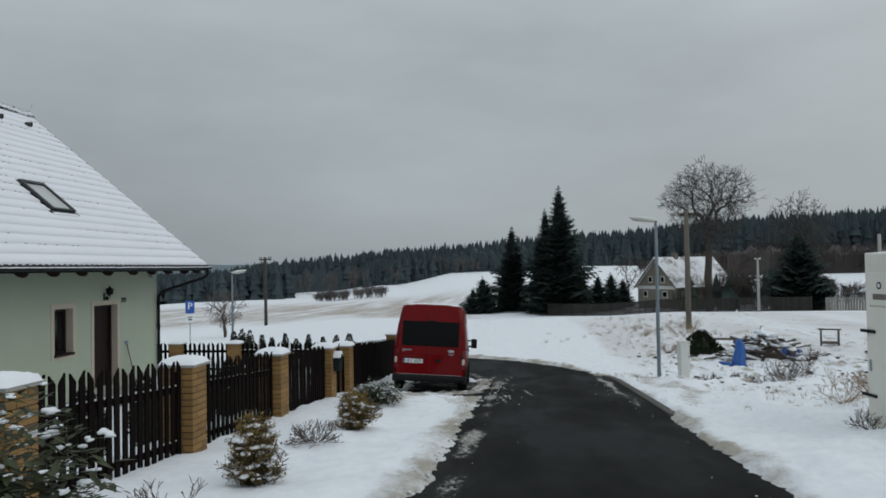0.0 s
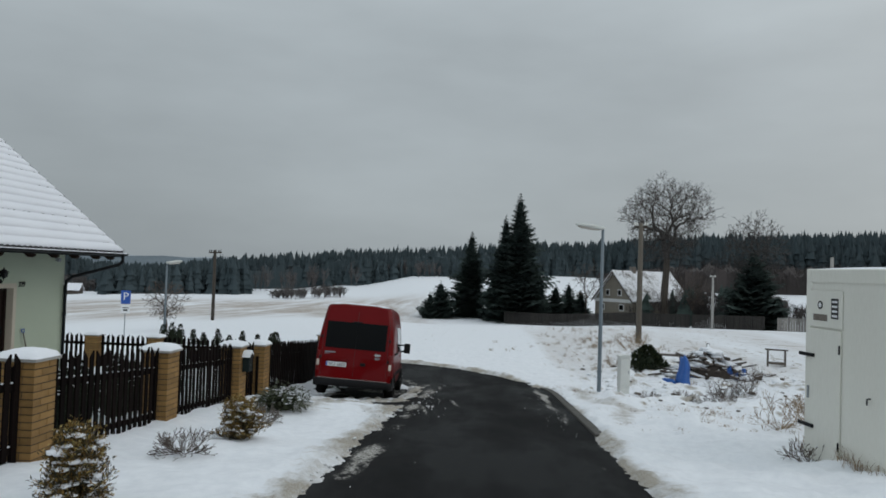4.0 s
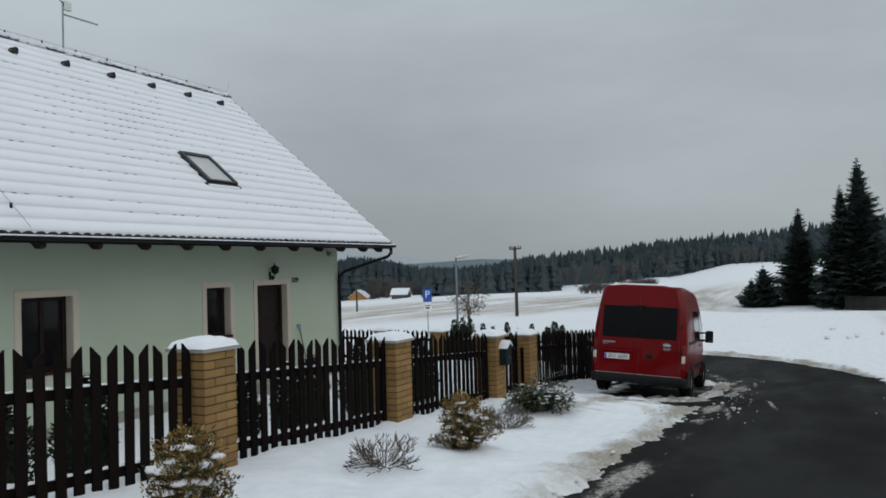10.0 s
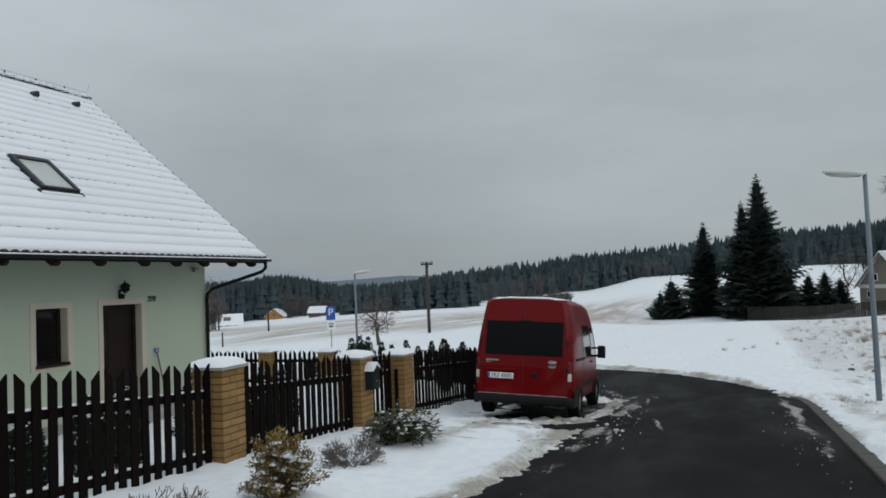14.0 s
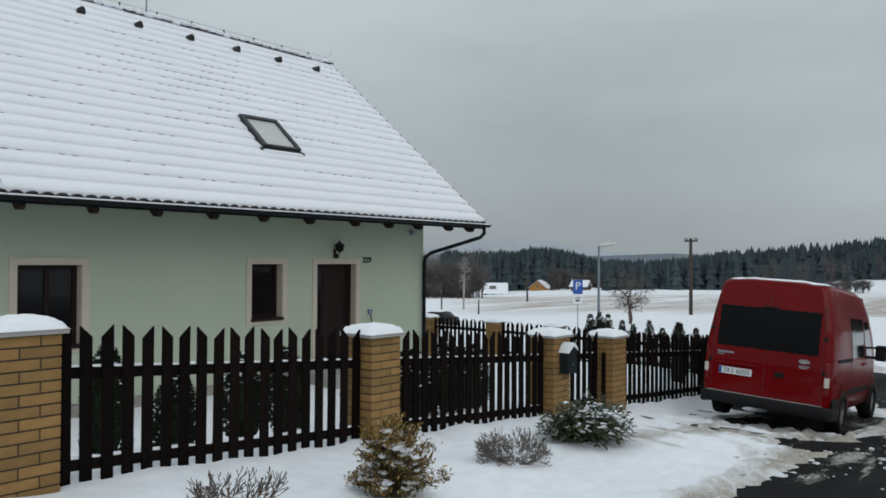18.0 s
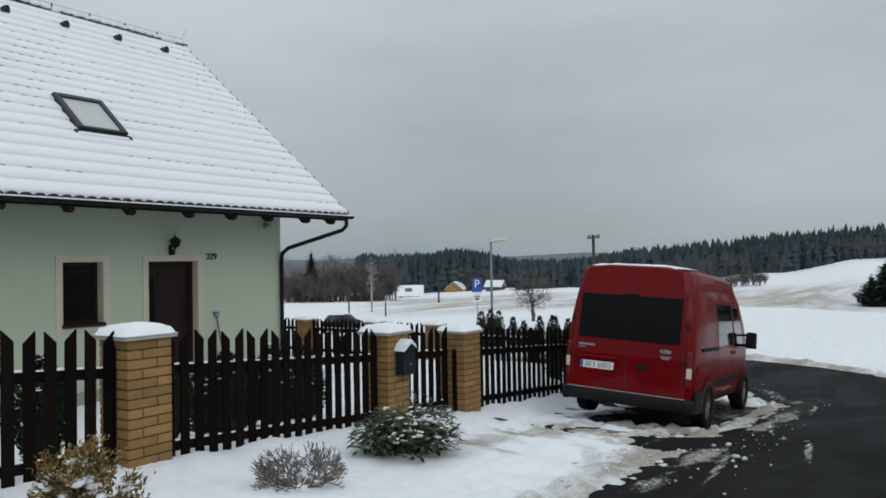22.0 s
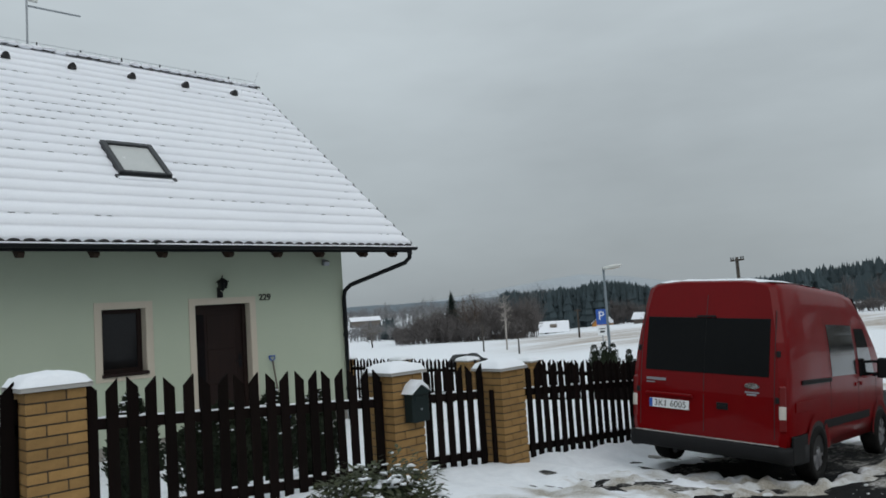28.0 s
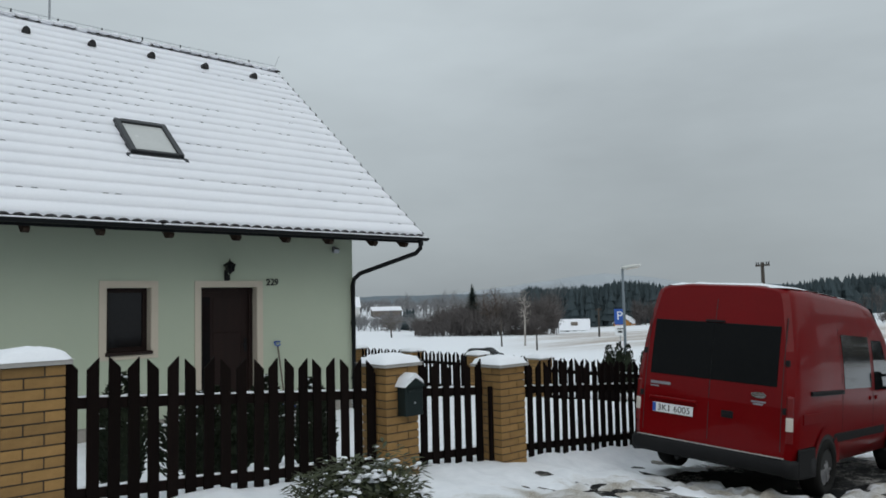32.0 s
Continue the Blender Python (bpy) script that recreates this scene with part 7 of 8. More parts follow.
for _ in range(110):
    x, y = rw.uniform(4.0, 11), rw.uniform(-24, -15.4)
    s = rw.uniform(0.08, 0.22)
    sc.blob((x, y, gz(x, y) - 0.2 * s), (s * rw.uniform(1.2, 2.0), s * 1.1, s * rw.uniform(0.25, 0.45)), rw, 11, 6, 0.25, 0.3)
tagged(put("snow_mounds", sc, M_SNOW, None, "", True), "small rounded mounds of snow over rubble", "snow", kind="stuff")


# ---- trees in the middle distance ----
def spruce(x, y, top, w, seed, label="tall dark spruce at the edge of the field", n_tiers=34, name="spruce", droop=0.35, base=None):
    rng = random.Random(seed)
    z0 = lz(x, y) if base is None else base
    h = top - z0
    sp = thing(name, label, "tree", pose(x, y, z0), group="spruces")
    put("trunk", Geo().tube([(0, 0, -0.5), (0, 0, h * 0.5), (0, 0, h * 0.98)], [h * 0.016, h * 0.010, 0.02], 8), M_BARK, sp)
    # boughs are longer on some sides and at some heights, so that the outline is uneven
    lobes = [(rng.uniform(0, 6.28), rng.uniform(0.0, 0.85), rng.uniform(-0.38, 0.42)) for _ in range(40)]

    def reach(a, f):
        k = 1 + sum(q * math.exp(-(math.remainder(a - b, 6.283) ** 2) / 0.40 - ((f - c) / 0.045) ** 2) for b, c, q in lobes)
        return w / 2 * ((1 - f) ** 0.85) * min(1.0, 0.72 + 1.6 * f) * k + 0.10

    # solid core that closes the crown, coloured as its shaded inside
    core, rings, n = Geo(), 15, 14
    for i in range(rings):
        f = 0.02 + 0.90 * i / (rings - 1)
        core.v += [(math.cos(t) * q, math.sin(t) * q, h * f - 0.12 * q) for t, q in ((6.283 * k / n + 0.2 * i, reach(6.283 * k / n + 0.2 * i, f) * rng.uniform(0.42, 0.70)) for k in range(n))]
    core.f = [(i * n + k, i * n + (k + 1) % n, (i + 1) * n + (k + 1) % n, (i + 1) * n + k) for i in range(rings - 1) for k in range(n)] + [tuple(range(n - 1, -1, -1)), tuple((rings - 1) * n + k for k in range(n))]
    put("inner_growth", core, M_SPRUCEIN, sp, "dense inner boughs with the crown's shade in their colour")
    g = Geo()
    for i in range(n_tiers):
        f = i / (n_tiers - 1)
        z = h * (0.015 + 0.965 * f ** 0.95)
        k = max(8, int(24 * (1 - f) + 8))
        for j in range(k):
            a = 6.283 * (j + rng.random()) / k
            ln = reach(a, f) * rng.uniform(0.62, 1.28)
            dv, sd = Vector((math.cos(a), math.sin(a), 0)), Vector((-math.sin(a), math.cos(a), 0))
            dr_ = droop * (1.1 - 1.2 * f)
            zz = z + rng.uniform(-0.4, 0.4) * h / n_tiers
            # side twigs hang from the bough and shorten towards its tip
            m = 5
            prev = None
            for q in range(m + 1):
                t = 0.25 + 0.75 * q / m
                c = Vector((0, 0, zz)) + dv * ln * t + Vector((0, 0, -dr_ * ln * t + 0.22 * ln * t * t))
                tw = 0.34 * ln * (1.15 - t) ** 0.6 * rng.uniform(0.7, 1.3) + 0.10
                i0 = len(g.v)
                for sg in (-1, 1):
                    e = c + sd * sg * tw + dv * tw * 0.75 + Vector((0, 0, -0.38 * tw * rng.uniform(0.4, 1.5)))
                    b0 = len(g.v)
                    g.v += [tuple(c - dv * tw * 0.5), tuple(c + dv * tw * 0.5), tuple(e)]
                    g.f.append((b0, b0 + 1, b0 + 2))
                b0 = len(g.v)
                g.v += [tuple(c + sd * (0.05 + 0.02 * ln)), tuple(c - sd * (0.05 + 0.02 * ln)), tuple(c + dv * ln * 0.2 + Vector((0, 0, -0.02 * ln)))]
                g.f.append((b0, b0 + 1, b0 + 2))
    put("needles", g, M_SPRUCE, sp, "dark blue-green needles")
    return sp


spruce(95.8, -16.0, 15.0, 9.6, 501, n_tiers=42)
spruce(102.7, -8.6, 9.2, 7.2, 502, "slim dark spruce at the edge of the field", 38)
spruce(97.2, -13.9, 11.6, 7.4, 503, "dark spruce close beside a taller one", 36)
spruce(98.5, -19.0, 2.2, 5.4, 504, "dark spruce beside taller ones", 24)
spruce(100, -3.9, 0.9, 5.6, 505, "bushy young pine at the edge of the field", 13, "pine", 0.0)
spruce(98.5, -2.4, -0.9, 3.6, 506, "bushy young pine at the edge of the field", 10, "pine", 0.0)
for k, (x, y, t, w) in enumerate([(97, -21.8, 0.9, 4.0), (99, -24.0, 1.2, 4.2), (102, -26.2, 0.1, 3.6)]):
    spruce(x, y, t, w, 510 + k, "young spruce before the farmhouse", 15)
spruce(12.5, -34.6, 7.0, 3.6, 520, "dark conifer behind the site container", 34)
spruce(84, -47, 6.6, 9.4, 521, "broad dark conifer beside the farm", 26)


def fork(g, rng, p, d, tips, r, floor, twig):
    """Splits a limb again and again until each end reaches its own tip of the crown."""
    if len(tips) == 1:
        q = tips[0]
        mid = p.lerp(q, 0.5) + Vector((rng.uniform(-1, 1), rng.uniform(-1, 1), rng.uniform(-0.6, 1))) * (q - p).length * 0.12
        g.tube([p, mid, q], [floor * 1.15, floor, floor * 0.6], 3, False)
        for _ in range(4):
            s = mid.lerp(q, rng.random())
            e = s + ((q - p).normalized() + Vector((rng.uniform(-1, 1), rng.uniform(-1, 1), rng.uniform(-0.8, 1)))).normalized() * twig * rng.uniform(0.5, 1.2)
            i = len(g.v)
            o = Vector((rng.uniform(-1, 1), rng.uniform(-1, 1), rng.uniform(-1, 1))) * floor * 0.8
            g.v += [tuple(s + o), tuple(s - o), tuple(e)]
            g.f.append((i, i + 1, i + 2))
        return
    a, b = rng.choice(tips), rng.choice(tips)
    far = max(tips, key=lambda t: (t - a).length_squared)
    b = max(tips, key=lambda t: (t - far).length_squared)
    one = [t for t in tips if (t - far).length_squared < (t - b).length_squared]
    two = [t for t in tips if (t - far).length_squared >= (t - b).length_squared]
    for part_ in (one, two):
        if not part_:
            continue
        c = sum(part_, Vector()) / len(part_)
        q = p + (c - p) * (rng.uniform(0.30, 0.48) if len(part_) > 2 else 0.6)
        ln = (q - p).length
        mid = p.lerp(q, 0.5) + d * ln * 0.14 + Vector((rng.uniform(-1, 1), rng.uniform(-1, 1), rng.uniform(-1, 1))) * ln * 0.10
        r1 = max(floor, r * (len(part_) / len(tips)) ** 0.46)
        g.tube([p, mid, q], [min(r, r1 * 1.15), r1 * 1.05, r1], 6 if r1 > 0.09 else 3, False)
        fork(g, rng, q, (q - mid).normalized(), part_, r1, floor, twig)


def bare_tree(x, y, h, seed, label, trunk, first, wide, tips, mat, name="bare_tree", base=None, floor=0.02, deep=None):
    """A leafless tree of height h that forks at first; wide: half width of its rounded crown; tips: ends of twigs."""
    rng = random.Random(seed)
    bt = thing(name, label, "tree", pose(x, y, lz(x, y) if base is None else base, 0, 0, rng.uniform(0, 360)))
    put("trunk", Geo().tube([(0, 0, -0.5), (trunk * 0.4, 0, first * 0.5), (0.0, trunk * 0.3, first)], [trunk * 1.25, trunk, trunk * 0.85], 9), mat if trunk < 0.15 else M_BARK, bt)
    low = first * 0.86 if deep is None else deep
    zc, hz = (h + low) / 2, (h - low) / 2
    pts, off = [], rng.uniform(0, 50)
    while len(pts) < tips:
        v = Vector((rng.gauss(0, 1), rng.gauss(0, 1), rng.gauss(0, 1))).normalized()
        lump = 1 + 0.30 * noise.noise(v * 1.9 + Vector((off, 0, 0)))
        v *= rng.random() ** 0.36 * lump
        under = 1.0 if v.z > 0 else 0.8
        if v.z > -0.85:
            pts.append(Vector((v.x * wide * under, v.y * wide * under, zc + v.z * hz)))
    g = Geo()
    fork(g, rng, Vector((0, trunk * 0.3, first - 0.05)), Vector((0, 0, 1)), pts, trunk * 0.85, floor, wide * 0.11)
    put("limb_crown", g, mat, bt, "bare branching limbs and twigs")
    return bt


bare_tree(85.0, -35.6, 20.6, 541, "large bare broad-crowned tree beside the farmhouse", 0.50, 9.4, 6.8, 2600, M_TWIGDARK, floor=0.022)
bare_tree(86.5, -47.8, 16.0, 542, "bare brown tree rising above a dark conifer", 0.30, 6.2, 4.6, 1700, M_TWIGDARK, floor=0.024, deep=2.5)
bare_tree(34.5, 12.2, 3.9, 543, "small round bare tree near the parking sign", 0.14, 0.9, 1.75, 620, M_TWIG, floor=0.009, deep=0.5)
bare_tree(53.2, 42.4, 6.5, 544, "slender pale birch in the field", 0.11, 3.2, 1.1, 150, M_BIRCH, floor=0.014, deep=1.8)
bare_tree(95, 88, 9.5, 545, "bare tree at the edge of the field", 0.2, 2.6, 3.6, 300, M_TWIG, floor=0.03)
bare_tree(77.9, 97, 5.0, 546, "round bare tree alone on the snowy slope", 0.16, 1.0, 2.7, 320, M_FROSTTWIG, floor=0.026)
bare_tree(101, -27.0, 9.5, 547, "bare garden tree before the farmhouse", 0.16, 2.5, 3.0, 200, M_TWIG, floor=0.022)
bare_tree(90, -40.5, 8.5, 548, "bare brown tree in the farm garden", 0.16, 2.0, 3.2, 240, M_TWIG, floor=0.024)
bare_tree(72, -61, 6.0, 549, "bare fruit tree among the farm sheds", 0.14, 1.4, 2.4, 200, M_TWIG, floor=0.02)

# ---- far buildings ----
def far_house(x, y, turn, length, width, wall_h, roof_h, wall_mat, label, z=None, windows=(), chimney=False, roof_mat=None, over=0.5, name="farmhouse"):
    """A gabled house; its gable faces -y of its own axes and its ridge runs along y."""
    fh = thing(name, label, "house", pose(x, y, lz(x, y) if z is None else z, 0, 0, turn))
    w = width / 2
    g = Geo().slab([(-w, -3.0), (w, -3.0), (w, wall_h), (0, wall_h + roof_h), (-w, wall_h)], 'y', 0, length)
    put("wall", g, wall_mat, fh)
    for s in (-1, 1):
        sl = math.hypot(w, roof_h)
        ux, uz = s * w / sl, -roof_h / sl
        a, b = (0.0, wall_h + roof_h + 0.1), (s * w + ux * over, wall_h + 0.1 + uz * over)
        nx, nz = -uz * s, abs(ux)
        pts = [a, b, (b[0] + nx * 0.18, b[1] + nz * 0.18), (a[0], a[1] + 0.22)]
        rf = put("roof", Geo().slab(pts if s > 0 else pts[::-1], 'y', -over, length + over), roof_mat or M_ROOFSNOW, fh, "snow-covered roof")
        put("verge_board", Geo().slab([(a[0], a[1] - 0.25), (b[0], b[1] - 0.25), (b[0], b[1] + 0.02), (a[0], a[1] + 0.02)], 'y', -over - 0.05, -over - 0.002), M_OLDWOOD, rf)
    for (wx, wz, ww, wh) in windows:
        win = put("window", Geo().box(wx - ww / 2, wx + ww / 2, -0.06, -0.002, wz, wz + wh), M_WHITEWALL, fh, "pale-framed window")
        put("pane", Geo().box(wx - ww / 2 + 0.12, wx + ww / 2 - 0.12, -0.09, -0.062, wz + 0.12, wz + wh - 0.12), M_PANE, win)
    if chimney:
        put("chimney", Geo().box(-0.4, 0.4, length * 0.3, length * 0.3 + 0.7, wall_h + roof_h - 0.6, wall_h + roof_h + 0.9, 0.03), M_STONE, fh, "grey-brown chimney")
    return fh


fr = far_house(96.2, -30.5, -142, 12.5, 7.6, 2.2, 4.1, M_FARWALL, "old plastered farmhouse with a snowy steep roof and dark gable", z=-3.15,
               windows=((-1.2, 2.7, 0.8, 1.0), (1.2, 2.7, 0.8, 1.0), (-2.2, 0.5, 0.8, 1.0), (1.6, 0.5, 1.0, 1.0)), chimney=True, roof_mat=M_FARROOF)
put("render_band", Geo().box(-3.81, 3.81, -0.03, -0.001, 1.75, 2.25), M_WHITEWALL, fr, "paler band of plaster")
far_house(107, -40.2, -75, 6.0, 3.6, 1.3, 1.5, M_FARWALL, "low plastered farm outbuilding with a snowy roof", z=-3.3, name="farm_outbuilding")
far_house(108.0, -52.6, -18, 5.2, 5.0, 1.3, 1.6, M_OLDWOOD, "wooden barn with a snowy roof", z=-3.6, name="barn")
far_house(76, -56, 15, 3.6, 2.8, 1.6, 0.45, M_REDBROWN, "small red-brown garden shed with a snowy roof", z=-2.95, name="shed")
far_house(74, -66, 15, 5.0, 3.0, 1.5, 0.35, M_OLDWOOD, "low grey garden shed with a snowy roof", z=-2.9, name="shed")
far_house(64, -70, 15, 3.2, 3.0, 1.6, 0.4, M_REDBROWN, "small red-brown garden shed with a snowy roof", z=-2.6, name="shed")
ct_ = far_house(209.4, 150.5, 37.6, 10.0, 9.0, 2.3, 3.4, M_WHITEWALL, "white cottage with a broad snowy roof before the woods", z=-12.6, name="cottage")
put("dormer", Geo().slab([(-3.0, 3.7), (-1.4, 3.9), (-1.4, 5.0), (-2.9, 4.5)], 'y', 3.8, 6.2), M_OLDWOOD, ct_, "low dark dormer")
for k in range(3):
    put("window", Geo().box(-4.56, -4.49, 1.3 + 2.8 * k, 2.6 + 2.8 * k, 1.2, 2.1), M_PANE, ct_)
far_house(253, 166, -75, 9.0, 7.6, 3.0, 3.0, M_ORANGE, "small orange house with a snowy roof", z=-13.0, name="cottage", windows=((0.0, 0.9, 2.0, 1.4), (0.0, 3.3, 1.1, 1.1)))
far_house(193, 107, 10, 5.0, 4.0, 1.2, 1.6, M_OLDWOOD, "grey wooden barn with a snowy roof", name="barn")
far_house(110, 88, 40, 6.0, 3.0, 1.0, 0.4, M_OLDWOOD, "low shed with a snowy roof", z=-6.0, name="shed")
far_house(183, 252, 60, 16.0, 11.0, 3.5, 4.0, M_WHITEWALL, "white farm building on the far slope", z=-4.5, name="farm_building")
far_house(196, 240, 60, 12.0, 8.0, 2.2, 1.4, M_OLDWOOD, "long low barn on the far slope", z=-5.0, name="barn")


def far_fence(pts, h, pale, label, pitch):
    ff = thing("farm_fence", label, "fence", pose(*pts[0], lz(*pts[0])))
    g = Geo()
    x0, y0, z0 = *pts[0], lz(*pts[0])
    for (ax, ay), (bx, by) in zip(pts, pts[1:]):
        ln = math.hypot(bx - ax, by - ay)
        ux, uy = (bx - ax) / ln, (by - ay) / ln
        for k in range(int(ln / pitch)):
            px, py = ax + ux * k * pitch, ay + uy * k * pitch
            hw = pitch * 0.43
            z = lz(px, py) - z0
            g.add([(px - x0 - ux * hw, py - y0 - uy * hw, z - 0.3), (px - x0 + ux * hw, py - y0 + uy * hw, z - 0.3), (px - x0 + ux * hw, py - y0 + uy * hw, z + h), (px - x0 - ux * hw, py - y0 - uy * hw, z + h - 0.04),
                   (px - x0 - ux * hw - uy * 0.04, py - y0 - uy * hw + ux * 0.04, z - 0.3), (px - x0 + ux * hw - uy * 0.04, py - y0 + uy * hw + ux * 0.04, z - 0.3), (px - x0 + ux * hw - uy * 0.04, py - y0 + uy * hw + ux * 0.04, z + h), (px - x0 - ux * hw - uy * 0.04, py - y0 - uy * hw + ux * 0.04, z + h - 0.04)],
                  [(0, 1, 2, 3), (7, 6, 5, 4), (3, 2, 6, 7), (1, 5, 6, 2), (0, 3, 7, 4)])
    b = put("boarding", g, pale, ff)
    b["kind"] = "stuff"
    return ff


far_fence([(92, -14), (86, -27), (80, -38), (76, -46)], 1.85, surf("dark_weathered_boards", (0.015, 0.013, 0.012), (0.040, 0.035, 0.031), 0.9, 3, 40, 0.3, 0.004, island=0.3), "long dark board fence of the farm", 0.22)
far_fence([(75, -47), (66, -60), (52, -72)], 1.7, surf("pale_weathered_boards", (0.15, 0.14, 0.13), (0.32, 0.30, 0.28), 0.9, 3, 40, 0.3, 0.004, island=0.3), "pale weathered picket fence of the farm gardens", 0.30)

# ---- parked car beyond the garden fence ----
car = thing("parked_car", "dark parked car with snow on its roof beyond the fence", "car", pose(27.0, 23.0, gz(27.0, 23.0), 0, 0, 15) @ Matrix.Scale(0.86, 4))
cg = Geo()
for x, w, z0, z1, t in ((-2.1, 0.72, 0.45, 0.85, 0.62), (-1.7, 0.84, 0.3, 0.95, 0.7), (-1.1, 0.86, 0.25, 1.38, 0.6), (-0.2, 0.86, 0.25, 1.46, 0.62), (0.6, 0.86, 0.25, 1.38, 0.6), (1.25, 0.85, 0.25, 0.98, 0.72), (2.0, 0.78, 0.3, 0.85, 0.66), (2.15, 0.66, 0.45, 0.75, 0.6)):
    zb = min(0.92, z1 - 0.05)
    cg.v += [(x, -w, z0), (x, -w, zb), (x, -t, z1), (x, t, z1), (x, w, zb), (x, w, z0)]
for i in range(7):
    cg.f += [(i * 6 + j, (i + 1) * 6 + j, (i + 1) * 6 + (j + 1) % 6, i * 6 + (j + 1) % 6) for j in range(6)]
cg.f += [(0, 1, 2, 3, 4, 5), (47, 46, 45, 44, 43, 42)]
put("body", cg, M_TINT, car, "dark bodywork", True)
for x in (-1.3, 1.35):
    for y in (-0.8, 0.8):
        put("wheel", Geo().tube([(x, y - 0.1, 0.31), (x, y + 0.1, 0.31)], 0.31, 18), M_RUBBER, car)
put("roof_snow", snow_cap_geo(1.5, 1.1, 0.05, random.Random(3)), M_SNOW, car, "thin snow on the roof", True, pose(-0.25, 0, 1.44))

# ---- the neighbour's ground beyond the house ----
nb = thing("neighbour_barn", "brown boarded building with a snow-covered roof behind the garden", "building", pose(-14.5, 18.0, -0.6, 0, 0, 0))
put("wall", Geo().box(-7, 3.0, 0, 5, -0.4, 2.0), M_REDBROWN, nb, "brown boarded wall")
put("roof", Geo().slab([(-0.5, 1.95), (5.5, 4.0), (5.5, 4.15), (-0.5, 2.1)], 'x', -7.5, 2.2), M_ROOFSNOW, nb, "snowy roof")
for k in range(14):
    f = (k + 0.5) / 14
    put("roof_course", Geo().box(-7.48, 2.18, -0.5 + 6 * f - 0.02, -0.5 + 6 * f + 0.02, 2.1 + 2.05 * f - 0.005, 2.1 + 2.05 * f + 0.03), M_ROOFSNOW, nb)
nf = thing("neighbour_fence", "tall brown board fence behind the garden", "fence", pose(-14.6, 9.3, -0.8))
for k in range(26):
    put("board", Geo().box(-4.5 + 0.3 * k, -4.21 + 0.3 * k, 0.0, 0.03, 0.0, 2.25, 0.006), M_REDBROWN, nf)

# ---- woods ----
SKY_B = [-60, -45, -33, -24, -16, -6.5, -2.8, 5, 11, 15.6, 18, 22, 24.6, 27.7, 30.2, 32, 34, 38, 45, 51, 60, 75, 100]
SKY_H = [105, 104, 101, 94, 89, 71, 70, 52, 45, 34, 27, 16, 6, 2, 10, 23, 29, 20, 10, -2, -6, 4, 20]


def wood(name, label, bearing, reach, count, seed, mat, drop, slim=0.15, bare=False, line=None, least=4.0):
    """Many small trees in one mesh on a strip of the land; their tops reach up to the tree line, less a drop."""
    rng = random.Random(seed)
    g = Geo()
    lb, lh = line or (SKY_B, SKY_H)
    for _ in range(count):
        th, d = rng.uniform(*bearing), rng.uniform(*reach)
        a = math.radians(th)
        x, y = -10 + d * math.cos(a), -12 + d * math.sin(a)
        z = lz(x, y)
        rough = 3.0 * noise.noise((th * 0.9, seed, 0.0))
        top = 1.5 + d * (np.interp(th, lb, lh) + rough - rng.uniform(*drop) + rng.choice((-4, -1, 0, 1, 2, 5)) * rng.random()) / 1370
        h = max(least, min(28, top - z))
        w = h * slim * rng.uniform(0.7, 1.5)
        if bare:
            # a thin leaning stem and twigs that fan out to an uneven round crown
            s = 0.00026 * d
            mid, up = z + h * rng.uniform(0.52, 0.64), h * rng.uniform(0.34, 0.44)
            lx, ly = rng.uniform(-0.08, 0.08) * h, rng.uniform(-0.08, 0.08) * h
            i = len(g.v)
            g.v += [(x - s * 1.4, y + s * 1.4, z), (x + s * 1.4, y - s * 1.4, z), (x + lx, y + ly, z + h * 0.85)]
            g.f.append((i, i + 1, i + 2))
            for k in range(40):
                b, e, o3 = rng.uniform(0, 6.28), rng.uniform(-1, 1), rng.random() ** 0.4
                c = math.sqrt(1 - e * e) * o3
                f0 = rng.uniform(0.08, 0.62)
                r0 = Vector((x + lx * f0, y + ly * f0, z + h * f0))
                q = Vector((x + lx + math.cos(b) * w * c, y + ly + math.sin(b) * w * c, max(z + 0.2, mid + e * up * o3)))
                o = Vector((rng.uniform(-1, 1), rng.uniform(-1, 1), rng.uniform(-0.5, 0.5))) * s
                for p0, p1 in [(r0, q)] + [(r0.lerp(q, rng.uniform(0.35, 0.85)), q + Vector((rng.uniform(-1, 1), rng.uniform(-1, 1), rng.uniform(-0.5, 0.7))) * w * 0.45) for _ in range(2)]:
                    i = len(g.v)
                    g.v += [tuple(p0 + o), tuple(p0 - o), tuple(p1)]
                    g.f.append((i, i + 1, i + 2))
            continue
        ph, tiers, m = rng.uniform(0, 6.28), 6, 6
        for k in range(tiers):
            f = k / tiers
            zb, zt = z + h * (0.02 + 0.88 * f), z + h * (0.02 + 0.88 * f + 0.44 - 0.26 * f)
            r = w * (1 - f) ** 0.75 + 0.06 * w
            n0 = len(g.v)
            for j in range(m):
                b = 6.28 * j / m + ph + k
                rr = r * rng.uniform(0.55, 1.35)
                g.v.append((x + math.cos(b) * rr, y + math.sin(b) * rr, zb - 0.25 * rr * rng.random()))
            g.v.append((x + rng.uniform(-0.1, 0.1) * w, y, min(zt, z + h)))
            g.f += [(n0 + j, n0 + (j + 1) % m, n0 + m) for j in range(m)]
    return tagged(put(name, g, mat), label, "forest", kind="stuff")


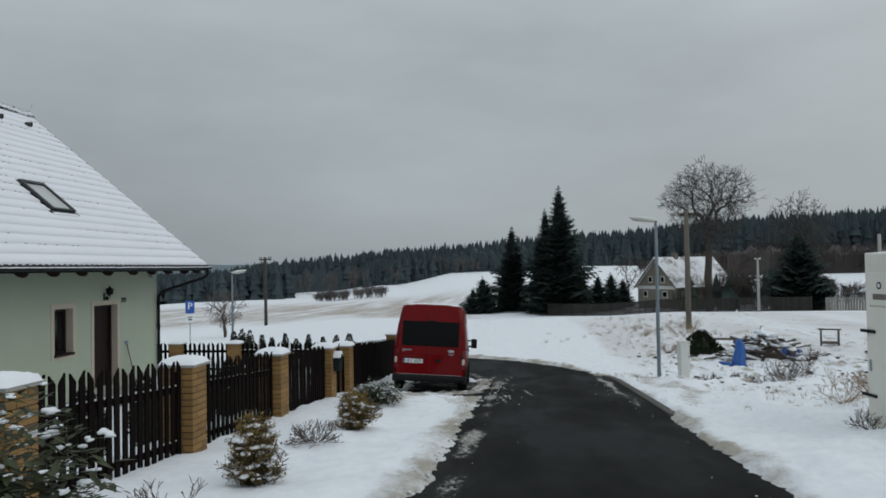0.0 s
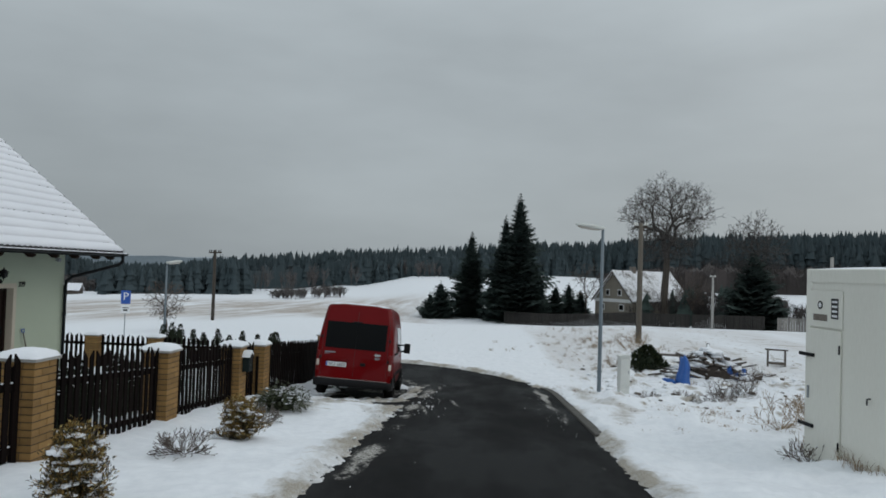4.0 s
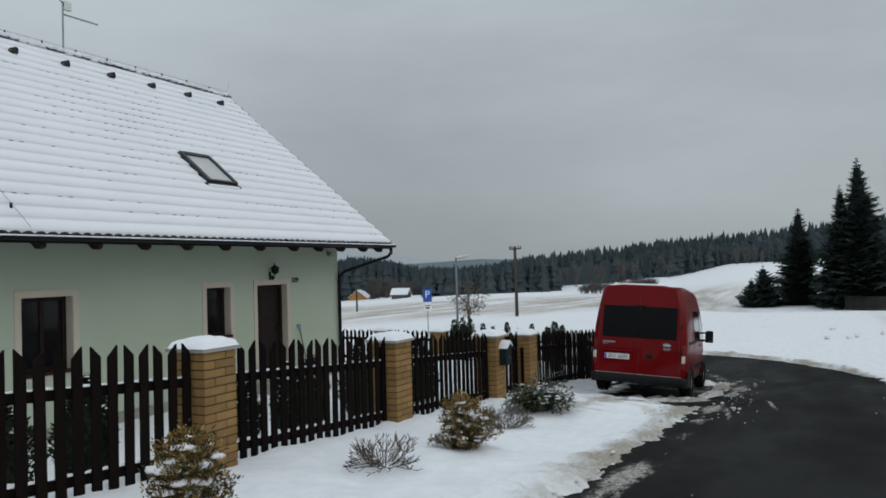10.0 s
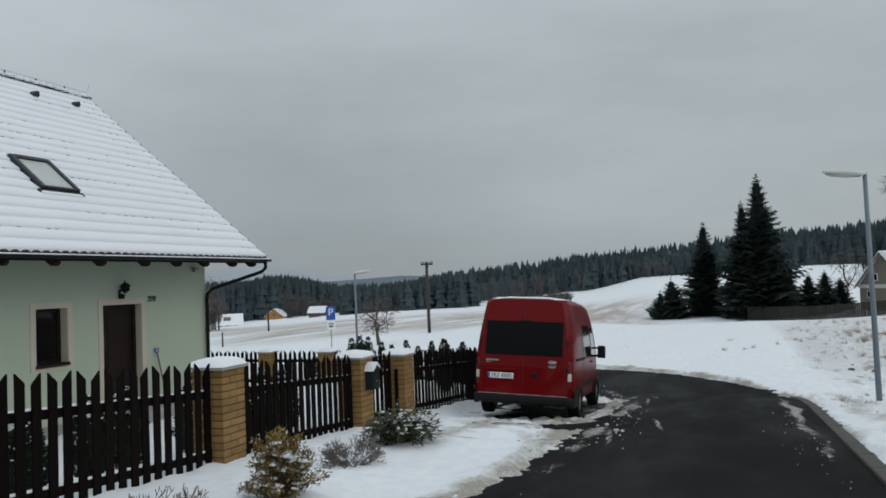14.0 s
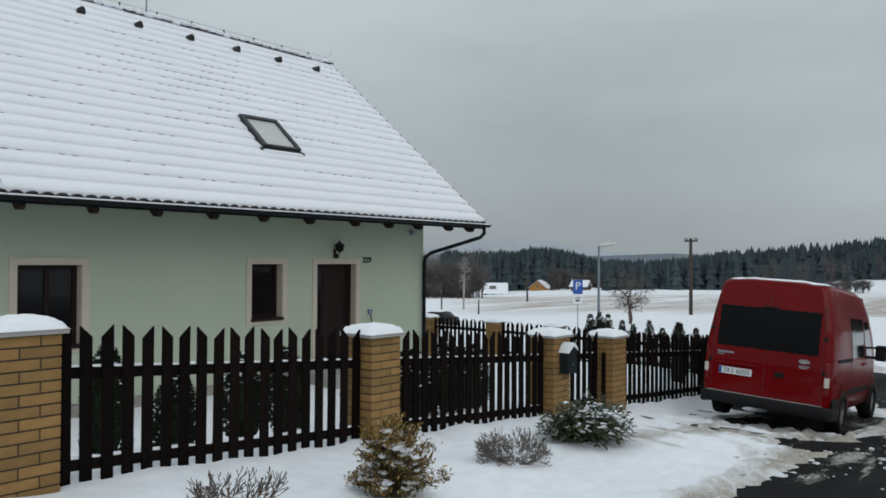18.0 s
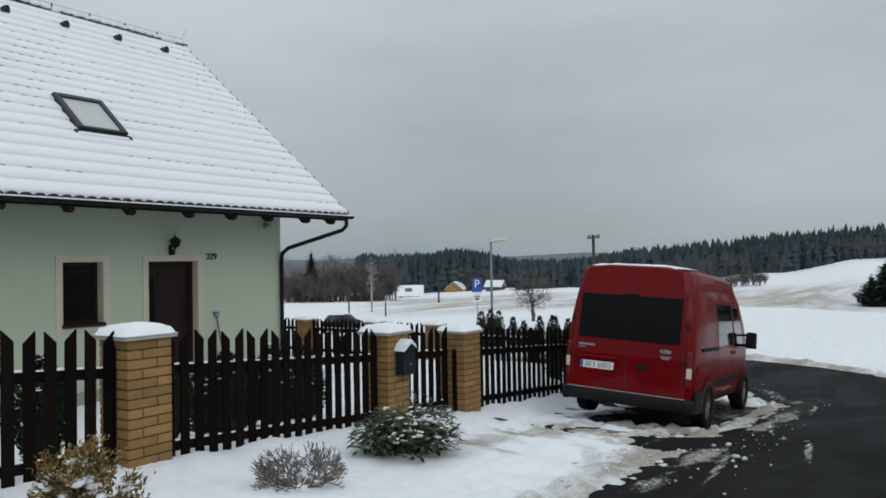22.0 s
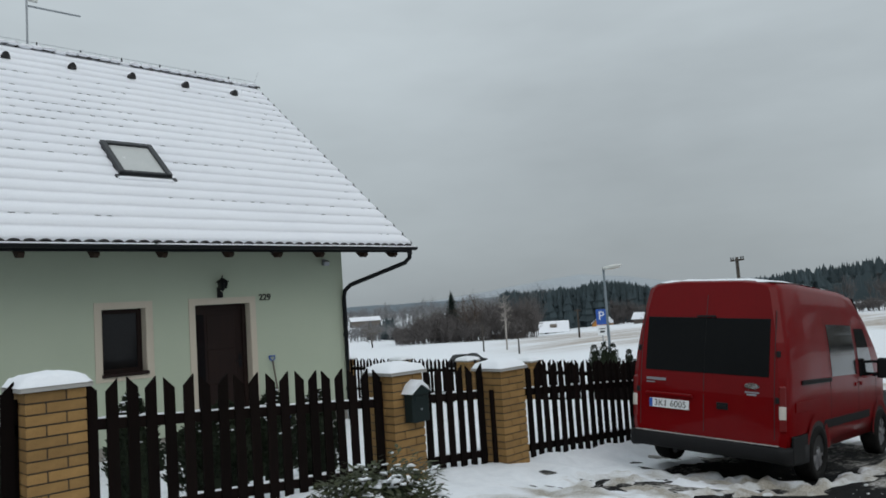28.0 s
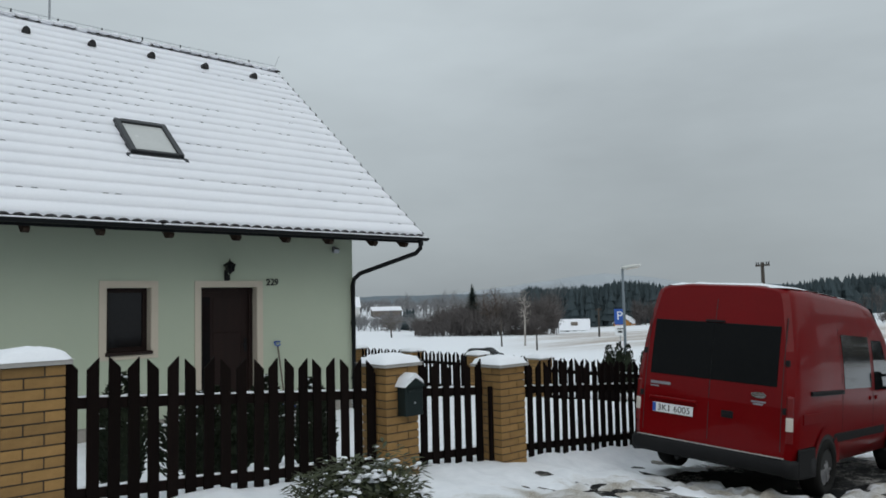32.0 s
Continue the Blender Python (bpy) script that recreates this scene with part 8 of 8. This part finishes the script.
def thicket(name, label, bearing, d0, d1, part_, mat, line=None, seed=0):
    """The closed inner mass of a wood, lower than its tree tops, with a lumpy upper side."""
    g = Geo()
    n = int((bearing[1] - bearing[0]) * 9)
    lb, lh = line or (SKY_B, SKY_H)
    for i in range(n + 1):
        th = bearing[0] + (bearing[1] - bearing[0]) * i / n
        a = math.radians(th)
        for k, d in enumerate((d0, d0 + 2, (d0 + d1) / 2, d1)):
            x, y = -10 + d * math.cos(a), -12 + d * math.sin(a)
            z = lz(x, y)
            top = 1.5 + d * np.interp(th, lb, lh) / 1370
            rise = max(2.0, (top - z) * part_) * (0.85 + 0.35 * noise.noise((th * 1.3, d * 0.05, seed)) + 0.25 * noise.noise((th * 5.0, d * 0.2, seed)))
            g.v.append((x, y, z - 0.5 if k == 0 else z + rise))
    g.f = [(i * 4 + k, (i + 1) * 4 + k, (i + 1) * 4 + k + 1, i * 4 + k + 1) for i in range(n) for k in range(3)]
    return tagged(put(name, g, mat), label, "forest", kind="stuff")


FARM = ([-34, -28, -23, -21, -18, -14, -12, -9.5], [-26, -22, -12, 8, 14, 8, -10, -30])
wood("bare_woodland", "brown bare bushes and fruit trees round the farm", (-34, -9.5), (104, 128), 300, 613, M_FORESTRED, (0, 26), 0.36, True, FARM, 2.0)
wood("garden_conifers", "small dark conifers behind the farm fence", (-20, -12), (104, 124), 26, 614, M_SPRUCE, (4, 22), 0.26, False, FARM, 2.0)
thicket("bare_thicket", "closed brown hedge round the farm gardens", (-22.5, -12.8), 126, 133, 0.62, M_FORESTRED, FARM, 3)
VALLEY = ([28, 30.2, 32, 34, 35.8, 38, 40.7, 42.1, 44, 46.9, 48.5, 50, 53], [2, 10, 23, 29, 19, 19, 20, 14, 2, 6, -16, -42, -50])
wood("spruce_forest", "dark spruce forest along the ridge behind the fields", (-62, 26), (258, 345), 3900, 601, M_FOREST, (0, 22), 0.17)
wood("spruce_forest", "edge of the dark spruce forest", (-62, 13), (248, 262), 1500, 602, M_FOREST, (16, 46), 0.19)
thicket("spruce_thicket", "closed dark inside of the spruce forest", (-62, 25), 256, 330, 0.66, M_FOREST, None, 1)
BELT = ([-62, -45, -33, -24, -17, -13, -10, -8], [40, 44, 46, 52, 58, 44, 22, 4])
wood("bare_woodland", "dark brown bare trees in front of the spruce forest", (-58, -8.5), (196, 240), 640, 603, M_FORESTRED, (0, 34), 0.30, True, BELT)
thicket("bare_thicket", "closed dark brown edge of the wood", (-60, -9), 198, 244, 0.62, M_FORESTRED, BELT, 5)
wood("bare_woodland", "brown bare trees along the forest edge", (4, 24), (240, 256), 60, 604, M_FORESTBARE, (16, 34), 0.22, True)
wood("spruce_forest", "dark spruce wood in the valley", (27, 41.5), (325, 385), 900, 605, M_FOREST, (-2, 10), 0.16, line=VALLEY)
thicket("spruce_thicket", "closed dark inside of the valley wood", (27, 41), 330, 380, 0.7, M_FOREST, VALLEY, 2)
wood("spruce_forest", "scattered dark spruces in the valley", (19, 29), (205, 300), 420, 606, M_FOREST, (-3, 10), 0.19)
wood("spruce_forest", "small dark spruces on the far slope", (49.3, 51.4), (225, 240), 12, 610, M_FOREST, (-2, 5), 0.22, line=([49, 52], [-16, -12]), least=2.0)
wood("bare_woodland", "brown bare trees in the valley", (38.6, 49.4), (146, 176), 300, 607, M_FORESTBARE, (0, 30), 0.34, True, VALLEY)
wood("bare_woodland", "dark bare undergrowth in the valley", (39.5, 48.9), (140, 160), 150, 612, M_FORESTBARE, (26, 50), 0.5, True, VALLEY, 2.0)
# these bushes take the grey with the painted haze
wood("bare_woodland", "low bushes along the far field, painted in a haze-pale grey", (44, 56), (205, 235), 120, 615, M_FORESTHAZE, (0, 14), 0.5, True, ([44, 50, 56], [-8, -14, -16]), 1.5)
wood("bare_woodland", "brown bare trees before the valley spruces", (26, 33.2), (296, 312), 110, 611, M_FORESTBARE, (22, 44), 0.26, True, VALLEY)
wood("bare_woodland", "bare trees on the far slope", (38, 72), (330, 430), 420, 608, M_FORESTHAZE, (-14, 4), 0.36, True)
wood("bare_woodland", "bare thicket in the snowy field", (11.6, 17.2), (176, 186), 70, 609, M_FORESTBARE, (62, 70), 0.55, True, None, 1.2)
spruce(106.7, 104.7, 4.7, 4.6, 621, "single tall spruce among bare trees", 26)


def far_hill(name, bearings, heights, reach, label, mat, snow=None):
    """A distant ridge as a band of land rising to a crest."""
    g = Geo()
    n = 90
    for i in range(n + 1):
        th = bearings[0] + (bearings[-1] - bearings[0]) * i / n
        a = math.radians(th)
        e = np.interp(th, bearings, heights) + 1.6 * noise.noise((th * 0.6, reach * 0.01, 0.0)) + 0.8 * noise.noise((th * 2.4, 1.0, 0.0))
        for d, z in ((reach * 0.8, -30.0), (reach, 1.5 + reach * e / 1370), (reach * 1.25, -40.0)):
            g.v.append((-10 + d * math.cos(a), -12 + d * math.sin(a), z))
    g.f = [(i * 3 + k, i * 3 + k + 1, (i + 1) * 3 + k + 1, (i + 1) * 3 + k) for i in range(n) for k in range(2)]
    return tagged(put(name, g, mat, None, "", False), label, "backdrop", kind="structure")


# both ridges carry their haze as pale blue-grey surface colour
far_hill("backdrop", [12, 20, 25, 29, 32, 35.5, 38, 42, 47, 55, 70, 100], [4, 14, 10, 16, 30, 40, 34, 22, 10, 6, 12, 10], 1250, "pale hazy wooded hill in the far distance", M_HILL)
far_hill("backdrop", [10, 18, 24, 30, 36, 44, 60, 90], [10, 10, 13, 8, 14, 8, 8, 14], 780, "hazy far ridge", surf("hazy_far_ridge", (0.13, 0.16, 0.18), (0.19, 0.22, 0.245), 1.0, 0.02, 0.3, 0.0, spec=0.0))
